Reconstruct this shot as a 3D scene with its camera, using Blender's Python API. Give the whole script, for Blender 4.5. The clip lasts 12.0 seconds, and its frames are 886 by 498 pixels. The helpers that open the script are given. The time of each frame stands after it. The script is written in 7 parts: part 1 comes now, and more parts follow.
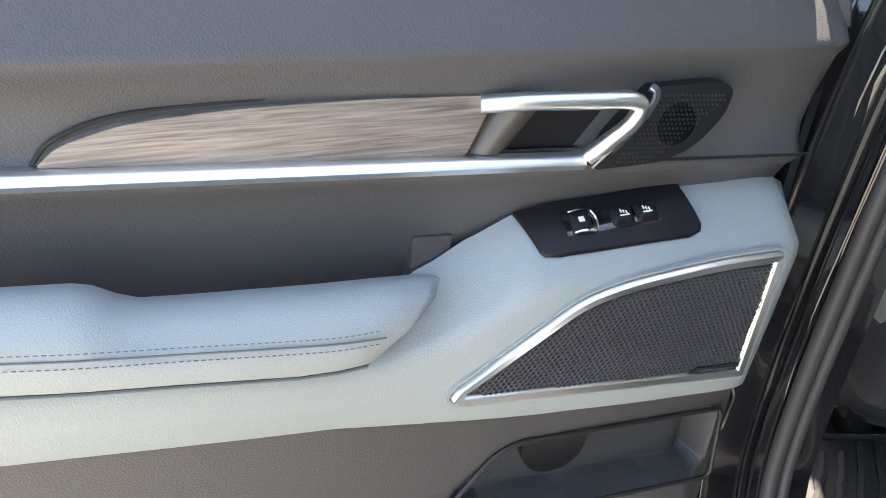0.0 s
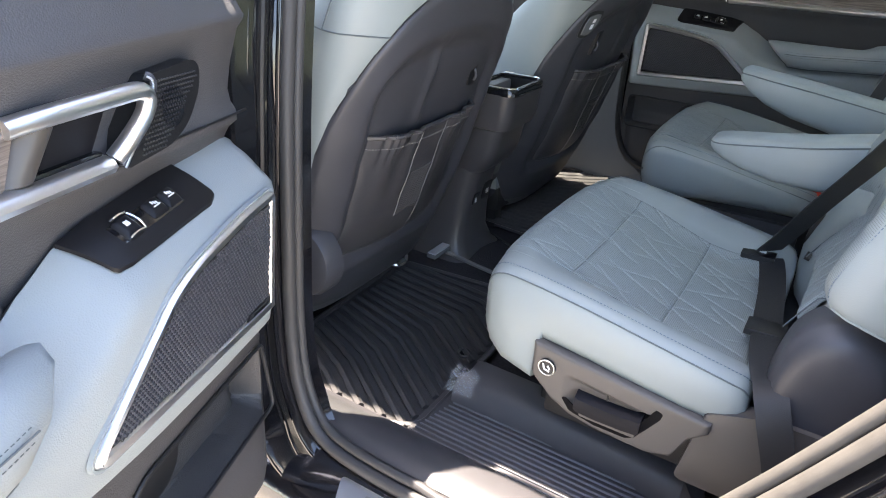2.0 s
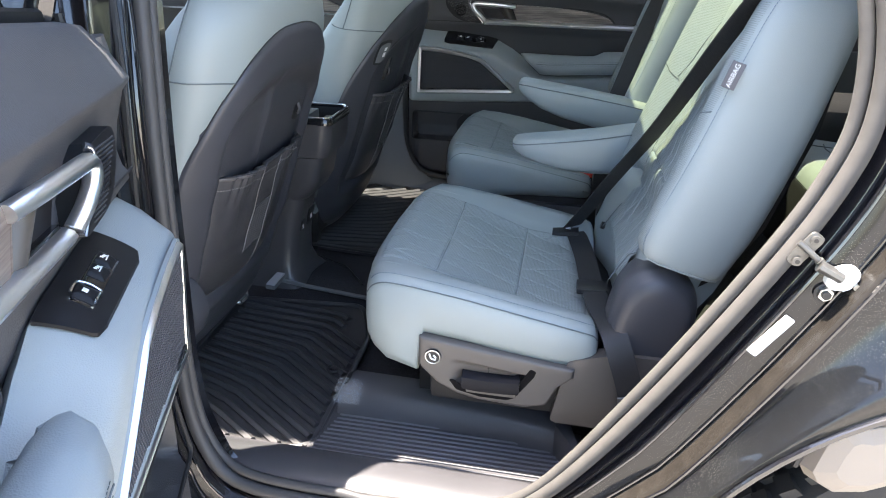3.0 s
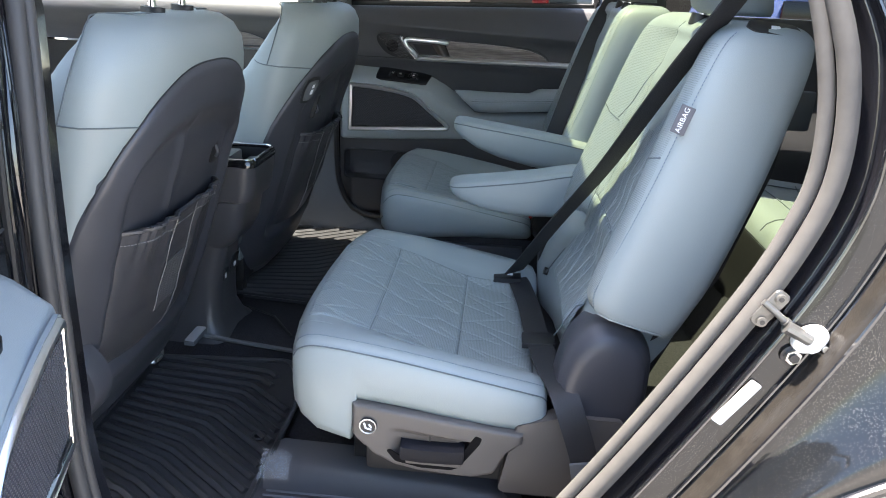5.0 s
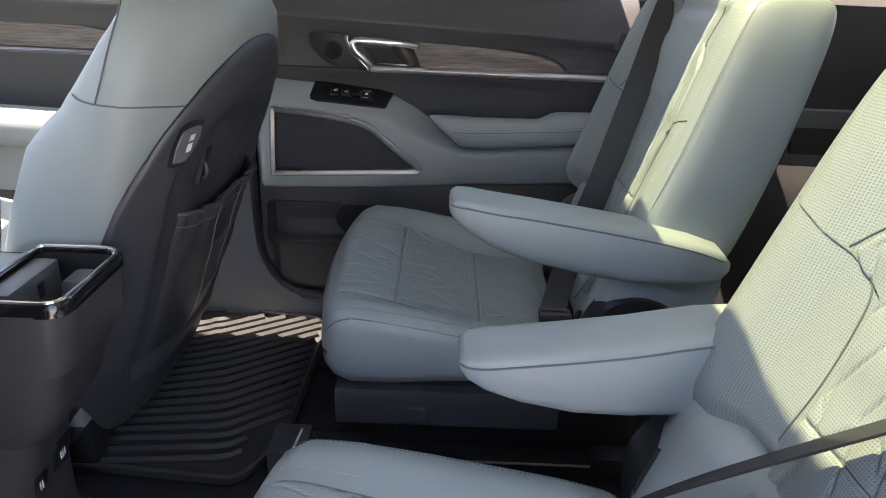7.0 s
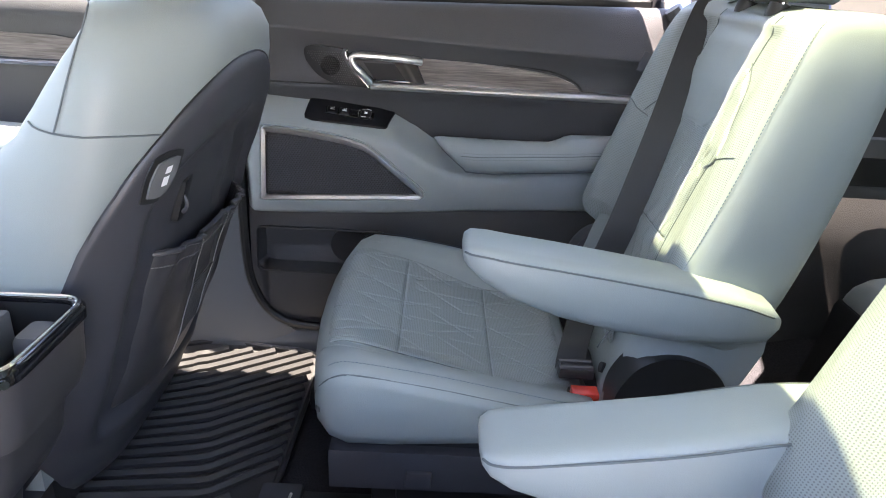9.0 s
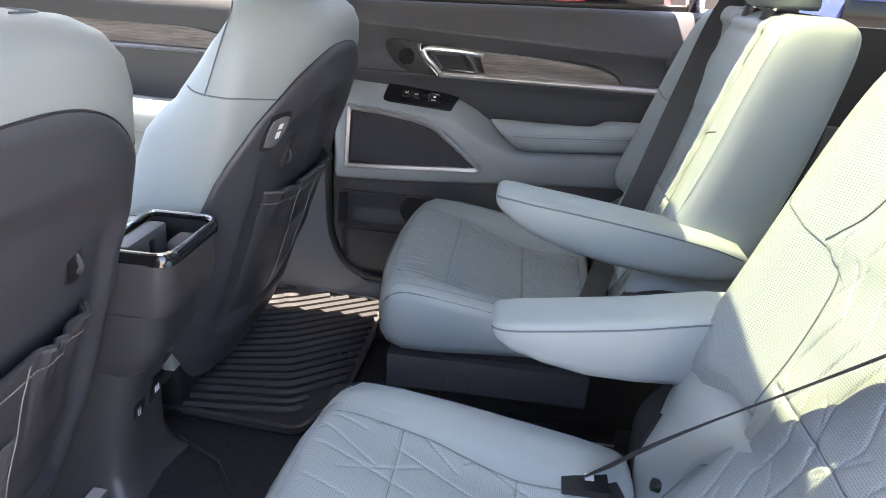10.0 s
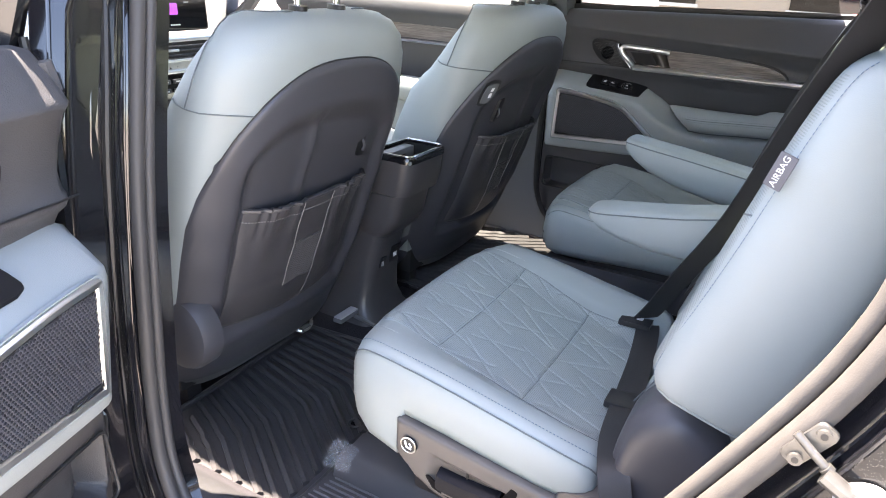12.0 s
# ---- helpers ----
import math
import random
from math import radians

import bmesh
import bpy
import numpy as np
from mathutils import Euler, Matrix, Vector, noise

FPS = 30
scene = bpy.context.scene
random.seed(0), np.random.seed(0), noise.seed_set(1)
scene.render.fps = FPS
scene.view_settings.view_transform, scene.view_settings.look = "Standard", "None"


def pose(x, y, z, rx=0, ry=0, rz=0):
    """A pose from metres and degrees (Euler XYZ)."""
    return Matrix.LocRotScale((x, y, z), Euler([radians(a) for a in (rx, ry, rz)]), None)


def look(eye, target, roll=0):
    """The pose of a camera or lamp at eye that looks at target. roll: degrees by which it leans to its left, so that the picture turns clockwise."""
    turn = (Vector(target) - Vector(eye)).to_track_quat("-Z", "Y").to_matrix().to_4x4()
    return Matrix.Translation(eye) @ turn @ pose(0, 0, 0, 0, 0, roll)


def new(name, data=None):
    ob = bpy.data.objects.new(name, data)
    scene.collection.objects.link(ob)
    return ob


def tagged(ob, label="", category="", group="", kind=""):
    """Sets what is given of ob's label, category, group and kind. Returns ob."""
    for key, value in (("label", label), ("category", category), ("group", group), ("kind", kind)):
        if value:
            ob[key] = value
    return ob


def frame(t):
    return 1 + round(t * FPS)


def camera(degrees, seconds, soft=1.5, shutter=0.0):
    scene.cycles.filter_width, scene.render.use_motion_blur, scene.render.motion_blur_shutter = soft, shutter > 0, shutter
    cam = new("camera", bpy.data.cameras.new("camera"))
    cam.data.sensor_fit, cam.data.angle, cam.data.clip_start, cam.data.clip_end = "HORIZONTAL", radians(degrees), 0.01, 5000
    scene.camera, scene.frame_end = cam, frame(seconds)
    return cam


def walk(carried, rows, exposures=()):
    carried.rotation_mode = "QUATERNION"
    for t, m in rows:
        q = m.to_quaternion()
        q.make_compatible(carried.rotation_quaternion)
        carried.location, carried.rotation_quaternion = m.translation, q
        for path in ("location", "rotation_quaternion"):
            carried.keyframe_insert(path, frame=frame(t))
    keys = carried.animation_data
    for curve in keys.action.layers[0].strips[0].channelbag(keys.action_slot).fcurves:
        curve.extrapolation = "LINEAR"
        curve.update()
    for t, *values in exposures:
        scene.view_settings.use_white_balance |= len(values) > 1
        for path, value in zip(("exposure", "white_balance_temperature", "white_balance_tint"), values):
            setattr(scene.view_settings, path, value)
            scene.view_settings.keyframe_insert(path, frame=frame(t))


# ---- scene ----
from mathutils.bvhtree import BVHTree

cam = camera(66.9, 12.0, 1.0)
PATH = [
    (0, (0.47, -1.3, 1.362), (-1.301, -1.414, 0.44), 0.5),
    (0.5, (0.443, -1.322, 1.358), (-1.331, -1.321, 0.434), 0.1),
    (1, (0.362, -1.37, 1.358), (-1.3, -0.759, 0.428), 0.2),
    (1.5, (0.349, -1.424, 1.363), (-0.969, -0.236, 0.44), 2.1),
    (2, (0.415, -1.536, 1.362), (-0.51, -0.011, 0.458), 2.6),
    (2.5, (0.378, -1.618, 1.386), (-0.179, 0.084, 0.494), 1.9),
    (3, (0.3, -1.707, 1.4), (-0.012, 0.086, 0.569), 1.6),
    (3.2, (0.274, -1.738, 1.403), (0.02, 0.079, 0.606), 1.8),
    (4.8, (0.256, -1.691, 1.406), (0.146, 0.166, 0.67), 2.0),
    (5, (0.287, -1.6, 1.397), (0.152, 0.253, 0.657), 2.6),
    (5.5, (0.36, -1.362, 1.386), (0.147, 0.473, 0.62), 2.7),
    (6, (0.289, -1.131, 1.374), (0.132, 0.697, 0.579), 2.7),
    (6.5, (0.196, -0.95, 1.371), (0.137, 0.882, 0.573), 2.7),
    (7, (0.16, -0.791, 1.376), (0.18, 1.05, 0.594), 2.7),
    (7.2, (0.153, -0.73, 1.38), (0.193, 1.111, 0.601), 2.7),
    (8.8, (0.129, -0.626, 1.382), (0.197, 1.216, 0.607), 3.9),
    (9, (0.134, -0.655, 1.381), (0.174, 1.192, 0.616), 3.5),
    (9.5, (0.149, -0.792, 1.393), (0.109, 1.058, 0.634), 3.5),
    (10, (0.195, -0.93, 1.396), (0.02, 0.906, 0.623), 4.0),
    (10.5, (0.264, -1.046, 1.391), (-0.217, 0.726, 0.598), 4.1),
    (11, (0.357, -1.177, 1.401), (-0.355, 0.51, 0.598), 2.3),
    (11.5, (0.431, -1.318, 1.401), (-0.403, 0.318, 0.609), 2.6),
    (12, (0.553, -1.433, 1.415), (-0.33, 0.185, 0.639), 3.1),
]
walk(cam, [(t, look(eye, target, roll)) for t, eye, target, roll in PATH],
     [(0.0, 2.80, 7750, 10), (1.0, 2.48, 7300, 14), (1.5, 2.97, 7400, 13), (2.0, 3.12, 7450, 16), (2.5, 3.12, 7100, 15), (3.0, 3.00, 6900, 13), (5.0, 2.98, 6800, 13), (6.5, 3.14, 7800, 21), (7.2, 3.21, 7700, 22), (9.0, 3.89, 7350, 22), (10.0, 3.78, 7500, 23), (11.0, 3.72, 7600, 23), (11.5, 3.74, 7550, 20), (12.0, 3.46, 7500, 20)])

# ---- light ----
SUN_WAY = Vector((-0.34, 0.05, 0.94)).normalized()
world = bpy.data.worlds.new("sky")
scene.world = world
world.use_nodes = True
wn = world.node_tree
wn.nodes.clear()
w_out = wn.nodes.new("ShaderNodeOutputWorld")
w_bg = wn.nodes.new("ShaderNodeBackground")
w_sky = wn.nodes.new("ShaderNodeTexSky")
w_sky.sky_type = "NISHITA"
w_sky.sun_disc = False
w_sky.sun_elevation = math.asin(SUN_WAY.z)
w_sky.sun_rotation = math.atan2(SUN_WAY.x, SUN_WAY.y)
w_bg.inputs["Strength"].default_value = 0.15
wn.links.new(w_sky.outputs["Color"], w_bg.inputs["Color"])
wn.links.new(w_bg.outputs["Background"], w_out.inputs["Surface"])
sun_data = bpy.data.lights.new("sun", "SUN")
sun_data.energy = 5.0
sun_data.angle = radians(0.55)
sun_data.color = (1.0, 0.96, 0.89)
sun = new("sun", sun_data)
sun.rotation_mode = "QUATERNION"
sun.rotation_quaternion = SUN_WAY.to_track_quat("Z", "Y")
sun.location = SUN_WAY * 20


# ---- materials ----
def nodes_of(name):
    m = bpy.data.materials.new(name)
    m.use_nodes = True
    return m, m.node_tree, m.node_tree.nodes["Principled BSDF"]


def surface(name, colour, rough=0.5, metal=0.0, grain=0.0, grain_size=0.002, mottle=0.1, mottle_size=0.15,
            rough_var=0.08, kind="NOISE", spec=0.5, coat=0.0, fine=0.0, fine_size=0.0008):
    """A surface with colour drift at a large scale, relief at a small one and uneven gloss."""
    m, t, b = nodes_of(name)
    n = t.nodes
    co = n.new("ShaderNodeTexCoord").outputs["Object"]
    big = n.new("ShaderNodeTexNoise")
    big.inputs["Scale"].default_value = 1.0 / mottle_size
    big.inputs["Detail"].default_value = 5.0
    t.links.new(co, big.inputs["Vector"])
    ramp = n.new("ShaderNodeMix")
    ramp.data_type = "RGBA"
    lo = [c * (1 - mottle) for c in colour]
    hi = [min(1, c * (1 + mottle)) for c in colour]
    ramp.inputs["A"].default_value = (*lo, 1)
    ramp.inputs["B"].default_value = (*hi, 1)
    t.links.new(big.outputs["Fac"], ramp.inputs["Factor"])
    t.links.new(ramp.outputs["Result"], b.inputs["Base Color"])
    b.inputs["Metallic"].default_value = metal
    b.inputs["Specular IOR Level"].default_value = spec
    b.inputs["Coat Weight"].default_value = coat
    b.inputs["Coat Roughness"].default_value = 0.04
    rr = n.new("ShaderNodeMapRange")
    rr.inputs["To Min"].default_value = max(0.02, rough - rough_var)
    rr.inputs["To Max"].default_value = min(1, rough + rough_var)
    t.links.new(big.outputs["Fac"], rr.inputs["Value"])
    t.links.new(rr.outputs["Result"], b.inputs["Roughness"])
    if grain:
        if kind == "CELL":
            g = n.new("ShaderNodeTexVoronoi")
            g.inputs["Scale"].default_value = 1.0 / grain_size
            out = g.outputs["Distance"]
        else:
            g = n.new("ShaderNodeTexNoise")
            g.inputs["Scale"].default_value = 1.0 / grain_size
            g.inputs["Detail"].default_value = 3.0
            out = g.outputs["Fac"]
        t.links.new(co, g.inputs["Vector"])
        bump = n.new("ShaderNodeBump")
        bump.inputs["Strength"].default_value = grain
        bump.inputs["Distance"].default_value = grain_size * 0.6
        t.links.new(out, bump.inputs["Height"])
        last = bump
        if fine:
            f = n.new("ShaderNodeTexNoise")
            f.inputs["Scale"].default_value = 1.0 / fine_size
            t.links.new(co, f.inputs["Vector"])
            last = n.new("ShaderNodeBump")
            last.inputs["Strength"].default_value = fine
            last.inputs["Distance"].default_value = fine_size
            t.links.new(f.outputs["Fac"], last.inputs["Height"])
            t.links.new(bump.outputs["Normal"], last.inputs["Normal"])
        t.links.new(last.outputs["Normal"], b.inputs["Normal"])
    return m


def perforated(name, colour, plane, pitch=0.0028):
    """Leather with rows of tiny punched holes, laid out in the plane of two axes."""
    m = surface(name, colour, 0.5, grain=0.35, grain_size=0.0016, kind="CELL", mottle=0.06)
    t, n = m.node_tree, m.node_tree.nodes
    b = n["Principled BSDF"]
    co = n.new("ShaderNodeTexCoord").outputs["Object"]
    cut = n.new("ShaderNodeSeparateXYZ")
    t.links.new(co, cut.inputs["Vector"])
    flat = n.new("ShaderNodeCombineXYZ")
    t.links.new(cut.outputs[plane[0]], flat.inputs["X"])
    t.links.new(cut.outputs[plane[1]], flat.inputs["Y"])
    v = n.new("ShaderNodeTexVoronoi")
    v.voronoi_dimensions = "2D"
    v.inputs["Scale"].default_value = 1.0 / pitch
    v.inputs["Randomness"].default_value = 0.0
    t.links.new(flat.outputs["Vector"], v.inputs["Vector"])
    hole = n.new("ShaderNodeMapRange")
    hole.inputs["From Min"].default_value, hole.inputs["From Max"].default_value = 0.20, 0.32
    hole.inputs["To Min"].default_value, hole.inputs["To Max"].default_value = 0.5, 0.0
    t.links.new(v.outputs["Distance"], hole.inputs["Value"])
    old = b.inputs["Base Color"].links[0].from_socket
    mix = n.new("ShaderNodeMix")
    mix.data_type = "RGBA"
    mix.inputs["B"].default_value = (0.04, 0.045, 0.045, 1)
    t.links.new(hole.outputs["Result"], mix.inputs["Factor"])
    t.links.new(old, mix.inputs["A"])
    t.links.new(mix.outputs["Result"], b.inputs["Base Color"])
    return m


def wood_finish(name):
    m, t, b = nodes_of(name)
    n = t.nodes
    co = n.new("ShaderNodeTexCoord").outputs["Object"]
    mp = n.new("ShaderNodeMapping")
    mp.inputs["Scale"].default_value = (7, 7, 190)
    t.links.new(co, mp.inputs["Vector"])
    a = n.new("ShaderNodeTexNoise")
    a.inputs["Scale"].default_value = 2.2
    a.inputs["Detail"].default_value = 8
    a.inputs["Distortion"].default_value = 0.6
    t.links.new(mp.outputs["Vector"], a.inputs["Vector"])
    r = n.new("ShaderNodeValToRGB")
    r.color_ramp.elements[0].position, r.color_ramp.elements[0].color = 0.35, (0.125, 0.104, 0.093, 1)
    r.color_ramp.elements[1].position, r.color_ramp.elements[1].color = 0.66, (0.27, 0.235, 0.215, 1)
    t.links.new(a.outputs["Fac"], r.inputs["Fac"])
    t.links.new(r.outputs["Color"], b.inputs["Base Color"])
    b.inputs["Roughness"].default_value = 0.3
    bump = n.new("ShaderNodeBump")
    bump.inputs["Strength"].default_value = 0.25
    bump.inputs["Distance"].default_value = 0.001
    t.links.new(a.outputs["Fac"], bump.inputs["Height"])
    t.links.new(bump.outputs["Normal"], b.inputs["Normal"])
    return m


def pane(name, tint, gloss=0.02):
    """Thin glass: tinted and clear through, mirror-like at its surface."""
    m, t, b = nodes_of(name)
    n = t.nodes
    n.remove(b)
    out = n["Material Output"]
    tr = n.new("ShaderNodeBsdfTransparent")
    tr.inputs["Color"].default_value = (*tint, 1)
    gl = n.new("ShaderNodeBsdfGlossy")
    gl.inputs["Roughness"].default_value = gloss
    fr = n.new("ShaderNodeFresnel")
    fr.inputs["IOR"].default_value = 1.45
    mx = n.new("ShaderNodeMixShader")
    t.links.new(fr.outputs["Fac"], mx.inputs["Fac"])
    t.links.new(tr.outputs["BSDF"], mx.inputs[1])
    t.links.new(gl.outputs["BSDF"], mx.inputs[2])
    t.links.new(mx.outputs["Shader"], out.inputs["Surface"])
    return m


def flake_paint(name, colour):
    """Dark lacquer with fine metal flakes, dust and clear coat."""
    m = surface(name, colour, 0.42, metal=0.0, mottle=0.15, mottle_size=0.3, coat=0.7, rough_var=0.05, spec=0.1)
    t, n = m.node_tree, m.node_tree.nodes
    b = n["Principled BSDF"]
    co = n.new("ShaderNodeTexCoord").outputs["Object"]
    v = n.new("ShaderNodeTexVoronoi")
    v.inputs["Scale"].default_value = 620
    t.links.new(co, v.inputs["Vector"])
    z = n.new("ShaderNodeTexNoise")
    z.inputs["Scale"].default_value = 9
    z.inputs["Detail"].default_value = 4
    t.links.new(co, z.inputs["Vector"])
    lim = n.new("ShaderNodeMapRange")
    lim.inputs["From Min"].default_value, lim.inputs["From Max"].default_value = 0.30, 0.72
    lim.inputs["To Min"].default_value, lim.inputs["To Max"].default_value = 0.05, 0.27
    t.links.new(z.outputs["Fac"], lim.inputs["Value"])
    dot = n.new("ShaderNodeMath")
    dot.operation = "LESS_THAN"
    t.links.new(v.outputs["Distance"], dot.inputs[0])
    t.links.new(lim.outputs["Result"], dot.inputs[1])
    old = b.inputs["Base Color"].links[0].from_socket
    mix = n.new("ShaderNodeMix")
    mix.data_type = "RGBA"
    mix.inputs["B"].default_value = (0.17, 0.16, 0.145, 1)
    t.links.new(dot.outputs["Value"], mix.inputs["Factor"])
    t.links.new(old, mix.inputs["A"])
    t.links.new(mix.outputs["Result"], b.inputs["Base Color"])
    return m


SAGE = (0.256, 0.294, 0.295)
M_LEATHER = surface("sage_leather", SAGE, 0.45, grain=0.14, grain_size=0.0014, kind="CELL", mottle=0.05, fine=0.1)
M_PERF = perforated("perforated_sage_leather", SAGE, "XY")
M_PERFBACK = perforated("perforated_sage_back_leather", SAGE, "YZ")
M_TRIM = surface("sage_soft_trim", (0.272, 0.302, 0.306), 0.5, grain=0.3, grain_size=0.0016, kind="CELL", mottle=0.04)
M_DARK = surface("charcoal_soft_trim", (0.072, 0.072, 0.077), 0.52, spec=0.36, grain=0.35, grain_size=0.002, kind="CELL", mottle=0.1)
M_SHELL = surface("charcoal_moulded_plastic", (0.052, 0.053, 0.062), 0.42, grain=0.25, grain_size=0.0012, mottle=0.1)
M_CONSOLE = surface("bronze_black_console_plastic", (0.062, 0.060, 0.064), 0.34, grain=0.2, grain_size=0.0011, mottle=0.08)
M_BROWN = surface("bronze_grey_plastic", (0.085, 0.077, 0.072), 0.42, grain=0.2, grain_size=0.001, mottle=0.06)
M_GREY = surface("grey_pillar_plastic", (0.12, 0.125, 0.13), 0.5, grain=0.3, grain_size=0.0012, mottle=0.06)
M_KERB = surface("charcoal_kerb_plastic", (0.075, 0.073, 0.078), 0.4, grain=0.2, grain_size=0.001, mottle=0.12)
M_PILLAR = surface("dark_grey_pillar_plastic", (0.075, 0.076, 0.08), 0.5, grain=0.3, grain_size=0.0012, mottle=0.06)
M_SILL = surface("charcoal_sill_plastic", (0.055, 0.053, 0.057), 0.38, grain=0.2, grain_size=0.001, mottle=0.15)
M_BLACK = surface("black_plastic", (0.015, 0.015, 0.016), 0.45, grain=0.2, grain_size=0.001, mottle=0.2)
M_GLOSS = surface("piano_black", (0.008, 0.008, 0.01), 0.12, mottle=0.2, coat=0.6)
M_SATIN = surface("satin_black_panel", (0.009, 0.009, 0.011), 0.42, mottle=0.2, grain=0.1, grain_size=0.001, spec=0.25)
M_CHROME = surface("satin_chrome", (0.78, 0.79, 0.80), 0.3, metal=1.0, mottle=0.04, rough_var=0.05)
M_BRIGHT = surface("bright_chrome", (0.85, 0.86, 0.87), 0.08, metal=1.0, mottle=0.02, rough_var=0.03)
M_ZINC = surface("dull_zinc", (0.125, 0.122, 0.115), 0.42, metal=0.65, mottle=0.3, mottle_size=0.01)
M_STEEL = surface("zinc_steel", (0.66, 0.66, 0.64), 0.3, metal=1.0, mottle=0.12, mottle_size=0.02)
M_TWEETER = surface("black_tweeter_plastic", (0.012, 0.0125, 0.014), 0.4, spec=0.25, grain=0.15, grain_size=0.001, mottle=0.1)
M_STUD = surface("grey_tweeter_stud", (0.028, 0.029, 0.031), 0.35, spec=0.3, mottle=0.1)
M_LEVER = surface("bronze_grey_metallic", (0.075, 0.068, 0.062), 0.35, metal=0.2, mottle=0.06)
M_CLIP = surface("sheen_pale_plastic", (0.42, 0.42, 0.44), 0.4, mottle=0.08)
M_RIB = surface("pale_grey_rib", (0.15, 0.15, 0.16), 0.45, mottle=0.1)
# Tan tint stands in for the ground mirrored in black lacquer.
M_STEP = surface("tan_reflection_lacquer", (0.020, 0.0175, 0.015), 0.16, mottle=0.45, mottle_size=0.03, grain=0.3, grain_size=0.002)
M_LOW = surface("charcoal_lower_trim", (0.056, 0.053, 0.054), 0.5, grain=0.35, grain_size=0.002, kind="CELL", mottle=0.1)
M_WOOD = wood_finish("grey_brown_open_pore_wood")
M_RUBBER = surface("black_rubber_mat", (0.048, 0.046, 0.047), 0.40, spec=0.4, grain=0.25, grain_size=0.0015, mottle=0.10, mottle_size=0.08)
M_SEAL = surface("rubber_door_seal", (0.045, 0.044, 0.045), 0.55, grain=0.2, grain_size=0.001, mottle=0.15)
M_SEALTRIM = surface("taupe_cloth_seal", (0.054, 0.050, 0.046), 0.85, grain=0.25, grain_size=0.0016, mottle=0.3, mottle_size=0.02)
M_CARPET = surface("charcoal_carpet", (0.036, 0.035, 0.039), 0.95, grain=1.0, grain_size=0.004, mottle=0.55, mottle_size=0.006, spec=0.1)
M_LIGHTTHREAD = surface("pale_sage_thread", (0.36, 0.40, 0.40), 0.8, mottle=0.1)
M_MESH = surface("grey_elastic_mesh", (0.095, 0.09, 0.09), 0.7, mottle=0.1)
M_POCKET = surface("charcoal_leatherette", (0.053, 0.052, 0.057), 0.38, grain=0.3, grain_size=0.0014, kind="CELL", mottle=0.08)
M_LEVERBLACK = surface("black_lever_plastic", (0.010, 0.010, 0.013), 0.5, spec=0.15, grain=0.2, grain_size=0.001, mottle=0.15)
M_TAG = surface("grey_woven_tag", (0.09, 0.09, 0.1), 0.7, grain=0.4, grain_size=0.001, mottle=0.1)
M_BELT = surface("black_webbing", (0.019, 0.0195, 0.022), 0.6, grain=0.5, grain_size=0.0012, mottle=0.15)
M_PAINT = flake_paint("dusty_dark_grey_paint", (0.0055, 0.006, 0.007))
M_JAMB = surface("black_lacquer", (0.008, 0.008, 0.01), 0.15, mottle=0.2, coat=1.0)
M_HEADLINER = surface("pale_headlining_cloth", (0.76, 0.74, 0.70), 0.9, grain=0.5, grain_size=0.0015, mottle=0.04)
M_WHITE = surface("white_sticker", (0.8, 0.8, 0.78), 0.4, mottle=0.04)
M_ICON = surface("printed_white", (0.75, 0.76, 0.76), 0.5, mottle=0.02)
M_RED = surface("red_plastic", (0.62, 0.05, 0.03), 0.35, mottle=0.08)
M_THREAD = surface("blue_grey_thread", (0.105, 0.15, 0.205), 0.8, mottle=0.1)
M_GTHREAD = surface("grey_thread", (0.34, 0.33, 0.32), 0.8, mottle=0.1)
M_SEAM = surface("seam_leather", (0.10, 0.12, 0.13), 0.6, mottle=0.05)
M_TYRE = surface("tyre_rubber", (0.02, 0.02, 0.02), 0.8, grain=0.3, grain_size=0.003, mottle=0.3, mottle_size=0.05)
M_CONCRETE = surface("pale_concrete", (0.34, 0.315, 0.28), 0.9, grain=0.5, grain_size=0.01, mottle=0.15, mottle_size=0.6, spec=0.2)
M_CLADDING = surface("tan_dusty_cladding", (0.22, 0.19, 0.16), 0.6, grain=0.2, grain_size=0.002, mottle=0.15)
M_GLASS = pane("privacy_glass", (0.27, 0.28, 0.27))
M_CLEAR = pane("windscreen_glass", (0.82, 0.86, 0.82))
M_ROOFGLASS = pane("green_tinted_roof_glass", (0.22, 0.245, 0.163))
M_SCREEN = surface("dark_screen", (0.006, 0.006, 0.008), 0.08, mottle=0.1)
M_DISPLAY = surface("lit_display", (0.7, 0.72, 0.74), 0.2, mottle=0.05)
M_DISPLAY.node_tree.nodes["Principled BSDF"].inputs["Emission Color"].default_value = (0.9, 0.95, 1.0, 1)
M_DISPLAY.node_tree.nodes["Principled BSDF"].inputs["Emission Strength"].default_value = 0.12
M_VIOLET = surface("violet_screen_symbol", (0.45, 0.1, 0.6), 0.3, mottle=0.1)
M_VIOLET.node_tree.nodes["Principled BSDF"].inputs["Emission Color"].default_value = (0.75, 0.15, 1.0, 1)
M_VIOLET.node_tree.nodes["Principled BSDF"].inputs["Emission Strength"].default_value = 0.05
M_FILM = surface("clear_plastic_film", (0.8, 0.82, 0.84), 0.12, mottle=0.05)
M_FILM.node_tree.nodes["Principled BSDF"].inputs["Alpha"].default_value = 0.13
M_VOID = surface("gap_shade_black", (0.004, 0.004, 0.005), 0.7, mottle=0.2, spec=0.1)
M_STUCCO = surface("beige_render", (0.5, 0.43, 0.36), 0.9, grain=0.5, grain_size=0.02, mottle=0.1, mottle_size=0.8)
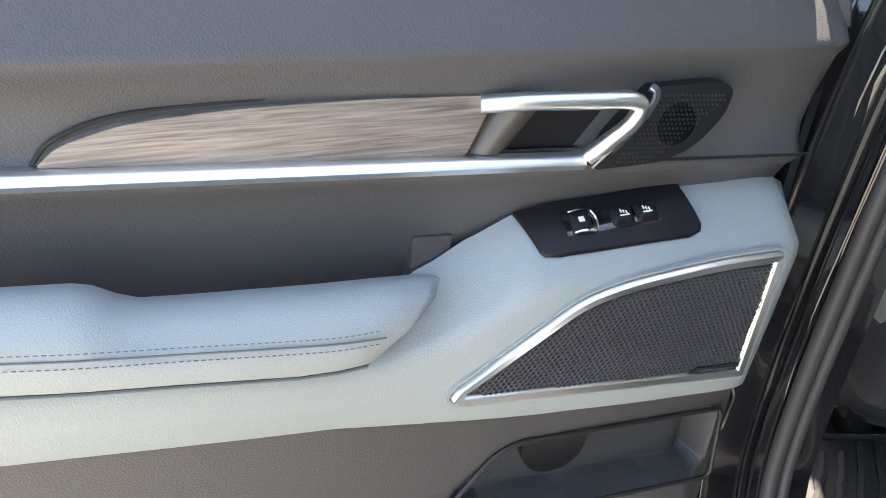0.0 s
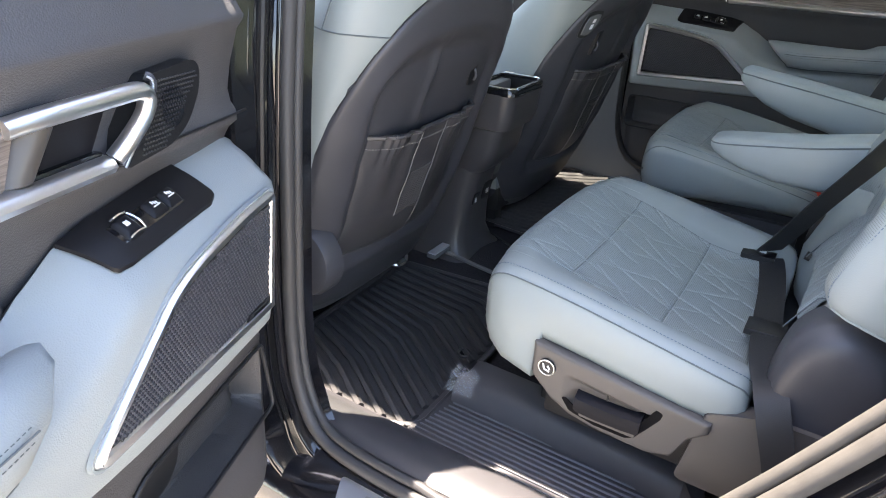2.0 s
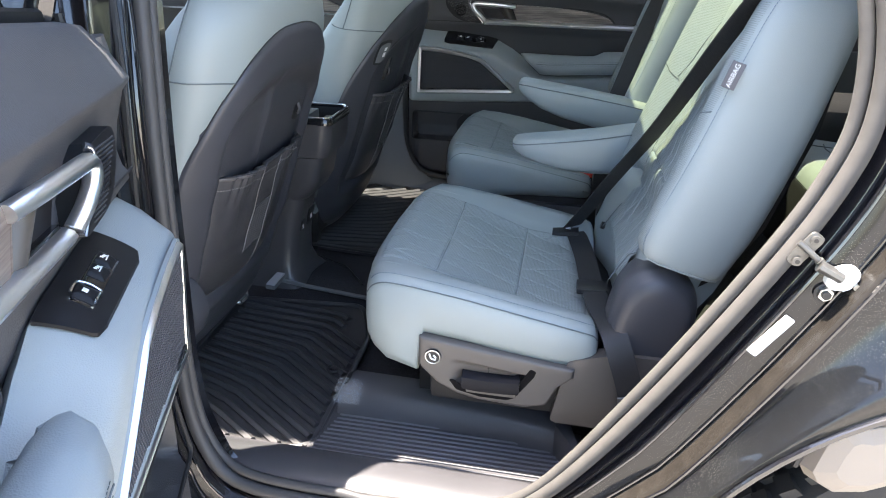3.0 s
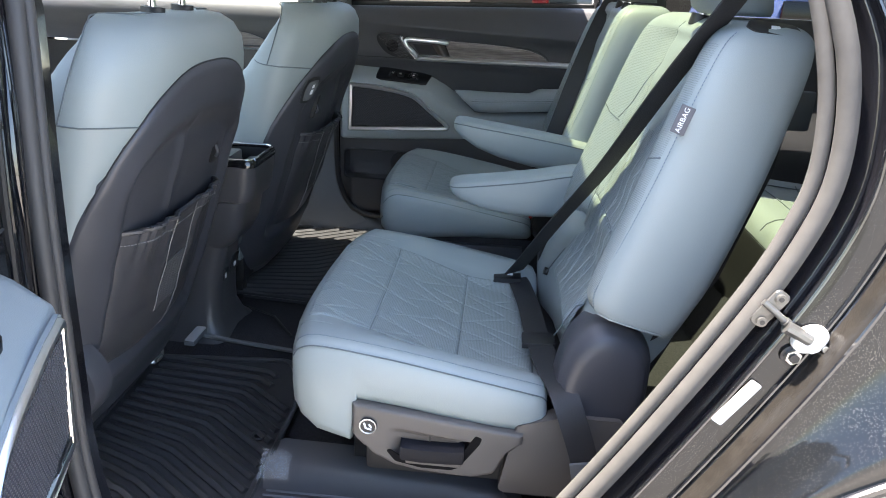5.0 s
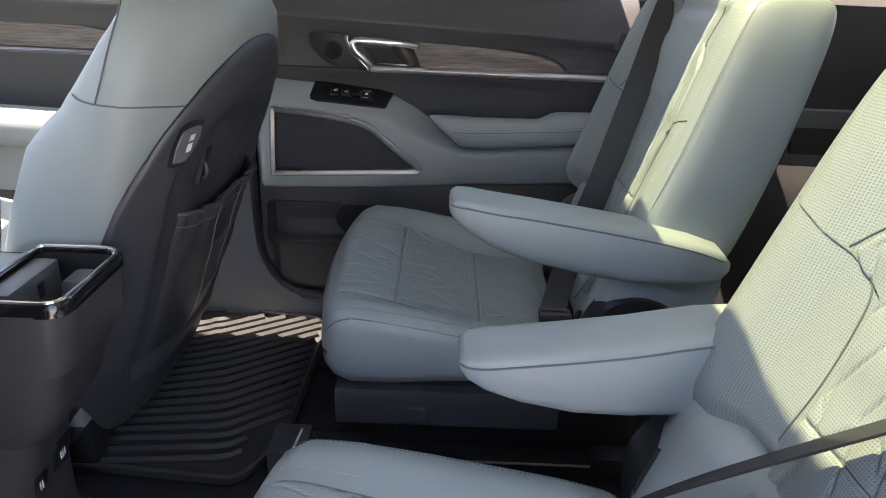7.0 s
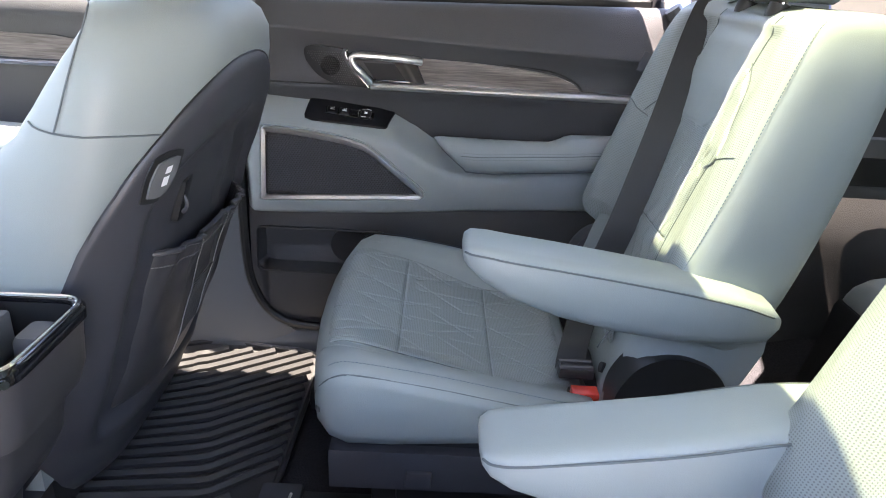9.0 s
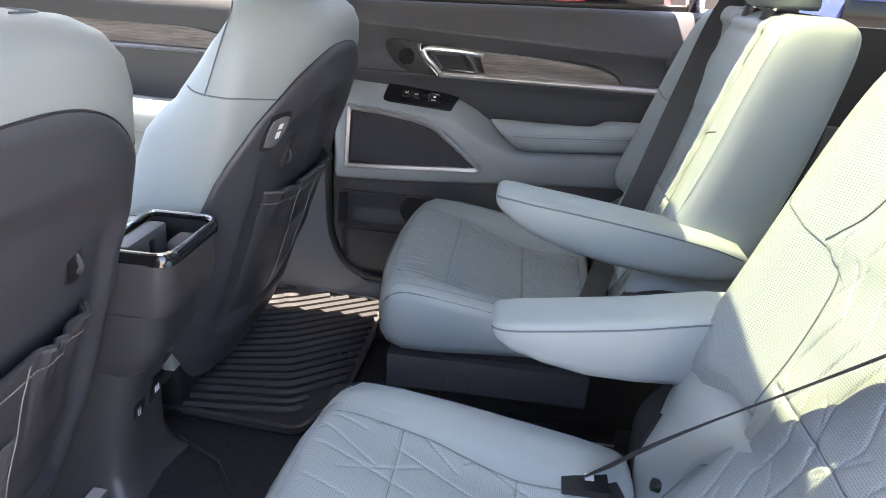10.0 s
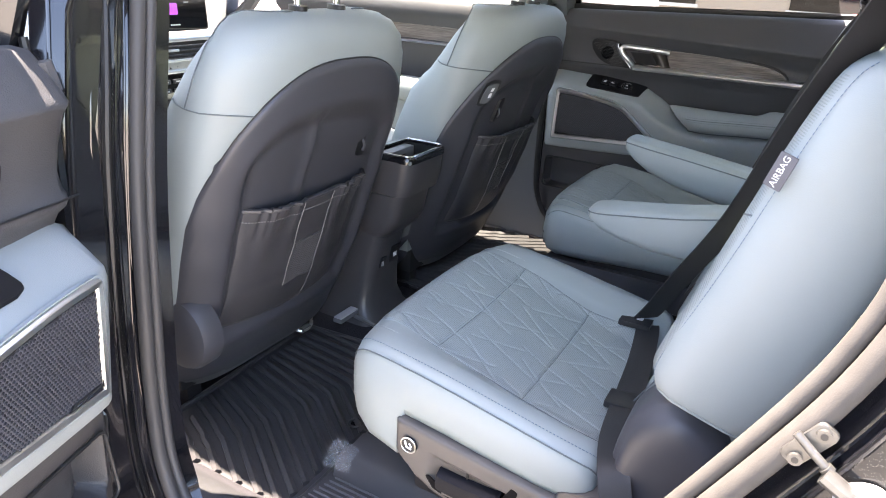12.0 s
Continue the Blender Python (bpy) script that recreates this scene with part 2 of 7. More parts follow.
M_CARRED = surface("red_car_paint", (0.4, 0.03, 0.03), 0.25, mottle=0.1, coat=1.0)
M_CARBLUE = surface("blue_car_paint", (0.05, 0.1, 0.3), 0.25, mottle=0.1, coat=1.0)


# ---- building tools ----
def thing(name, place=(0, 0, 0), label="", category="", group="", kind=""):
    ob = new(name)
    ob.location = place
    ob.empty_display_size = 0.05
    return tagged(ob, label, category, group, kind)


def part(name, bm, material, parent=None, label="", smooth=True, angle=40, kind=""):
    """Links a bmesh, given in world places, as one mesh object, under a thing or a part."""
    bmesh.ops.recalc_face_normals(bm, faces=bm.faces)
    me = bpy.data.meshes.new(name)
    bm.to_mesh(me)
    bm.free()
    me.materials.append(material)
    if smooth:
        me.shade_smooth()
        me.set_sharp_from_angle(angle=radians(angle))
    ob = new(name, me)
    if parent:
        ob.parent = parent
        ob.matrix_parent_inverse = Matrix.Translation(-parent.location)
    return tagged(ob, label, kind=kind)


def straight(x, y, z):
    return (x, y, z)


def loft(rings, f=straight, closed=True, caps=True):
    """Skins rings of as many points each."""
    bm = bmesh.new()
    vs = [[bm.verts.new(f(*p)) for p in r] for r in rings]
    n = len(rings[0])
    for a, b in zip(vs, vs[1:]):
        for i in range(n if closed else n - 1):
            j = (i + 1) % n
            bm.faces.new((a[i], a[j], b[j], b[i]))
    if caps and closed:
        bm.faces.new(vs[0])
        bm.faces.new(vs[-1])
    return bm


def sheet(fn, nu, nv, thick, f=straight, normal=(0, 0, -1)):
    """A surface fn(u, v), u and v from 0 to 1, with a back at an offset along normal."""
    bm = bmesh.new()
    d = Vector(normal) * thick
    top = [[None] * (nv + 1) for _ in range(nu + 1)]
    low = [[None] * (nv + 1) for _ in range(nu + 1)]
    for i in range(nu + 1):
        for j in range(nv + 1):
            p = Vector(fn(i / nu, j / nv))
            top[i][j] = bm.verts.new(f(*p))
            if thick:
                low[i][j] = bm.verts.new(f(*(p + d)))
    for i in range(nu):
        for j in range(nv):
            bm.faces.new((top[i][j], top[i + 1][j], top[i + 1][j + 1], top[i][j + 1]))
            if thick:
                bm.faces.new((low[i][j], low[i][j + 1], low[i + 1][j + 1], low[i + 1][j]))
    if thick:
        for i in range(nu):
            for j in (0, nv):
                bm.faces.new((top[i][j], top[i + 1][j], low[i + 1][j], low[i][j]))
        for j in range(nv):
            for i in (0, nu):
                bm.faces.new((top[i][j], top[i][j + 1], low[i][j + 1], low[i][j]))
    return bm


def bevel(bm, r, seg=2, angle=35):
    edges = [e for e in bm.edges if len(e.link_faces) == 2 and e.calc_face_angle(0) > radians(angle)]
    bmesh.ops.recalc_face_normals(bm, faces=bm.faces)
    bmesh.ops.bevel(bm, geom=edges, offset=r, segments=seg, profile=0.6, affect="EDGES", clamp_overlap=True)
    return bm


def moved(bm, f):
    for v in bm.verts:
        v.co = f(*v.co)
    return bm


def rbox(x0, x1, y0, y1, z0, z1, r=0.004, f=straight, seg=2):
    bm = bmesh.new()
    bmesh.ops.create_cube(bm, size=1)
    for v in bm.verts:
        v.co = ((x0 + x1) / 2 + v.co.x * (x1 - x0), (y0 + y1) / 2 + v.co.y * (y1 - y0), (z0 + z1) / 2 + v.co.z * (z1 - z0))
    if r:
        bevel(bm, r, seg)
    return moved(bm, f)


def prism(outline, place, depth, r=0.0, seg=2, f=straight):
    """An outline of (a, b) pairs, raised from c = 0 to depth; place(a, b, c) gives the point."""
    bm = bmesh.new()
    lo = [bm.verts.new((a, b, 0)) for a, b in outline]
    hi = [bm.verts.new((a, b, depth)) for a, b in outline]
    n = len(outline)
    bm.faces.new(lo[::-1])
    top = bm.faces.new(hi)
    for i in range(n):
        j = (i + 1) % n
        bm.faces.new((lo[i], lo[j], hi[j], hi[i]))
    if r:
        bmesh.ops.bevel(bm, geom=list(top.edges), offset=r, segments=seg, profile=0.6, affect="EDGES", clamp_overlap=True)
    for v in bm.verts:
        v.co = f(*place(*v.co))
    return bm


def spline(points, n=8, closed=False):
    """Catmull-Rom through the points."""
    p = [Vector(q) for q in points]
    m = len(p)
    out = []
    for i in range(m if closed else m - 1):
        a = p[(i - 1) % m] if closed or i > 0 else p[0] * 2 - p[1]
        b, c = p[i], p[(i + 1) % m]
        d = p[(i + 2) % m] if closed or i + 2 < m else p[-1] * 2 - p[-2]
        for k in range(n):
            t = k / n
            out.append(0.5 * (2 * b + (c - a) * t + (2 * a - 5 * b + 4 * c - d) * t * t + (3 * b - a - 3 * c + d) * t ** 3))
    if not closed:
        out.append(p[-1])
    return out


def rounded(outline, r, n=4):
    """A polygon with its corners rounded by r."""
    out = []
    m = len(outline)
    for i in range(m):
        a, b, c = (Vector(outline[(i + k) % m]) for k in (-1, 0, 1))
        ri = r[i] if isinstance(r, (list, tuple)) else r
        ea, ec = (a - b), (c - b)
        d = min(ri, ea.length * 0.45, ec.length * 0.45)
        s, e = b + ea.normalized() * d, b + ec.normalized() * d
        for k in range(n + 1):
            t = k / n
            out.append(tuple((1 - t) ** 2 * s + 2 * t * (1 - t) * b + t * t * e))
    return out


def tube(points, radius, n=8, closed=False, f=straight, flat=None, up=None):
    """A tube along points; flat=(a, b) gives an oval or, with n=4, a strap of that half width along `up` and half thickness."""
    p = [Vector(q) for q in points]
    m = len(p)
    rings = []
    ref = Vector(up) if up else Vector((0.13, 0.2, 0.97))
    for i in range(m):
        t = (p[(i + 1) % m] - p[i - 1]) if closed else (p[min(i + 1, m - 1)] - p[max(i - 1, 0)])
        t.normalize()
        a = (ref - t * ref.dot(t))
        if a.length < 1e-3:
            a = t.orthogonal()
        a.normalize()
        b = t.cross(a)
        if not up:
            ref = a
        ra, rb = flat or (radius, radius)
        off = 0.5 if n == 4 else 0
        k2 = 1.4142 if n == 4 else 1
        rings.append([tuple(p[i] + (a * math.cos(2 * math.pi * (k + off) / n) * ra + b * math.sin(2 * math.pi * (k + off) / n) * rb) * k2) for k in range(n)])
    if closed:
        rings.append(rings[0])
        bm = loft(rings, f, True, False)
        bmesh.ops.remove_doubles(bm, verts=bm.verts, dist=1e-6)
        return bm
    return loft(rings, f)


def joined(bms):
    out = bmesh.new()
    for b in bms:
        me = bpy.data.meshes.new("tmp")
        b.to_mesh(me)
        b.free()
        out.from_mesh(me)
        bpy.data.meshes.remove(me)
    return out


def stitches(points, length=0.004, gap=0.0025, r=0.0006, f=straight):
    """Dashes of thread along a line, as one mesh."""
    bm = bmesh.new()
    p = [Vector(q) for q in points]
    run, on, step = 0.0, True, 0.0
    start = p[0]
    for a, b in zip(p, p[1:]):
        d = (b - a).length
        if d < 1e-9:
            continue
        w, pos = (b - a) / d, 0.0
        while pos < d:
            need = (length if on else gap) - run
            take = min(need, d - pos)
            pos += take
            run += take
            if run >= (length if on else gap) - 1e-9:
                here = a + w * pos
                if on:
                    s = w.orthogonal().normalized() * r
                    q = w.cross(s)
                    ends = [[bm.verts.new(f(*(c + s * i + q * j))) for i, j in ((1, 0), (0, 1), (-1, 0), (0, -1))] for c in (start, here)]
                    for k in range(4):
                        bm.faces.new((ends[0][k], ends[0][(k + 1) % 4], ends[1][(k + 1) % 4], ends[1][k]))
                else:
                    start = here
                on, run = not on, 0.0
    return bm


def along(table, x):
    """Straight-line reading of a table of (x, values...)."""
    if x <= table[0][0]:
        return table[0][1:]
    for a, b in zip(table, table[1:]):
        if x <= b[0]:
            t = (x - a[0]) / (b[0] - a[0])
            t = t * t * (3 - 2 * t) * 0.35 + t * 0.65
            return tuple(p + (q - p) * t for p, q in zip(a[1:], b[1:]))
    return table[-1][1:]


def groove(d, width, depth):
    """Depth of a sewn groove at distance d from its line."""
    return -depth * math.exp(-(d / width) ** 2)


def inset(outline, d):
    """A closed outline moved inwards by d."""
    m = len(outline)
    area = sum(outline[i][0] * outline[(i + 1) % m][1] - outline[(i + 1) % m][0] * outline[i][1] for i in range(m))
    sg = 1 if area > 0 else -1
    out = []
    for i in range(m):
        a, b, c = (Vector(outline[(i + k) % m]) for k in (-1, 0, 1))
        e, g = (b - a), (c - b)
        n = Vector((0.0, 0.0))
        for q in (e, g):
            if q.length > 1e-7:
                n += Vector((-q.y, q.x)).normalized()
        n.normalize()
        out.append((b.x + sg * n.x * d, b.y + sg * n.y * d))
    return out


# ---- the car's shell and the ground ----
def build_ground():
    bm = sheet(lambda u, v: (-60 + 120 * u, -60 + 120 * v, 0.056), 24, 24, 0.2)
    tagged(part("ground", bm, M_CONCRETE), "pale sunlit concrete parking ground under the car", "ground", kind="structure")
    # a low beige building and two parked cars beyond the far window
    wall = thing("shop_building", (0, 16, 0), "beige rendered low building with dark windows beyond the car", "building")
    part("wall", rbox(-14, 16, 16, 17, 0, 4.2, 0.05), M_STUCCO, wall)
    part("roof", rbox(-14.3, 16.3, 15.8, 17.2, 4.2, 4.45, 0.03), M_GREY, wall)
    for i in range(7):
        x = -12 + i * 3.8
        w = part("window", rbox(x, x + 1.8, 15.96, 16.05, 0.9, 2.6, 0.01), M_SCREEN, wall)
        part("frame", rbox(x - 0.06, x + 1.86, 15.97, 16.0, 0.82, 0.9, 0.01), M_WHITE, w)
    for x, y, mat, word in ((1.2, 9.0, M_CARRED, "red"), (4.0, 9.4, M_CARBLUE, "dark blue"), (-3.0, 9.2, M_WHITE, "white")):
        c = thing("parked_car", (x, y, 0), f"{word} hatchback parked on the concrete beyond", "car", "parked cars")
        prof = [(-0.9, 0.3), (-0.9, 0.85), (-0.55, 0.95), (-0.4, 1.42), (0.4, 1.45), (0.62, 0.98), (0.9, 0.85), (0.9, 0.3)]
        part("body", prism(rounded(prof, 0.12), lambda a, b, h: (x + a * 0.95, y - 2.1 + h, b), 4.0, 0.1), mat, c)
        for wx in (-0.82, 0.82):
            for wy in (-1.3, 1.3):
                part("wheel", tube([(x + wx - 0.1, y + wy, 0.31), (x + wx + 0.1, y + wy, 0.31)], 0.31, 18), M_TYRE, c)
        part("windscreen", rbox(x - 0.42, x + 0.42, y - 2.16, y - 2.1, 0.98, 1.36, 0.05), M_SCREEN, c)
        for wx in (-0.6, 0.6):
            part("headlight", rbox(x + wx - 0.16, x + wx + 0.16, y - 2.13, y - 2.06, 0.68, 0.82, 0.03), M_ICON, c)


build_ground()

car_shell = thing("car_body", (0.2, 0, 0), "dark grey dusty car body with its near rear door standing open", "car", kind="structure")
# weatherstrip line round the near rear opening, (x, y, z)
OPENING = [(-0.345, -0.70, 1.60), (-0.308, -0.775, 1.34), (-0.293, -0.823, 1.10), (-0.288, -0.845, 0.87), (-0.287, -0.853, 0.72), (-0.268, -0.862, 0.61),
           (-0.215, -0.872, 0.540), (-0.10, -0.88, 0.525), (0.087, -0.88, 0.53), (0.235, -0.88, 0.555), (0.325, -0.88, 0.615),
           (0.438, -0.88, 0.787), (0.556, -0.88, 1.005), (0.623, -0.872, 1.145), (0.643, -0.865, 1.245), (0.622, -0.845, 1.37),
           (0.555, -0.795, 1.52), (0.44, -0.74, 1.645), (0.2, -0.70, 1.69), (-0.15, -0.69, 1.69), (-0.30, -0.68, 1.665)]


def ring_offset(points, d, dy, closed=True):
    """The opening's line moved outwards by d in its own plane and by dy sideways."""
    out = []
    m = len(points)
    for i in range(m):
        a, b, c = Vector(points[i - 1]), Vector(points[i]), Vector(points[(i + 1) % m])
        t = (c - a).normalized()
        n = Vector((t.z, 0, -t.x))
        if n.length < 1e-6:
            n = Vector((1, 0, 0))
        n.normalize()
        k = 1 - 0.75 * max(0, min(1, (b.z - 1.35) / 0.2))
        k *= 0.58 + 0.42 * max(0, min(1, (b.z - 0.56) / 0.2)) if b.x > 0 else 1
        kx = max(0, min(1, (-0.20 - b.x) / 0.05))
        out.append(tuple(b + n * d * k * (1 - 0.75 * kx) + Vector((0, dy * k * (1 + 0.6 * kx), 0))))
    return out


def build_opening():
    base = [tuple(p) for p in spline(OPENING, 6, True)]
    n = len(base)
    # flocked twin-lipped seal: dark round the pillar and sill, dusty taupe up the rear
    seal = thing("door_seal", (0.2, -0.87, 0.53), "twin-lipped rubber weatherstrip round the open doorway", "weatherstrip", kind="structure")
    rear = [i for i in range(n) if base[i][0] > 0.05]
    front = [i for i in range(n) if base[i][0] <= 0.10]
    first = min(front, key=lambda i: (base[i][2] < 1.0, -base[i][0]))
    order = [(first + k) % n for k in range(n)]
    front = [i for i in order if i in set(front)]
    for idx, mat, word in ((rear, M_SEALTRIM, "dusty taupe"), (front, M_SEAL, "dark grey")):
        lip, bulb = ring_offset(base, -0.008, 0.008), ring_offset(base, 0.0095, -0.003)
        part("seal_lip", tube([lip[i] for i in idx], 0.008, 10, flat=(0.0085, 0.0085)), mat, seal, word + " inner lip of the seal")
        part("seal_bulb", tube([bulb[i] for i in idx], 0.011, 10, flat=(0.0115, 0.0115)), mat, seal, word + " rubber bulb")
    # black channel behind the seal, then the stepped painted jamb
    def band(steps):
        return loft([ring_offset(base, d, dy) for d, dy in steps], straight, True, False)
    part("jamb_channel", band([(0.004, 0.03), (0.020, 0.012), (0.026, 0.006), (0.030, 0.000), (0.032, -0.006), (0.0345, -0.0095), (0.037, -0.005), (0.040, -0.007), (0.043, -0.018)]), M_JAMB, car_shell, "black lacquered seal channel")
    part("jamb", band([(0.043, -0.018), (0.046, -0.0205), (0.076, -0.024), (0.080, -0.0285), (0.0815, -0.027), (0.083, -0.030)]), M_PAINT, car_shell, "dusty painted door jamb")
    for d, dy, r in ((0.0455, -0.0205, 0.0022), (0.0785, -0.0265, 0.0020), (0.0905, -0.0605, 0.0026)):
        part("jamb_bead", tube(ring_offset(base, d, dy), r, 6, True), M_JAMB, car_shell, "rolled lacquered edge")
    step = [ring_offset(base, d, dy) for d, dy in ((0.083, -0.030), (0.0845, -0.036), (0.086, -0.052), (0.0885, -0.058), (0.092, -0.060))]
    # Rear stretch of the step, tinted tan in place of a ground reflection.
    dusty = [i for i in range(n) if base[i][0] > 0.20 and base[i][2] > 0.62]
    run = [i for i in [(dusty[-1] + 1 + k) % n for k in range(n)] if i not in set(dusty)]
    part("jamb_step", loft([[r[i] for i in dusty] for r in step], straight, False, False), M_STEP, car_shell, "step of the jamb tinted tan for the reflected ground")
    part("jamb_step", loft([[r[i] for i in [dusty[-1]] + run + [dusty[0]]] for r in step], straight, False, False), M_JAMB, car_shell, "black lacquered step of the jamb")


build_opening()


def smooth01(t):
    t = max(0, min(1, t))
    return t * t * (3 - 2 * t)


def build_quarter():
    """The near rear quarter: outer skin from the jamb back over the wheel."""
    base = [tuple(p) for p in spline(OPENING, 6, True)]
    edge = ring_offset(base, 0.092, -0.060)
    n = len(edge)
    lo = min(range(n), key=lambda i: (Vector(edge[i]) - Vector((0.34, -0.93, 0.55))).length)
    hi = min(range(n), key=lambda i: (Vector(edge[i]) - Vector((0.62, -0.86, 1.56))).length)
    line = [Vector(edge[i]) for i in range(lo, hi + 1)]
    CX, CZ, R = 0.995, 0.47, 0.525
    rows = []
    m = len(line) - 1
    for k, p in enumerate(line):
        f = k / m
        g = min(1, f / 0.55)
        ang = radians(172 - 82 * g ** 0.9)
        end = Vector((CX + R * math.cos(ang), -0.985, CZ + R * math.sin(ang)))
        if f > 0.55:
            h = (f - 0.55) / 0.45
            end = Vector((CX + 0.9 * h, -0.985 + 0.17 * h * h, CZ + R + 0.55 * h))
        row = []
        for j in range(19):
            t = j / 18
            q = p.lerp(end, t)
            q.y = p.y + (end.y - p.y) * smooth01(min(1, t * 1.3)) - 0.004 * math.exp(-((t - 0.04) / 0.03) ** 2) - 0.0035 * math.exp(-((t - 0.62) / 0.10) ** 2)
            row.append(tuple(q))
        rows.append(row)
    bm = loft(rows, straight, False, False)
    part("quarter_panel", bm, M_PAINT, car_shell, "dusty dark grey quarter panel")

    def arc(r, y, a0=5, a1=176, n=40):
        return [(CX + r * math.cos(radians(a0 + (a1 - a0) * i / n)), y, CZ + r * math.sin(radians(a0 + (a1 - a0) * i / n))) for i in range(n + 1)]
    part("arch_lip", loft([arc(R, -0.985), arc(R - 0.002, -0.991), arc(R - 0.007, -0.992), arc(R - 0.012, -0.985), arc(R - 0.016, -0.955)], straight, False, False), M_JAMB, car_shell, "rolled lacquered wheel arch edge")
    part("arch_liner", loft([arc(R - 0.016, -0.955), arc(R - 0.03, -0.95), arc(R - 0.04, -0.62)], straight, False, False), M_BLACK, car_shell, "black wheel arch liner")
    # faceted dusty guard in the front of the wheel arch
    def guard_ring(y, k):
        pts = [(0.645, 0.798), (0.652, 0.842), (0.662, 0.877), (0.676, 0.886), (0.70, 0.886), (0.745, 0.905), (0.80, 0.928), (0.84, 0.88), (0.76, 0.80), (0.72, 0.775), (0.68, 0.767), (0.655, 0.782)]
        return [(0.72 + (x - 0.72) * k, y, 0.83 + (z - 0.83) * k) for x, z in pts]
    part("arch_guard", loft([guard_ring(-0.90, 1.0), guard_ring(-0.955, 1.0), guard_ring(-0.975, 0.86), guard_ring(-0.982, 0.55)]), M_CLADDING, car_shell, "faceted dusty tan arch guard", smooth=False)
    part("guard_flange", tube([(0.640, -0.958, 0.795), (0.656, -0.962, 0.880), (0.675, -0.965, 0.893), (0.71, -0.965, 0.893), (0.78, -0.965, 0.93)], 0.004, 6), M_BLACK, car_shell)
    part("guard_clip", tube([(0.733, -0.958, 0.893), (0.733, -0.975, 0.893)], 0.009, 14), M_BLACK, car_shell, "black push clip")
    wheel = part("wheel", tube([(0.995, -0.93, 0.47), (0.995, -0.91, 0.47), (0.995, -0.70, 0.47)], 0.27, 30), M_STEEL, car_shell, "alloy wheel")
    rings = []
    for y, r in ((-0.93, 0.28), (-0.935, 0.35), (-0.925, 0.392), (-0.90, 0.404), (-0.73, 0.404), (-0.705, 0.392), (-0.695, 0.35), (-0.70, 0.28)):
        rings.append([(0.995 + r * math.cos(2 * math.pi * k / 48), y, 0.47 + r * math.sin(2 * math.pi * k / 48)) for k in range(48)])
    part("tyre", loft(rings, straight, True, False), M_TYRE, wheel, "black treaded tyre")
    bl = []
    for k in range(60):
        for j in range(5):
            a = 2 * math.pi * (k + 0.5 * (j % 2)) / 60
            y = -0.915 + j * 0.043
            c, s = math.cos(a), math.sin(a)
            b = rbox(0.398, 0.414, y, y + 0.034, -0.013, 0.013, 0)
            for v in b.verts:
                r, yy, tt = v.co
                v.co = (0.995 + r * c - tt * s, yy + tt * 0.3, 0.47 + r * s + tt * c)
            bl.append(b)
    part("tread", joined(bl), M_TYRE, wheel, smooth=False)
    # sticker, striker
    ang = math.atan2(1.045 - 0.885, 0.635 - 0.535)
    def on_jamb(u, v, c):
        return (0.589 + u * math.cos(ang) - v * math.sin(ang), -0.9055 - c, 0.953 + u * math.sin(ang) + v * math.cos(ang))
    st = thing("jamb_sticker", (0.589, -0.9, 0.953), "blank white reflective sticker on the painted jamb", "sticker")
    part("label_plate", prism(rounded([(-0.034, -0.0075), (0.034, -0.0075), (0.034, 0.0075), (-0.034, 0.0075)], 0.003), on_jamb, 0.0015), M_WHITE, st)
    lk = thing("door_striker", (0.645, -0.905, 1.04), "dull zinc striker loop beside a white plate on the jamb", "striker")
    plate = [(0.651 + 0.020 * math.cos(q) * 0.86 - 0.014 * math.sin(q) * 0.5, 1.044 + 0.020 * math.cos(q) * 0.5 + 0.015 * math.sin(q) * 0.86) for q in [k * math.pi / 14 for k in range(28)]]
    part("plate", prism(plate, lambda a, b, c: (a, -0.902 - c, b), 0.012, 0.005, 3), M_WHITE, lk)
    part("arm", tube([(0.622, -0.906, 1.057), (0.634, -0.909, 1.052), (0.648, -0.910, 1.045)], 0.0075, 10, flat=(0.0075, 0.011)), M_ZINC, lk)
    part("screw_base", tube([(0.637, -0.900, 1.021), (0.637, -0.906, 1.021)], 0.0125, 16), M_BLACK, lk)
    part("screw", tube([(0.637, -0.904, 1.021), (0.637, -0.912, 1.021)], 0.009, 6), M_STEEL, lk)
    part("screw_recess", tube([(0.637, -0.9138, 1.021), (0.637, -0.9148, 1.021)], 0.006, 6), M_BLACK, lk)
    part("small_screw", tube([(0.667, -0.908, 1.036), (0.667, -0.916, 1.036)], 0.004, 8), M_STEEL, lk)
    def on_channel(u, v, c):
        return (0.609 + u * math.cos(ang) - v * math.sin(ang), -0.888 - c, 1.072 + u * math.sin(ang) + v * math.cos(ang))
    br = part("bracket", prism(rounded([(-0.026, -0.009), (0.022, -0.009), (0.022, 0.010), (-0.026, 0.010)], 0.006), on_channel, 0.005, 0.0015), M_ZINC, lk, "zinc bracket in the jamb channel")
    for u, v in ((-0.019, -0.002), (0.014, 0.001)):
        part("rivet", tube([on_channel(u, v, 0.004), on_channel(u, v, 0.0085)], 0.0058, 12), M_ZINC, br)
        part("rivet_dimple", tube([on_channel(u, v, 0.0085), on_channel(u, v, 0.0092)], 0.003, 8), M_BLACK, br)
    part("loop", tube([on_channel(0.001, 0.016, 0.010), on_channel(0.0, 0.0, 0.0135), on_channel(-0.002, -0.017, 0.0145)], 0.0038, 12), M_ZINC, br, "dull steel striker bar")
    part("loop_head", tube([on_channel(-0.002, -0.016, 0.0145), on_channel(-0.0025, -0.021, 0.0147)], 0.0056, 12), M_ZINC, br)


build_quarter()


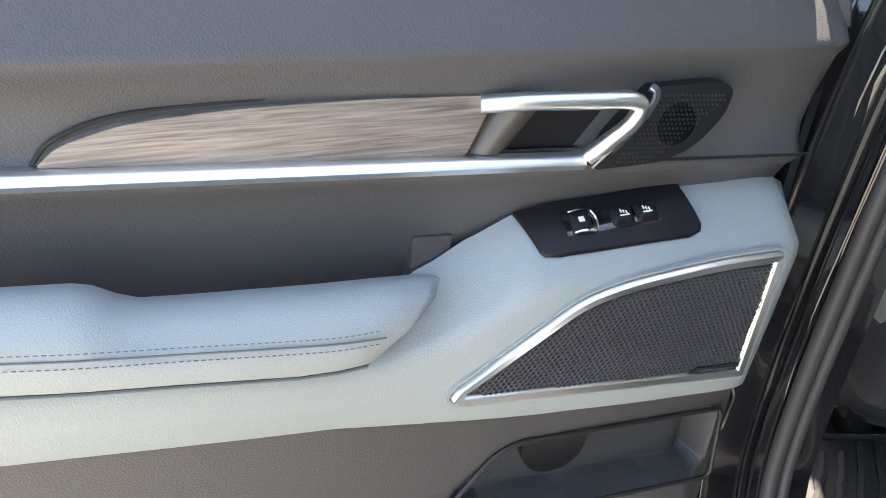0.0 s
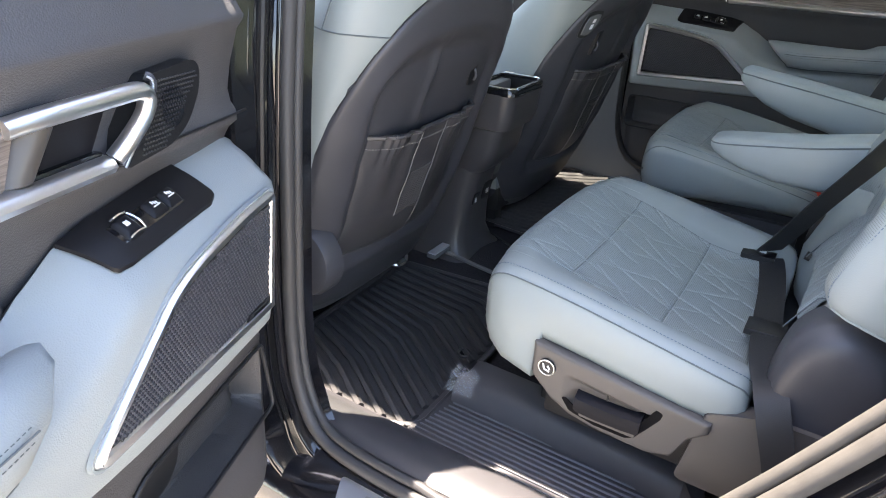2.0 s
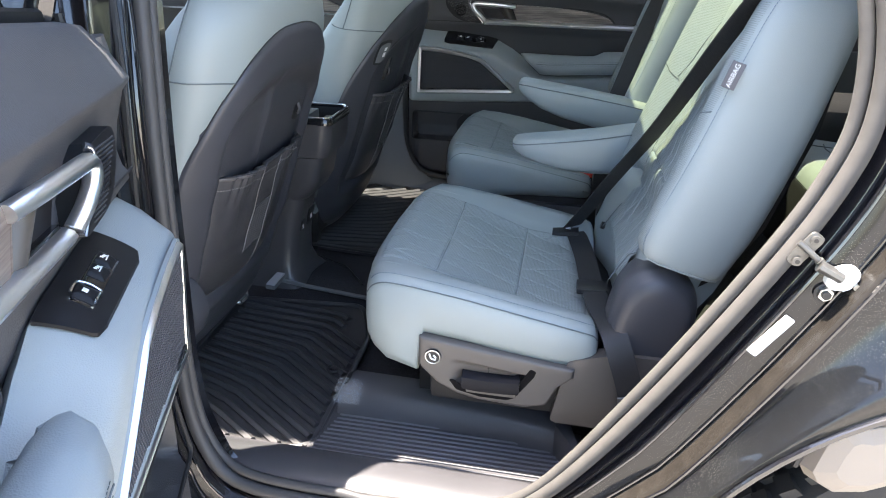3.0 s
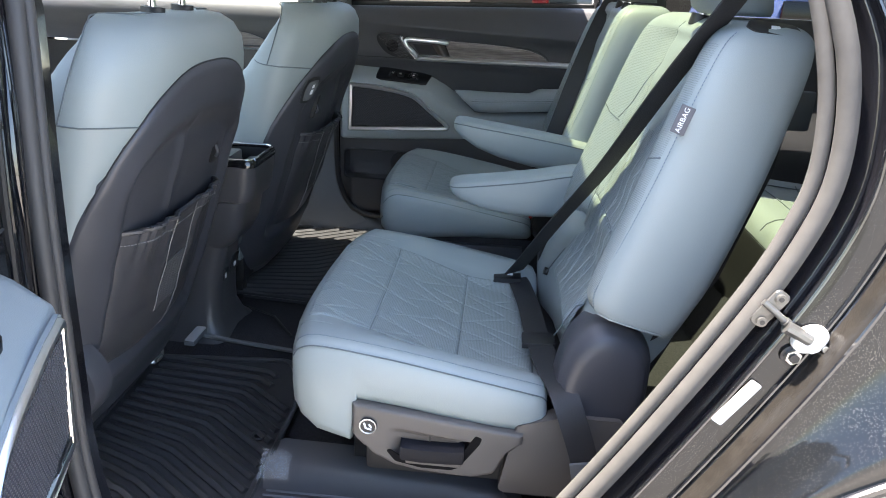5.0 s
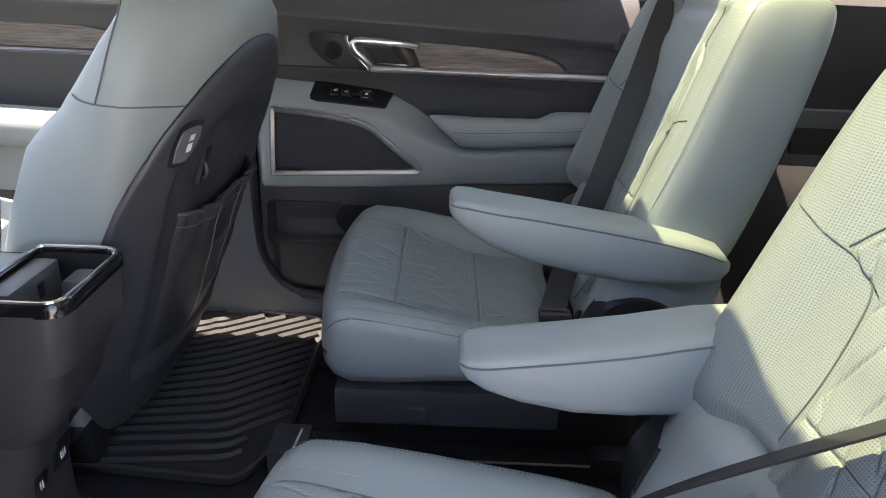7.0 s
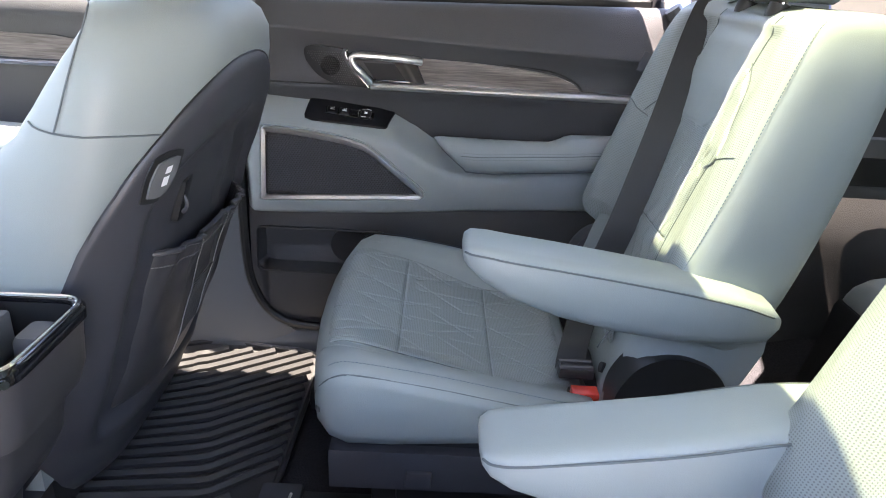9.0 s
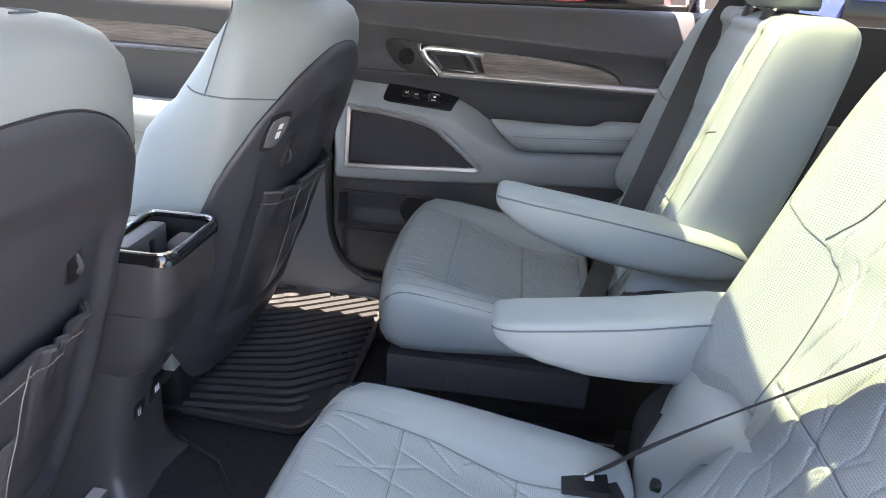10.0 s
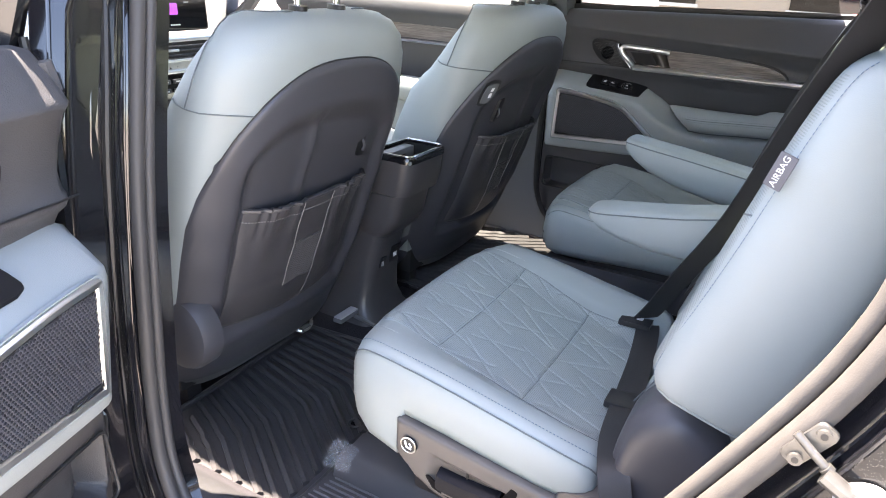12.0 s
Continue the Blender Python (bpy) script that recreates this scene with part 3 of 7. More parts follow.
def build_sill():
    s = thing("sill", (0, -0.85, 0.45), "black lacquered door sill with a brushed scuff plate", "sill", kind="structure")
    # outer lacquered sill below the seal
    prof = [(-0.865, 0.515), (-0.895, 0.50), (-0.935, 0.488), (-0.962, 0.47), (-0.972, 0.44), (-0.975, 0.34), (-0.95, 0.28), (-0.8, 0.28), (-0.8, 0.45)]
    xs = [-1.9, -0.5, -0.35, -0.25, -0.1, 0.1, 0.3, 0.42, 0.6]
    part("outer_sill", loft([[(x, y, z) for y, z in prof] for x in xs]), M_JAMB, s)
    top = [(-0.15, -0.9), (0.36, -0.9), (0.38, -0.945), (-0.13, -0.945)]
    part("scuff_plate", prism(rounded(top, 0.01), lambda a, b, c: (a, b, 0.497 - (-0.9 - b) * 0.28 + c), 0.004, 0.001), M_CHROME, s, "brushed metal scuff plate")
    part("scuff_inlay", prism(rounded([(-0.09, -0.912), (0.31, -0.912), (0.32, -0.933), (-0.08, -0.933)], 0.006),
                              lambda a, b, c: (a, b, 0.502 - (-0.9 - b) * 0.28 + c), 0.002), M_STEEL, s)
    # inner moulding: rail, ribbed tread and raised kerb below the seat
    prof = [(-0.868, 0.50), (-0.862, 0.530), (-0.845, 0.540), (-0.80, 0.537), (-0.765, 0.522), (-0.745, 0.503), (-0.742, 0.47), (-0.868, 0.47)]
    part("sill_moulding", loft([[(x, y, z) for y, z in prof] for x in (-0.33, -0.2, 0, 0.2, 0.40)]), M_SILL, s, "charcoal moulded sill cover")
    part("tread_plate", rbox(-0.13, 0.40, -0.748, -0.585, 0.46, 0.497, 0.003), M_SILL, s, "ribbed charcoal step tread")
    for i in range(12):
        y = -0.741 + i * 0.0122
        x0 = -0.122 + 0.003 * i
        part("rib", rbox(x0, 0.39 - 0.002 * i, y, y + 0.0032, 0.495, 0.5005, 0.001, seg=1), M_RIB, s)
    kerb = [(-0.592, 0.47), (-0.590, 0.505), (-0.580, 0.535), (-0.565, 0.548), (-0.54, 0.55), (-0.53, 0.54), (-0.53, 0.47)]
    rings = []
    for x, dy, dz in ((-0.112, 0.02, -0.05), (-0.104, 0.0, -0.012), (-0.085, 0, 0), (0.1, -0.004, 0), (0.25, -0.012, 0), (0.345, -0.03, 0), (0.372, -0.075, 0.0), (0.39, -0.15, 0.0), (0.43, -0.16, 0)):
        rings.append([(x, y + dy - 0.036 * (y < -0.55), z + (dz if z > 0.5 else 0)) for y, z in kerb])
    part("kerb", loft(rings), M_KERB, s, "raised charcoal kerb moulding beside the seat rail")
    for i in range(5):
        part("rear_rib", rbox(0.43, 0.60, -0.75 + i * 0.016, -0.744 + i * 0.016, 0.545, 0.552, 0.001, seg=1), M_RIB, s)
    part("rear_tread", rbox(0.42, 0.7, -0.8, -0.62, 0.5, 0.548, 0.004), M_BLACK, s)


build_sill()


def build_floor():
    def floor_at(u, v):
        x, y = -1.6 + u * 3.9, -0.80 + 1.6 * v
        z = 0.463
        if x < -0.54:
            z += 0.05 * smooth01((-0.54 - x) / 0.25)
        z += 0.03 * math.exp(-(y / 0.14) ** 2)
        if x > 0.85:
            z += 0.18 * smooth01((x - 0.85) / 0.12)
        return (x, y, z)
    fl = part("floor", sheet(floor_at, 60, 32, 0.05), M_CARPET)
    tagged(fl, "charcoal carpeted car floor with a low centre hump", "floor", kind="structure")


build_floor()


def build_mat(s, label):
    """A ribbed rubber footwell mat with a raised rim; ribs run across and kink at the middle."""
    f = lambda x, y, z: (x, s * y, z)
    mat = thing("floor_mat", (-0.33, s * 0.45, 0.48), label, "floor mat", "rear floor mats")
    outline = rounded([(-0.53, 0.20), (-0.185, 0.17), (-0.125, 0.30), (-0.115, 0.715), (-0.16, 0.742), (-0.26, 0.752), (-0.33, 0.772), (-0.40, 0.768), (-0.51, 0.73)], [0.03, 0.03, 0.05, 0.04, 0.04, 0.03, 0.03, 0.05, 0.06])
    wide = 0.042 if s > 0 else 0.0
    outline = [(a, b + wide * smooth01((b - 0.6) / 0.1)) for a, b in outline]
    def lift(x):
        return 0.488
    def place(a, b, c):
        return (a, b, lift(a) + c)
    part("base", prism(outline, lambda a, b, c: (a, b, lift(a) - 0.012 + c), 0.012, f=f), M_RUBBER, mat)
    part("rim", tube([(a, b, lift(a) + 0.004) for a, b in outline], 0.007, 6, True, f=f), M_RUBBER, mat)
    i = 0
    for k in range(19 + (s > 0)):
        b = 0.195 + k * 0.0305
        kink = -0.348 + (0.59 - b) * 0.34
        rise = 0.78 - 0.35 * (b - 0.3)
        drop = 0.10 + 0.9 * max(0, b - 0.3)
        hi = min(-0.135, kink + (0.735 + wide - b) / rise)
        lo = -0.50 if b < 0.66 else -0.47
        if b < 0.26:
            hi = min(hi, -0.20)
        if hi - kink < 0.02:
            continue
        run = [(lo + (kink - lo) * q / 4, b - drop * (kink - lo) * (1 - q / 4)) for q in range(4)] + [(kink - 0.012, b - 0.001), (kink + 0.008, b + 0.006)] + [(kink + (hi - kink) * q / 4, b + rise * (hi - kink) * q / 4) for q in range(1, 5)]
        run = [(a, bb) for a, bb in run if bb > 0.19]
        bm = tube([(a, bb, lift(a) + 0.0015) for a, bb in run], 0.005, 6, f=f, flat=(0.0125 if s > 0 else 0.0085, 0.0088), up=(0, 0, 1))
        part("rib", bm, M_RUBBER, mat)
    g = part("grommet", tube([(-0.165 + 0.014 * math.cos(a * math.pi / 8), 0.47 + 0.014 * math.sin(a * math.pi / 8), 0.494) for a in range(16)], 0.0035, 6, True, f=f), M_BLACK, mat, "round black fixing grommet")
    part("grommet_cap", tube([f(-0.165, 0.47, 0.486), f(-0.165, 0.47, 0.492)], 0.011, 12), M_GLOSS, g)


build_mat(-1, "black ribbed rubber mat in the near footwell")
build_mat(1, "black ribbed rubber mat in the far footwell, sunlit along its edge")


def build_cabin():
    """Roof, pillars, far side, rear and front that close the cabin."""
    roof = thing("roof", (0.2, 0, 1.7), "pale cloth headlining and dark roof with a glass panel", "roof", kind="structure")
    def roof_z(x, y):
        return 1.735 - 0.10 * (abs(y) / 0.7) ** 3 - 0.055 * max(0, (x - 0.4)) ** 2 - 0.10 * max(0, -x - 0.3) ** 2
    panels = ((0.205, 0.86, -0.40, 0.365),)
    xs = [-1.05, -0.72, -0.10, 0.205, 0.86, 1.5, 2.0]
    ys = [-0.66, -0.40, 0.365, 0.66]
    pieces = []
    for i in range(6):
        for j in range(3):
            if j == 1 and i == 3:
                continue
            pieces.append(sheet(lambda u, v, i=i, j=j: (xs[i] + u * (xs[i + 1] - xs[i]), ys[j] + v * (ys[j + 1] - ys[j]), roof_z(xs[i] + u * (xs[i + 1] - xs[i]), ys[j] + v * (ys[j + 1] - ys[j]))), 4, 5, 0.03, normal=(0, 0, 1)))
    part("headlining", joined(pieces), M_HEADLINER, roof)
    pieces = []
    for i in range(6):
        for j in range(3):
            if j == 1 and i == 3:
                continue
            pieces.append(sheet(lambda u, v, i=i, j=j: (xs[i] + u * (xs[i + 1] - xs[i]), (ys[j] + v * (ys[j + 1] - ys[j])) * (1.0 if i < 2 else 1.06), 0.036 + roof_z(xs[i] + u * (xs[i + 1] - xs[i]), ys[j] + v * (ys[j + 1] - ys[j]))), 4, 5, 0.02, normal=(0, 0, 1)))
    part("roof_skin", joined(pieces), M_PAINT, roof)
    for x0, x1, y0, y1 in panels:
        part("sunroof_glass", sheet(lambda u, v: (x0 + u * (x1 - x0), y0 + v * (y1 - y0), 0.05 + roof_z(x0 + u * (x1 - x0), y0 + v * (y1 - y0))), 4, 4, 0), M_ROOFGLASS, roof, "green tinted glass roof panel")

    # Unseen bar added to keep sun from leaking past the far roof edge.
    part("far_sun_block", rbox(-1.0, 2.0, 0.64, 0.728, 1.655, 1.72, 0.02), M_JAMB, roof)

    side = thing("far_side", (0.2, 0.85, 0.5), "charcoal far side wall of the cabin with pillars", "car side", kind="structure")
    # far sill and lower pillar trims
    prof = [(0.868, 0.50), (0.862, 0.535), (0.85, 0.547), (0.832, 0.545), (0.815, 0.53), (0.803, 0.50), (0.798, 0.44), (0.868, 0.44)]
    part("far_sill", loft([[(x, y, z) for y, z in prof] for x in (-1.6, -0.5, 0, 0.5, 0.8)]), M_GREY, side)
    part("outer_far_sill", rbox(-1.9, 2.2, 0.868, 0.98, 0.25, 0.53, 0.02), M_JAMB, side)
    # far lower pillar: broad at the foot, narrow above, curved at its rear edge
    def pillar(t, w):
        z = 0.50 + 1.2 * t
        rear = -0.305 + 0.16 * math.exp(-((z - 0.5) / 0.075) ** 1.3) - 0.05 * smooth01((z - 1.2) / 0.5)
        front = -0.62 + 0.18 * smooth01((z - 0.6) / 0.5) + 0.02 * z
        x = front + (rear - front) * w
        y = 0.815 - 0.015 * math.sin(math.pi * w) - 0.20 * max(0, (z - 1.2) / 0.5) ** 1.4
        return (x, y, z)
    part("far_pillar_trim", sheet(pillar, 24, 10, 0.05, normal=(0, 1, 0)), M_GREY, side, "grey plastic lower pillar trim")
    pts = [(-0.30, 0.80, 1.32), (-0.30, 0.80, 1.0), (-0.297, 0.80, 0.75), (-0.28, 0.80, 0.65), (-0.235, 0.80, 0.582), (-0.15, 0.80, 0.556), (0.1, 0.80, 0.553), (0.5, 0.80, 0.56)]
    part("far_door_seal", tube(spline(pts, 5), 0.010, 8), M_BLACK, side)
    # rear side trim beside the third row
    def rear_trim(u, v):
        x = 0.66 + 1.5 * u
        z = 0.5 + 0.83 * v
        y = 0.80 - 0.12 * smooth01((x - 0.75) / 0.35) * smooth01((1.08 - z) / 0.2)
        return (x, y, z)
    for sgn in (-1, 1):
        part("rear_side_trim", sheet(rear_trim, 24, 20, 0.04, f=lambda x, y, z: (x, sgn * y, z), normal=(0, 1, 0)), M_LOW, side, "charcoal side trim beside the third row")
        part("rear_pillar", loft([[(x0, sgn * y, z), (x0 + w, sgn * y, z), (x0 + w, sgn * (y + 0.05), z), (x0, sgn * (y + 0.05), z)] for x0, w, y, z in
                                  ((0.66, 0.16, 0.78, 1.28), (0.62, 0.16, 0.74, 1.45), (0.54, 0.17, 0.68, 1.62), (0.48, 0.19, 0.645, 1.70))]), M_GREY, side)
        part("rear_quarter_glass", loft([[(0.80, sgn * 0.83, 1.31), (1.6, sgn * 0.80, 1.34)], [(0.72, sgn * 0.69, 1.66), (1.5, sgn * 0.67, 1.62)]], closed=False), M_GLASS, side)
        part("quarter_rail", rbox(0.72, 2.2, sgn * 0.885 - 0.035, sgn * 0.885 + 0.035, 1.20, 1.31, 0.02), M_JAMB, side)
        # On the far side, widened and thickened out of sight to block stray sun.
        part("far_upper_pillar", loft([[(x0, sgn * y, z), (x0 + w, sgn * y, z), (x0 + w, sgn * (y + 0.04 + 0.06 * (sgn > 0)), z), (x0, sgn * (y + 0.04 + 0.06 * (sgn > 0)), z)] for x0, w, y, z in
                                       ((-0.42, 0.10 + 0.06 * (sgn > 0), 0.78 + 0.05 * (sgn > 0), 1.28), (-0.46, 0.1 + 0.1 * (sgn > 0), 0.72 + 0.06 * (sgn > 0), 1.48), (-0.5, 0.1 + 0.16 * (sgn > 0), 0.655 + 0.03 * (sgn > 0), 1.70))]), M_GREY, side)
    part("rail_panel", rbox(0.88, 1.3, 0.672, 0.70, 0.99, 1.12, 0.02), M_GREY, side, "grey cup tray panel of the third row")
    part("tray_slot", rbox(0.93, 1.08, 0.665, 0.68, 1.02, 1.08, 0.008), M_BLACK, side)
    part("belt_guide", rbox(0.84, 0.885, 0.68, 0.72, 0.86, 0.93, 0.008), M_BLACK, side)
    part("belt_guide_lip", rbox(0.85, 0.875, 0.672, 0.685, 0.885, 0.905, 0.004), M_GREY, side)
    part("tailgate", sheet(lambda u, v: (2.2 - 0.3 * max(0, v - 0.55), -0.8 + 1.6 * u, 0.45 + 0.9 * v), 8, 8, 0.05, normal=(1, 0, 0)), M_DARK, side)
    part("rear_glass", loft([[(2.1, -0.72, 1.33), (2.1, 0.72, 1.33)], [(1.92, -0.62, 1.66), (1.92, 0.62, 1.66)]], closed=False), M_GLASS, side)

    front = thing("windscreen", (-1.4, 0, 1.2), "raked clear windscreen above the dashboard", "windscreen", kind="structure")
    part("glass", loft([[(-1.72, -0.72, 1.13), (-1.72, 0.72, 1.13)], [(-1.05, -0.6, 1.66), (-1.05, 0.6, 1.66)]], closed=False), M_CLEAR, front)
    for sgn in (-1, 1):
        part("front_pillar", tube([(-1.72, sgn * 0.74, 1.13), (-1.4, sgn * 0.70, 1.42), (-1.05, sgn * 0.63, 1.67)], 0.035, 8), M_GREY, front)
        part("front_quarter", rbox(-1.9, -1.62, sgn * 0.84 - 0.06, sgn * 0.84 + 0.06, 0.4, 1.16, 0.03), M_JAMB, front)
    # near lower pillar between front and rear doors
    near = thing("near_pillar", (-0.36, -0.83, 0.5), "black near centre pillar with stacked rubber seals", "pillar", kind="structure")
    def pil(profile, z0, z1):
        def g(t, w):
            z = z0 + (z1 - z0) * t
            lean = 0.10 * max(0, z - 0.85) + 0.20 * max(0, z - 1.15) ** 1.3
            k = min(int(w * (len(profile) - 1)), len(profile) - 2)
            q = w * (len(profile) - 1) - k
            foot = 0.05 * math.exp(-((z - 0.5) / 0.07) ** 2)
            return (profile[k][0] + (profile[k + 1][0] - profile[k][0]) * q - 0.06 * smooth01((z - 1.15) / 0.5) + foot * (1 - w) * 0.4, profile[k][1] + (profile[k + 1][1] - profile[k][1]) * q + lean, z)
        return g
    inner = [(-0.46, -0.815), (-0.43, -0.808), (-0.345, -0.802), (-0.318, -0.806), (-0.308, -0.816), (-0.302, -0.838)]
    part("pillar_trim", sheet(pil(inner, 0.50, 1.66), 26, 15, 0.0), M_PILLAR, near, "dark grey pillar trim")
    outer = [(-0.296, -0.848), (-0.300, -0.866), (-0.306, -0.871), (-0.310, -0.874), (-0.318, -0.905), (-0.324, -0.912), (-0.345, -0.945), (-0.36, -0.965), (-0.62, -0.968)]
    part("pillar_skin", sheet(pil(outer, 0.42, 1.66), 26, 24, 0.0), M_JAMB, near, "black lacquered pillar skin")
    for x, y, r in ((-0.3005, -0.868, 0.0022), (-0.3185, -0.9075, 0.0026), (-0.346, -0.947, 0.003)):
        f = pil([(x, y), (x, y)], 0.50, 1.64)
        part("pillar_bead", tube([f(i / 24, 0.5) for i in range(25)], r, 8), M_JAMB, near, "rolled lacquered edge")
    f = pil([(-0.312, -0.888), (-0.312, -0.888)], 0.55, 1.6)
    part("pillar_seal", tube([f(i / 20, 0.5) for i in range(21)], 0.006, 8), M_BLACK, near, "black rubber edge strip")
    for z in (0.70, 1.13):
        h = part("hinge", rbox(-0.345, -0.31, -0.955, -0.925, z, z + 0.05, 0.006), M_JAMB, near, "black steel door hinge")
        part("hinge_pin", tube([(-0.322, -0.95, z - 0.01), (-0.322, -0.95, z + 0.06)], 0.007, 10), M_JAMB, h)


build_cabin()


# ---- second-row seats ----
CUSHION = [(-0.015, 0.795, 0.785, 0.765, 0.040), (-0.012, 0.832, 0.821, 0.742, 0.022), (0.000, 0.853, 0.844, 0.727, 0.009), (0.025, 0.858, 0.856, 0.72, 0.002),
           (0.079, 0.838, 0.852, 0.722, 0.0), (0.091, 0.833, 0.850, 0.722, 0.0), (0.12, 0.823, 0.846, 0.724, 0.0), (0.17, 0.806, 0.838, 0.728, 0.0), (0.245, 0.782, 0.824, 0.733, 0.0),
           (0.32, 0.768, 0.810, 0.735, 0.0), (0.375, 0.760, 0.798, 0.735, 0.003), (0.391, 0.755, 0.791, 0.736, 0.008), (0.399, 0.750, 0.778, 0.738, 0.017), (0.402, 0.748, 0.758, 0.742, 0.030)]


# the outboard leather hangs lower ahead of the control panel
OUTER_HEM = [(-0.02, 0.735), (-0.012, 0.718), (0.000, 0.700), (0.025, 0.678), (0.05, 0.668), (0.080, 0.662), (0.090, 0.745), (0.12, 0.742), (0.36, 0.706), (0.40, 0.710), (0.5, 0.735)]


def bow(x, y):
    """The cushion's front runs forward at its middle."""
    corner = max(0, (0.205 - y) / 0.065)
    return x - (0.035 * (1 - ((y - 0.42) / 0.29) ** 2) - 0.012 * corner ** 2) * smooth01((0.12 - x) / 0.16)


def sewn(e):
    """Depth of a sewn line and of the padding that dips towards it, at distance e."""
    return math.exp(-(e / 0.0017) ** 2) + 0.45 * math.exp(-e / 0.009)


def shards(a, b):
    """Sewn lines of long splinters on the cushion; b runs from front to rear."""
    d = 0.0
    for sl, pitch, off, period, turn, duty in ((0.30, 0.052, 0.2, 0.17, 0.37, 0.86), (-0.58, 0.066, 0.0, 0.15, 0.41, 0.72), (0.68, 0.083, 0.5, 0.19, 0.29, 0.66)):
        h = math.hypot(1, sl)
        q = (a - sl * b) / h / pitch + off
        k = math.floor(q + 0.5)
        s = ((b + sl * a) / h / period + turn * k) % 1.0
        on = smooth01(s / 0.06) * smooth01((duty - s) / 0.06)
        d = max(d, on * sewn(abs(q - k) * pitch))
    return d


def waves(a, b):
    """Upright zigzag rows on the backrest with slanting rows between them."""
    a = abs(a)
    zig = abs((b / 0.115) % 1.0 * 2 - 1)
    q = (a + 0.020 * zig) / 0.040 + 0.25
    d = sewn(abs(q - math.floor(q + 0.5)) * 0.038)
    for sl, pitch, duty in ((0.75, 0.062, 0.6), (-0.62, 0.085, 0.45)):
        h = math.hypot(1, sl)
        q = (a - sl * b) / h / pitch
        k = math.floor(q + 0.5)
        s = ((b + sl * a) / h / 0.13 + 0.37 * k) % 1.0
        d = max(d, 0.8 * smooth01(s / 0.08) * smooth01((duty - s) / 0.08) * sewn(abs(q - k) * pitch))
    return d


def rear_seat(s, place, arm, group):
    f = lambda x, y, z: (x, s * y, z)
    seat = thing("captain_seat", (0.3, s * 0.42, 0.5), place, "car seat", group)
    yi, yo = 0.14, 0.691
    rings = []
    for x, zt, zs, zb, ins in CUSHION:
        a, b = yi + ins, yo - ins
        zo = along(OUTER_HEM, x)[0]
        pts = [(a + 0.03, zb), (a + 0.006, zb + 0.012), (a, zb + 0.03), (a, (zs + zb) / 2), (a, zs - 0.022), (a + 0.005, zs - 0.006), (a + 0.018, zs + 0.004), (a + 0.05, zs + 0.006), (a + 0.078, (zs + zt) / 2 + 0.002),
               (0.26, zt), (0.34, zt - 0.003), (0.42, zt - 0.005), (0.50, zt - 0.003), (0.58, zt),
               (b - 0.078, (zs + zt) / 2 + 0.002), (b - 0.05, zs + 0.006), (b - 0.026, zs + 0.005), (b - 0.011, zs - 0.002), (b - 0.003, zs - 0.014), (b, (zs * 0.6 + zo * 0.4)), (b - 0.001, zo + 0.03), (b - 0.008, zo + 0.012), (b - 0.03, zo)]
        rings.append([(bow(x, y), y, z) for y, z in pts])
    cushion = part("seat_cushion", loft(rings, f), M_LEATHER, seat, "smooth sage leather cushion", angle=70)

    def top(x):
        return along([(r[0], r[1]) for r in CUSHION], x)[0]

    pad_tree = BVHTree.FromPolygons([v.co for v in cushion.data.vertices], [q.vertices for q in cushion.data.polygons])

    def lie(x, y):
        """Height of the cushion's top, evened out over a finger's width."""
        zs_ = [h.z for h in (pad_tree.ray_cast(Vector((bow(x + i, y), s * (y + j), 1.2)), Vector((0, 0, -1)))[0] for i in (-0.008, 0, 0.008) for j in (-0.010, 0, 0.010)) if h]
        return sum(zs_) / len(zs_) if zs_ else top(x)
    HEIGHTS = [[lie(0.0 + 0.386 * i / 60, y0 + 0.376 * j / 40) for j in range(41)] for y0 in (0.222,) for i in range(61)]

    def insert(u, v):
        x = 0.386 * u
        # the sewn edge swells inward behind the middle on both sides
        v = 0.5 + (v - 0.5) * (1 - 0.07 * math.sin(math.pi * min(1, max(0, (u - 0.25) / 0.75))) ** 2)
        y = 0.222 + 0.376 * v
        p, q = min(59.999, u * 60), min(39.999, v * 40)
        i, j = int(p), int(q)
        p, q = p - i, q - j
        z = (HEIGHTS[i][j] * (1 - p) + HEIGHTS[i + 1][j] * p) * (1 - q) + (HEIGHTS[i][j + 1] * (1 - p) + HEIGHTS[i + 1][j + 1] * p) * q
        return [bow(x, y), y, z, x]

    def quilt(u, v):
        X, y, z, x = insert(u, v)
        edge = min(u * 0.386 + 0.001, (1 - u) * 0.386, v * 0.376, (1 - v) * 0.376)
        z += 0.0042 - 0.0075 * math.exp(-(edge / 0.005) ** 2) - 0.0017 * shards(y - 0.41, x - 0.02)
        for line in (0.095, 0.245):
            z -= 0.0022 * math.exp(-((x - line) / 0.0022) ** 2)
        return (X, y, z)
    part("quilted_insert", sheet(quilt, 250, 230, 0.0, f), M_PERF, cushion, "perforated sage leather with sewn diamond quilting", angle=75)
    for line in (0.095, 0.245):
        part("cross_seam", tube([Vector(quilt(line / 0.386, 0.02 + 0.96 * k / 60)) for k in range(61)], 0.0007, 6, f=f), M_SEAM, cushion)
    for v in (0.012, 0.988):
        part("insert_seam", tube([Vector(insert(0.03 + 0.95 * k / 40, v)[:3]) + Vector((0, 0, 0.0004)) for k in range(41)], 0.0008, 6, f=f), M_SEAM, cushion)
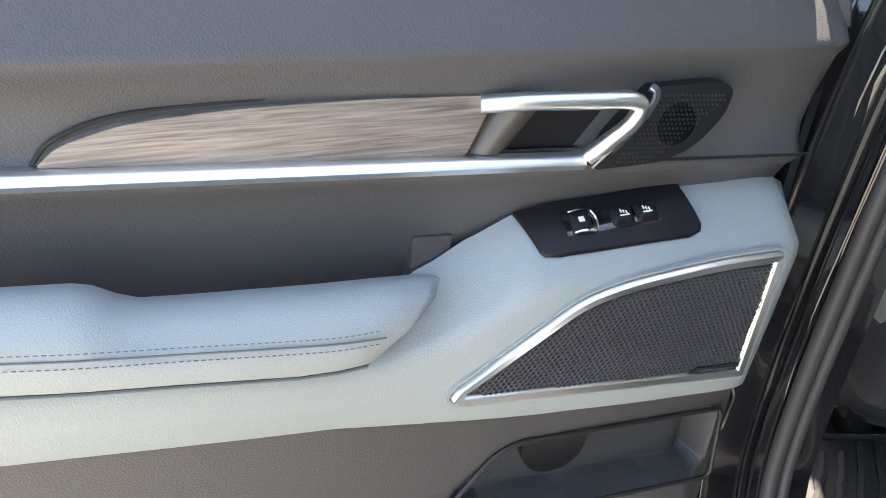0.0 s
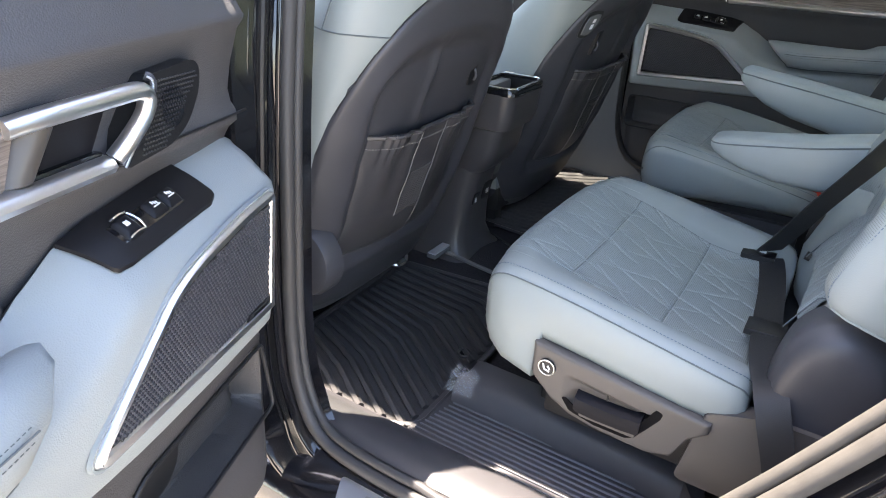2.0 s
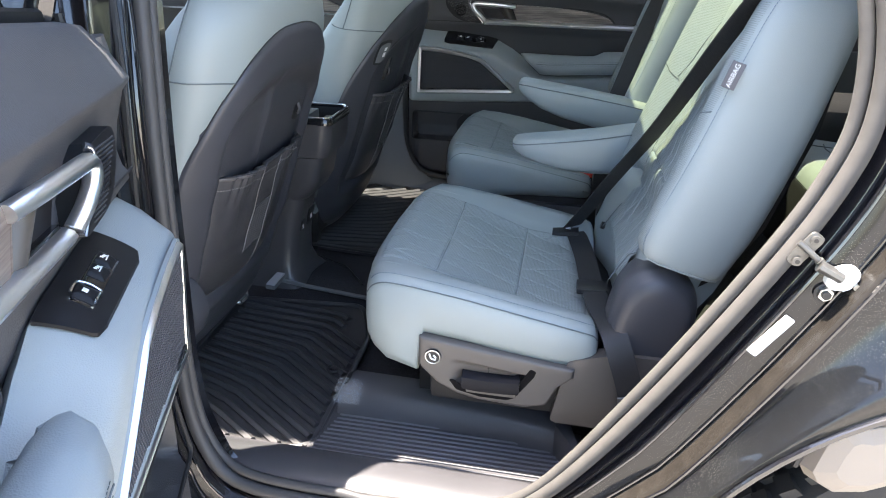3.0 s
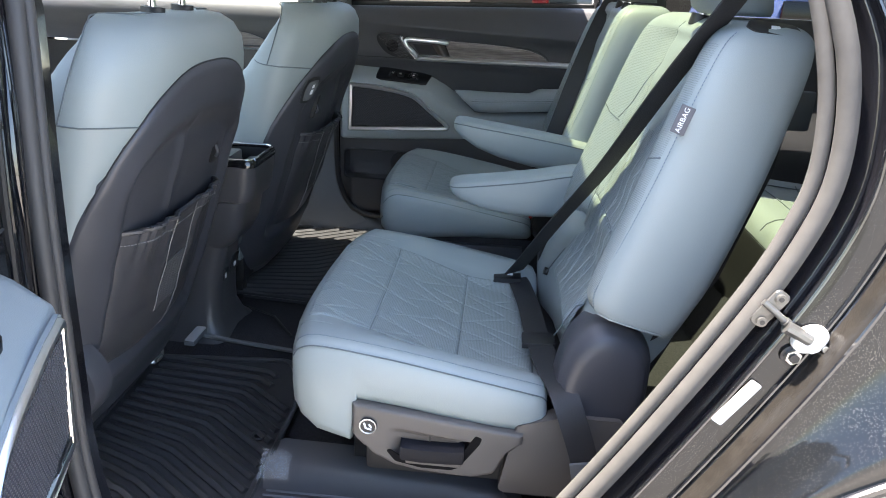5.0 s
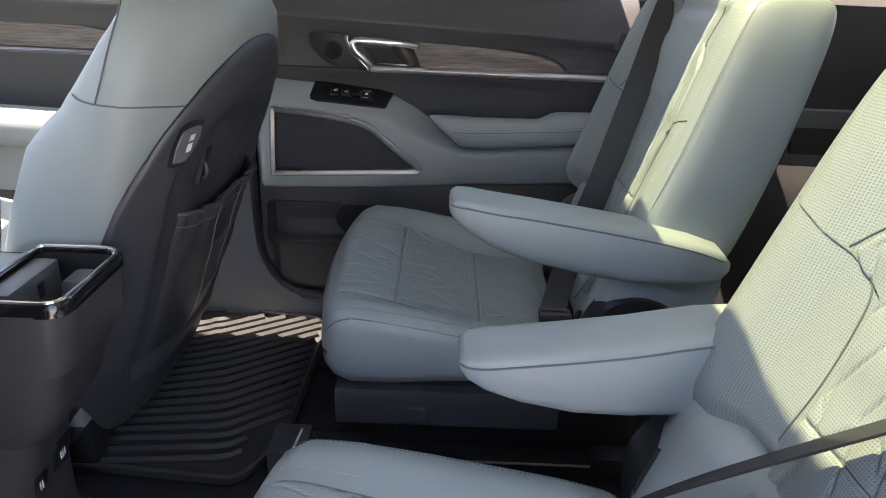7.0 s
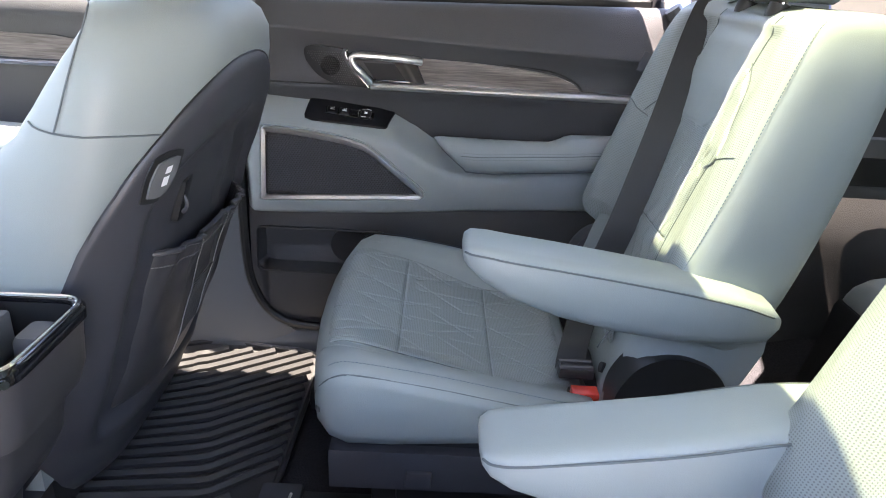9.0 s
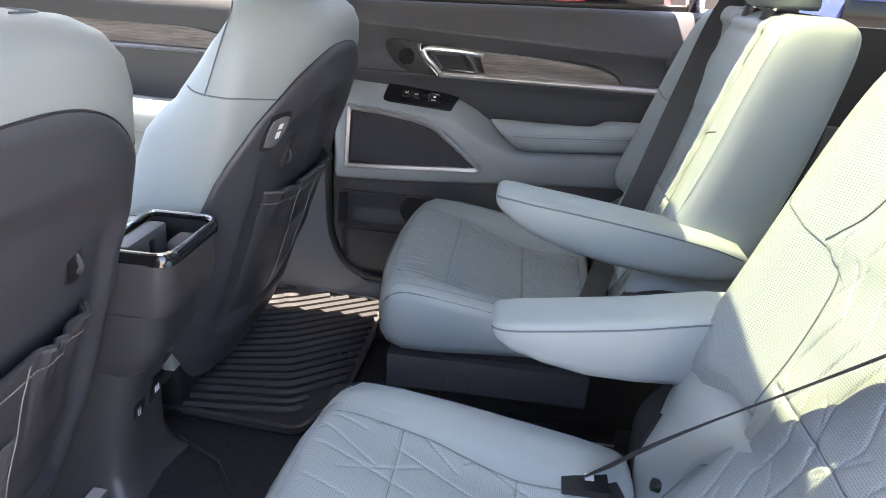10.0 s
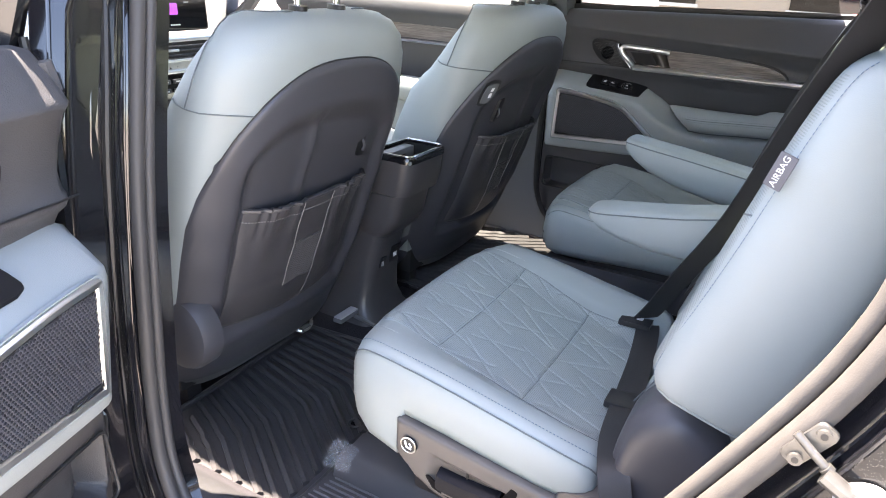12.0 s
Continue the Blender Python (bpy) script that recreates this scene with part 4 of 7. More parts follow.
    for side, sg in ((yi, 1), (yo, -1)):
        line = [(bow(r[0], side + sg * (r[4] + 0.004)), side + sg * (r[4] + 0.006), r[2] - 0.0065) for r in CUSHION[1:-1]]
        part("welt", tube(spline(line, 4), 0.0012, 6, f=f), M_SEAM, cushion, "sewn edge welt")
        line = [(bow(r[0], side + sg * 0.022), side + sg * (r[4] + 0.021), r[2] + 0.0055) for r in CUSHION[1:-1]]
        part("edge_stitching", stitches(spline(line, 5), 0.0034, 0.0022, 0.0006, f), M_THREAD, cushion, smooth=False)
    for side, sg in ((yi, 1), (yo, -1)):
        line = [(bow(r[0], side + sg * 0.066), side + sg * (r[4] + 0.066), (r[1] + r[2]) / 2 + 0.0045 + (r[2] - r[1]) * 0.12) for r in CUSHION[1:-1]]
        part("bolster_stitching", stitches(spline(line, 5), 0.0033, 0.0024, 0.0006, f), M_LIGHTTHREAD, cushion, smooth=False)

    # backrest
    prof = [(0.905, 0.466, 0.560, 0.014), (0.909, 0.456, 0.572, 0.006), (0.920, 0.448, 0.582, 0.001), (0.955, 0.4455, 0.598, 0.0), (1.00, 0.452, 0.617, 0.0), (1.08, 0.478, 0.642, 0.003), (1.16, 0.503, 0.664, 0.008),
            (1.24, 0.528, 0.682, 0.014), (1.30, 0.549, 0.694, 0.02), (1.337, 0.566, 0.698, 0.029), (1.354, 0.583, 0.690, 0.040), (1.362, 0.600, 0.676, 0.058)]
    rings = []
    fine = [(v.x, v.y, v.z, q.x) for v, q in zip(spline([p[:3] for p in prof], 3), spline([(p[3], 0, 0) for p in prof], 3))]
    for z, xf, xr, ins in fine:
        a, b = yi + ins, yo - ins
        rec = 0.048 if z < 0.965 else 0.034 if z < 1.33 else 0.026
        k = min(1, (xr - xf) / 0.12)
        mid = (xf + 0.05 * k + xr - 0.035 * k) / 2
        pts = [(a, xf + 0.05 * k), (a + 0.001, xf + 0.022 * k), (a + 0.010, xf + 0.004), (a + 0.035, xf - 0.004), (a + 0.07, xf + 0.004), (a + 0.10, xf + rec * 0.7), (0.30, xf + rec), (0.42, xf + rec + 0.003), (0.54, xf + rec),
               (b - 0.10, xf + rec * 0.7), (b - 0.07, xf + 0.004), (b - 0.035, xf - 0.004), (b - 0.010, xf + 0.004), (b - 0.001, xf + 0.022 * k), (b, xf + 0.05 * k), (b, mid), (b, xr - 0.035 * k), (b - 0.003, xr - 0.018), (b - 0.011, xr - 0.006), (b - 0.03, xr), (0.42, xr + 0.006), (a + 0.03, xr), (a + 0.011, xr - 0.006), (a + 0.003, xr - 0.018), (a, xr - 0.035 * k), (a, mid)]
        rings.append([(x, y, z + (0.27 * max(0, 0.575 - x) * smooth01((1.0 - z) / 0.09))) for y, x in pts])
    back = part("backrest", loft(rings, f), M_LEATHER, seat, "reclined sage leather backrest", angle=70)
    # the front of the bolsters is punched with fine holes
    back.data.materials.append(M_PERFBACK)
    for face_ in back.data.polygons:
        if face_.normal.x < -0.55 and 0.80 < face_.center.z < 1.34:
            face_.material_index = 1
    part("welt", tube([Vector(p) for p in rings[4][10:20]], 0.0022, 6, f=f), M_LEATHER, back, "sewn leather welt")
    low = []
    for z, back_by, xr, ins in ((0.74, 0.03, 0.5, 0.03), (0.78, 0.012, 0.53, 0.01), (0.82, 0.0, 0.55, 0.0), (0.87, 0.0, 0.58, 0.0), (0.92, 0.0, 0.60, 0.0), (0.954, 0.0015, 0.60, 0.0), (0.964, 0.03, 0.60, 0.004)):
        a, b = 0.143 + ins, 0.632 - ins
        xf = 0.4455 - (0.955 - z) * 0.31 + back_by
        low.append([(x, y, z) for y, x in ((a, xf + 0.045), (a + 0.002, xf + 0.022), (a + 0.010, xf + 0.005), (a + 0.035, xf - 0.003), (a + 0.07, xf + 0.002), (a + 0.10, xf + 0.012), (a + 0.141, xf + 0.024), (0.42, xf + 0.034),
                                           (0.54, xf + 0.032), (b - 0.06, xf + 0.026), (b - 0.03, xf + 0.02), (b - 0.008, xf + 0.028), (b, xf + 0.045), (b, xr), (a, xr))])
    part("lower_back", loft(low, f), M_LEATHER, back, "lower backrest leather", angle=70)

    def face(z):
        return along([(p[0], p[1]) for p in prof], z)[0] if z > 0.955 else 0.4455 - (0.955 - z) * 0.31

    def dish(y, z):
        """How far the middle of the back lies behind its bolsters."""
        ins = along([(p[0], p[3]) for p in prof], z)[0] if z > 0.955 else 0.003
        d = min(y - yi - ins, yo - ins - y)
        rec = 0.034 if z < 1.32 else 0.034 - 0.008 * smooth01((z - 1.32) / 0.03)
        if z < 0.97:
            rec *= smooth01((z - 0.80) / 0.17)
        return along([(0.0, 0.03), (0.01, 0.004), (0.035, -0.004), (0.07, 0.004), (0.10, rec * 0.7), (0.15, rec), (0.28, rec + 0.003)], d)[0]

    tree = BVHTree.FromPolygons([v.co for v in back.data.vertices], [q.vertices for q in back.data.polygons])

    def skin(y, z, lift):
        """The point of the backrest's front at y and z, raised by lift."""
        hit = tree.ray_cast(Vector((0.2, s * y, z)), Vector((1, 0, 0)))[0]
        return ((hit.x if hit else face(z) + dish(y, z)) - lift, y, z)
    # half width of the quilted middle, which narrows below and spreads into the yoke above
    WAIST = [(0.835, 0.136), (0.97, 0.129), (1.04, 0.124), (1.10, 0.127), (1.137, 0.134), (1.155, 0.168), (1.163, 0.176), (1.175, 0.168), (1.20, 0.149), (1.24, 0.133), (1.27, 0.110), (1.29, 0.086)]

    def binsert(u, v):
        z = 0.835 + 0.455 * u
        half = along(WAIST, z)[0]
        y = 0.42 + half * (2 * v - 1)
        edge = min(u * 0.455, (1 - u) * 0.455, v * 2 * half, (1 - v) * 2 * half)
        x = face(z) + dish(y, z) - 0.005 + 0.012 * math.exp(-(edge / 0.006) ** 2) + 0.0020 * waves(y - 0.42, z - 1.0) + 0.003 * math.exp(-((z - 1.022) / 0.0025) ** 2) + 0.020 * math.exp(-(u * 0.455 / 0.018) ** 2)
        return (x, y, z)
    part("quilted_panel", sheet(binsert, 230, 170, 0.0, f, (1, 0, 0)), M_PERFBACK, back, "perforated quilted back panel", angle=75)
    part("cross_seam", tube([Vector(binsert((1.022 - 0.835) / 0.455, 0.02 + 0.96 * k / 20)) for k in range(21)], 0.0008, 6, f=f), M_SEAM, back)
    # smooth upper pad with a rounded lower end
    def pad(u, v):
        z = 1.172 + 0.178 * u
        half = 0.100 * min(1, (1 - (1 - min(1, u / 0.34)) ** 2.4) ** 0.5 + 0.02)
        y = 0.42 + half * (2 * v - 1)
        e = min(v, 1 - v) * 2 * half
        r = min(e, u * 0.178, (1 - u) * 0.15 + 0.004)
        return (face(z) + dish(y, z) + 0.004 - 0.010 * (1 - math.exp(-r / 0.005)), y, z)
    part("upper_pad", sheet(pad, 30, 26, 0.02, f, (1, 0, 0)), M_LEATHER, back, "smooth sage leather shoulder pad", angle=75)
    rim = [pad(1 - k / 20, 0.0) for k in range(20)] + [pad(0.0, k / 6) for k in range(7)] + [pad(k / 20, 1.0) for k in range(1, 21)]
    part("pad_seam", tube([skin(y, z, 0.0004) for x, y, z in rim], 0.0010, 6, f=f), M_SEAM, back)
    for side, sg in ((yi, 1), (yo, -1)):
        line = []
        for p in prof[2:-1]:
            q = smooth01((p[0] - 0.93) / 0.25)
            line.append((p[1] + 0.0025 + 0.0075 * q, side + sg * (p[3] + 0.0125 - 0.0073 * q), p[0] + 0.27 * max(0, 0.565 - p[1]) * smooth01((1.0 - p[0]) / 0.09)))
        part("edge_stitching", stitches(spline(line, 5), 0.0033, 0.0020, 0.0006, f), M_THREAD, back, smooth=False)
        # the long seam of the bolster, then the yoke line rising to the pad
        seam = []
        for z, half in WAIST[:5] + [(1.15, 0.15), (1.16, 0.178), (1.172, 0.21), (1.180, 0.236), (1.184, 0.25)]:
            y = 0.42 - sg * (half + 0.001)
            seam.append(skin(y, z, 0.0002))
        part("panel_seam", tube([skin(q.y, q.z, 0.0002) for q in spline(seam, 5)], 0.0011, 6, f=f), M_SEAM, back)
        yoke = []
        for z, half in WAIST[6:]:
            y = 0.42 - sg * (half + 0.001)
            yoke.append(skin(y, z, 0.0002))
        part("yoke_seam", tube([skin(q.y, q.z, 0.0002) for q in spline(yoke, 5)], 0.0010, 6, f=f), M_SEAM, back)
    part("back_shell", loft([[(x + 0.004, 0.185 + i, z), (x + 0.016, 0.22 + i, z), (x + 0.016, 0.61 - i, z), (x + 0.004, 0.645 - i, z), (x - 0.03, 0.65 - i, z), (x - 0.03, 0.18 + i, z)] for z, x, i in ((0.80, 0.56, 0.03), (0.93, 0.60, 0.01), (1.0, 0.63, 0), (1.16, 0.672, 0), (1.26, 0.686, 0.01), (1.30, 0.684, 0.03))], f), M_BLACK, back, "black carpeted seat back")
    part("button", tube([f(0.428, 0.245, 0.818), f(0.4105, 0.245, 0.823)], 0.0085, 14), M_BLACK, back, "small black plug")
    # airbag tag on the outboard seam
    tag = part("tag", rbox(-0.019, 0.019, -0.0095, 0.0095, -0.0012, 0.0012, 0.0008, f=lambda a, b, c: f(0.531 + 0.28 * a - 0.92 * b - 0.29 * c, 0.686 - 0.30 * b + 0.96 * c, 1.240 + 0.96 * a + 0.27 * b)), M_TAG, back, "black woven tag with white lettering")
    txt = bpy.data.curves.new("tag_text", "FONT")
    txt.body = "AIRBAG"
    txt.size = 0.0098
    txt.align_x = txt.align_y = "CENTER"
    txt.extrude = 0.0002
    ob = new("lettering", txt)
    up = Vector((0.28, 0, 0.96)).normalized()
    w = Vector(f(-0.92, -0.30, 0.27)).normalized()
    a_ax, b_ax = up, w
    n_ax = a_ax.cross(b_ax).normalized()
    if n_ax.x > 0:
        b_ax = -b_ax
        n_ax = -n_ax
    m = Matrix((a_ax, n_ax.cross(a_ax), n_ax)).transposed().to_4x4()
    m.translation = Vector(f(0.531, 0.686, 1.240)) + n_ax * 0.0016
    dg = bpy.context.evaluated_depsgraph_get()
    ob.matrix_world = m
    me = bpy.data.meshes.new_from_object(ob.evaluated_get(dg))
    bm = bmesh.new()
    bm.from_mesh(me)
    bmesh.ops.transform(bm, matrix=m, verts=bm.verts)
    bpy.data.objects.remove(ob)
    part("tag_lettering", bm, M_ICON, tag, "white printed letters", smooth=False)

    # head restraint on two posts
    rest = part("head_restraint", loft([[(0.64 + dx + 0.045 * math.cos(a), 0.42 + w2 * math.copysign(abs(math.sin(a)) ** 0.55, math.sin(a)), z) for a in [2 * math.pi * k / 24 for k in range(24)]]
                                        for z, w2, dx in ((1.368, 0.09, 0.01), (1.376, 0.125, 0.004), (1.415, 0.14, -0.006), (1.505, 0.14, -0.012), (1.555, 0.125, -0.006), (1.575, 0.08, 0.0))], f), M_LEATHER, seat, "sage leather head restraint", angle=70)
    for y in (0.365, 0.475):
        part("post", tube([f(0.615, y, 1.34), f(0.63, y, 1.42)], 0.0065, 10), M_BRIGHT, rest, "chrome post")
        part("post_sleeve", tube([f(0.613, y, 1.345), f(0.617, y, 1.364)], 0.016, 12), M_BLACK, rest)
    # release switch let into the sloping outboard shoulder
    out = Vector((0.06, 0.53, 0.85)).normalized()
    along_x = Vector((1, 0.12, 0.0)).cross(out).cross(out).normalized() * -1
    side_y = out.cross(along_x)
    lay = lambda a, b, c: f(*(Vector((0.638, 0.6385, 1.3535)) + along_x * a + side_y * b + out * c))
    bez = part("release_bezel", prism(rounded([(-0.034, -0.004), (-0.026, -0.014), (0.028, -0.014), (0.034, -0.004), (0.034, 0.006), (0.028, 0.014), (-0.026, 0.014), (-0.034, 0.006)], 0.004), lay, 0.0065, 0.002), M_BLACK, back, "black oval seat release switch")
    part("release_icon", prism([(-0.003, -0.004), (0.008, -0.0045), (0.009, 0.003), (-0.004, 0.004)], lambda a, b, c: lay(a, b, c + 0.0066), 0.0004), M_ICON, bez)

    # recliner cover
    cover = rounded([(0.412, 0.70), (0.408, 0.80), (0.424, 0.876), (0.452, 0.912), (0.49, 0.924), (0.53, 0.905), (0.556, 0.868), (0.560, 0.80), (0.548, 0.70)], [0.01, 0.04, 0.04, 0.03, 0.03, 0.04, 0.03, 0.04, 0.01], 4)
    part("recliner_cover", loft([[(0.484 + (a - 0.484) * k, y, 0.80 + (b - 0.80) * k) for a, b in cover] for y, k in ((0.60, 1.0), (0.636, 1.0), (0.650, 0.985), (0.658, 0.95), (0.661, 0.90), (0.670, 0.86), (0.677, 0.78), (0.680, 0.62), (0.680, 0.3))], f), M_SHELL, seat, "charcoal moulded recliner cover")
    part("inner_recliner_cover", prism(rounded([(0.405, 0.735), (0.40, 0.85), (0.43, 0.90), (0.48, 0.915), (0.54, 0.895), (0.57, 0.84), (0.57, 0.74)], 0.05, 5), lambda a, b, c: (a, 0.185 - c, b), 0.055, 0.018, 3, f=f), M_BLACK, seat, "black inner recliner cover")
    # base, side control panel
    part("base", rbox(0.10, 0.52, 0.17, 0.665, 0.60, 0.735, 0.01, f=f), M_BLACK, seat)
    part("inner_valance", loft([[(x, y, z) for y, z in ((0.15, 0.715), (0.147, 0.70), (0.152, 0.645), (0.17, 0.635), (0.19, 0.715))] for x in (0.0, 0.01, 0.2, 0.38)], f), M_SHELL, seat, "charcoal plastic valance")
    part("valance_clip", rbox(0.115, 0.155, 0.142, 0.16, 0.655, 0.685, 0.004, f=f), M_SHELL, seat)
    hem = [(0.085, 0.700), (0.092, 0.688), (0.105, 0.676), (0.125, 0.658), (0.159, 0.642), (0.20, 0.634), (0.282, 0.630), (0.319, 0.640), (0.340, 0.685), (0.364, 0.705)]
    def scoop(u, v):
        x = 0.085 + 0.279 * u
        lo, hi = along(hem, x)[0], 0.756 - 0.034 * u
        z = lo + (hi - lo) * v
        right = 0.293 - (0.716 - z) * 0.55
        left = 0.140 + 0.5 * max(0, 0.672 - z)
        d = smooth01((x - left) / 0.035) * smooth01((right - x) / 0.004) * smooth01((0.728 - 0.035 * u - z) / 0.014) * smooth01((z - lo - 0.013) / 0.005)
        deep = 0.5 + 0.5 * smooth01((0.70 - z) / 0.03) + 0.5 * smooth01((x - right + 0.02) / 0.01)
        edge = min(u * 0.279, (1 - u) * 0.279, v * (hi - lo), (1 - v) * (hi - lo))
        return (x, 0.6995 - 0.018 * d * deep - 0.004 * math.exp(-edge / 0.0022), z)
    pn = part("side_panel", sheet(scoop, 110, 50, 0.02, f, (0, -1, 0)), M_BROWN, seat, "bronze-grey plastic side control panel", angle=55)
    part("rear_side_cover", prism(rounded([(0.352, 0.735), (0.43, 0.76), (0.52, 0.76), (0.56, 0.60), (0.33, 0.60)], 0.01), lambda a, b, c: (a, 0.66 + c, b), 0.03, 0.004, f=f), M_BROWN, seat)
    part("recline_lever", loft([[(x, y, z + dz) for y, z in ((0.676, 0.664), (0.698, 0.660), (0.7085, 0.662), (0.710, 0.672), (0.706, 0.684), (0.696, 0.690), (0.676, 0.692))] for x, dz in ((0.166, 0.004), (0.170, 0.0), (0.20, -0.002), (0.245, -0.001), (0.268, 0.001), (0.271, 0.003))], f), M_LEVERBLACK, pn, "black recline lever")
    # Flush black plate paints the shade of the gap round the lever.
    gap = rounded([(0.288, 0.716), (0.299, 0.712), (0.296, 0.700), (0.264, 0.650), (0.25, 0.643), (0.20, 0.643), (0.157, 0.652), (0.142, 0.672), (0.150, 0.674), (0.168, 0.662), (0.25, 0.656), (0.274, 0.690)], 0.003, 2)
    part("lever_gap_shade", prism(gap, lambda a, b, c: (a, 0.6985 + c, b), 0.0014, f=f), M_VOID, pn, "flush black plate for the shade round the lever")
    part("lever_underside", rbox(0.175, 0.266, 0.69, 0.7045, 0.652, 0.660, 0.003, f=f), M_BROWN, pn)
    part("lever_slot", rbox(0.2125, 0.2145, 0.686, 0.696, 0.694, 0.716, 0, f=f), M_BLACK, pn)
    kn = part("side_button", tube([f(0.112, 0.6985, 0.719), f(0.112, 0.704, 0.719)], 0.0145, 20), M_BLACK, pn, "round black button with a white seat icon")
    part("button_ring", tube([f(0.112 + 0.0135 * math.cos(a * math.pi / 10), 0.704, 0.719 + 0.0135 * math.sin(a * math.pi / 10)) for a in range(20)], 0.0013, 6, True), M_STEEL, kn)
    for q in (((0.106, 0.726), (0.109, 0.716)), ((0.109, 0.716), (0.118, 0.714)), ((0.114, 0.724), (0.118, 0.718))):
        part("icon", tube([f(q[0][0], 0.705, q[0][1]), f(q[1][0], 0.705, q[1][1])], 0.0016, 6), M_ICON, kn)
    # rails on the floor
    for y in (0.22, 0.56):
        part("seat_rail", rbox(-0.10, 0.62, y - 0.02, y + 0.02, 0.50, 0.545, 0.004, f=f), M_BLACK, seat, "black steel seat rail")
        part("rail_leg", rbox(0.06, 0.46, y - 0.012, y + 0.012, 0.54, 0.61, 0.003, f=f), M_BLACK, seat)
    part("rail_cover", rbox(-0.105, -0.05, 0.535, 0.585, 0.498, 0.545, 0.012, f=f), M_BLACK, seat, "rail end cover")

    # armrest on the inboard side: (x, top, bottom, half width)
    c = 0.138
    rows = []
    for x, zt, zb, hw in arm:
        r = min(hw, (zt - zb) / 2) * 0.75
        ring = []
        for q in range(20):
            a = 2 * math.pi * q / 20
            ca, sa = math.cos(a), math.sin(a)
            sq = 0.36 if sa > 0 else 0.62
            ring.append((x, c + hw * math.copysign(abs(ca) ** 0.42, ca), (zt + zb) / 2 + (zt - zb) / 2 * math.copysign(abs(sa) ** sq, sa)))
        rows.append(ring)
    am = part("armrest", loft(rows, f), M_LEATHER, seat, "folded-down sage leather armrest", angle=75)
    for sg in (-1, 1):
        line = [(x, c + sg * (hw * 0.992), zt - min(0.011, 0.3 * (zt - zb))) for x, zt, zb, hw in arm[1:-1]]
        part("arm_welt", tube(spline(line, 4), 0.0014, 6, f=f), M_SEAM, am)
    return seat


ARM_NEAR = [(0.190, 0.978, 0.971, 0.018), (0.192, 0.981, 0.966, 0.030), (0.20, 0.985, 0.957, 0.038), (0.22, 0.989, 0.944, 0.042), (0.26, 0.995, 0.930, 0.044), (0.32, 1.004, 0.918, 0.045), (0.38, 1.014, 0.916, 0.045),
            (0.46, 1.031, 0.920, 0.045), (0.53, 1.036, 0.930, 0.045), (0.575, 1.032, 0.945, 0.042), (0.59, 1.015, 0.97, 0.03)]
ARM_FAR = [(0.176, 1.063, 1.054, 0.018), (0.178, 1.069, 1.047, 0.030), (0.186, 1.073, 1.038, 0.038), (0.205, 1.072, 1.022, 0.042), (0.24, 1.067, 1.000, 0.044), (0.30, 1.060, 0.978, 0.045), (0.38, 1.049, 0.96, 0.045),
           (0.46, 1.037, 0.95, 0.045), (0.53, 1.024, 0.95, 0.045), (0.575, 1.010, 0.957, 0.042), (0.592, 0.992, 0.972, 0.03)]
rear_seat(-1, "sage leather captain seat with quilted cushion, beside the open door", ARM_NEAR, "second-row seats")
rear_seat(1, "sage leather captain seat with quilted cushion, by the far door", ARM_FAR, "second-row seats")


# ---- front seats ----
# how deep the front backrests are at each height
DEPTH = [(0.5, 0.25), (0.95, 0.29), (1.10, 0.272), (1.14, 0.242), (1.165, 0.214), (1.205, 0.186), (1.25, 0.152), (1.27, 0.132), (1.30, 0.088), (1.318, 0.065), (1.343, 0.04)]
FBACK = [(0.545, -0.475, 0.250), (0.60, -0.448, 0.265), (0.70, -0.402, 0.278), (0.80, -0.362, 0.286), (0.90, -0.330, 0.290), (1.00, -0.297, 0.291), (1.10, -0.264, 0.290), (1.18, -0.243, 0.287), (1.24, -0.232, 0.275), (1.278, -0.229, 0.257), (1.306, -0.237, 0.230), (1.322, -0.252, 0.196), (1.329, -0.272, 0.14)]


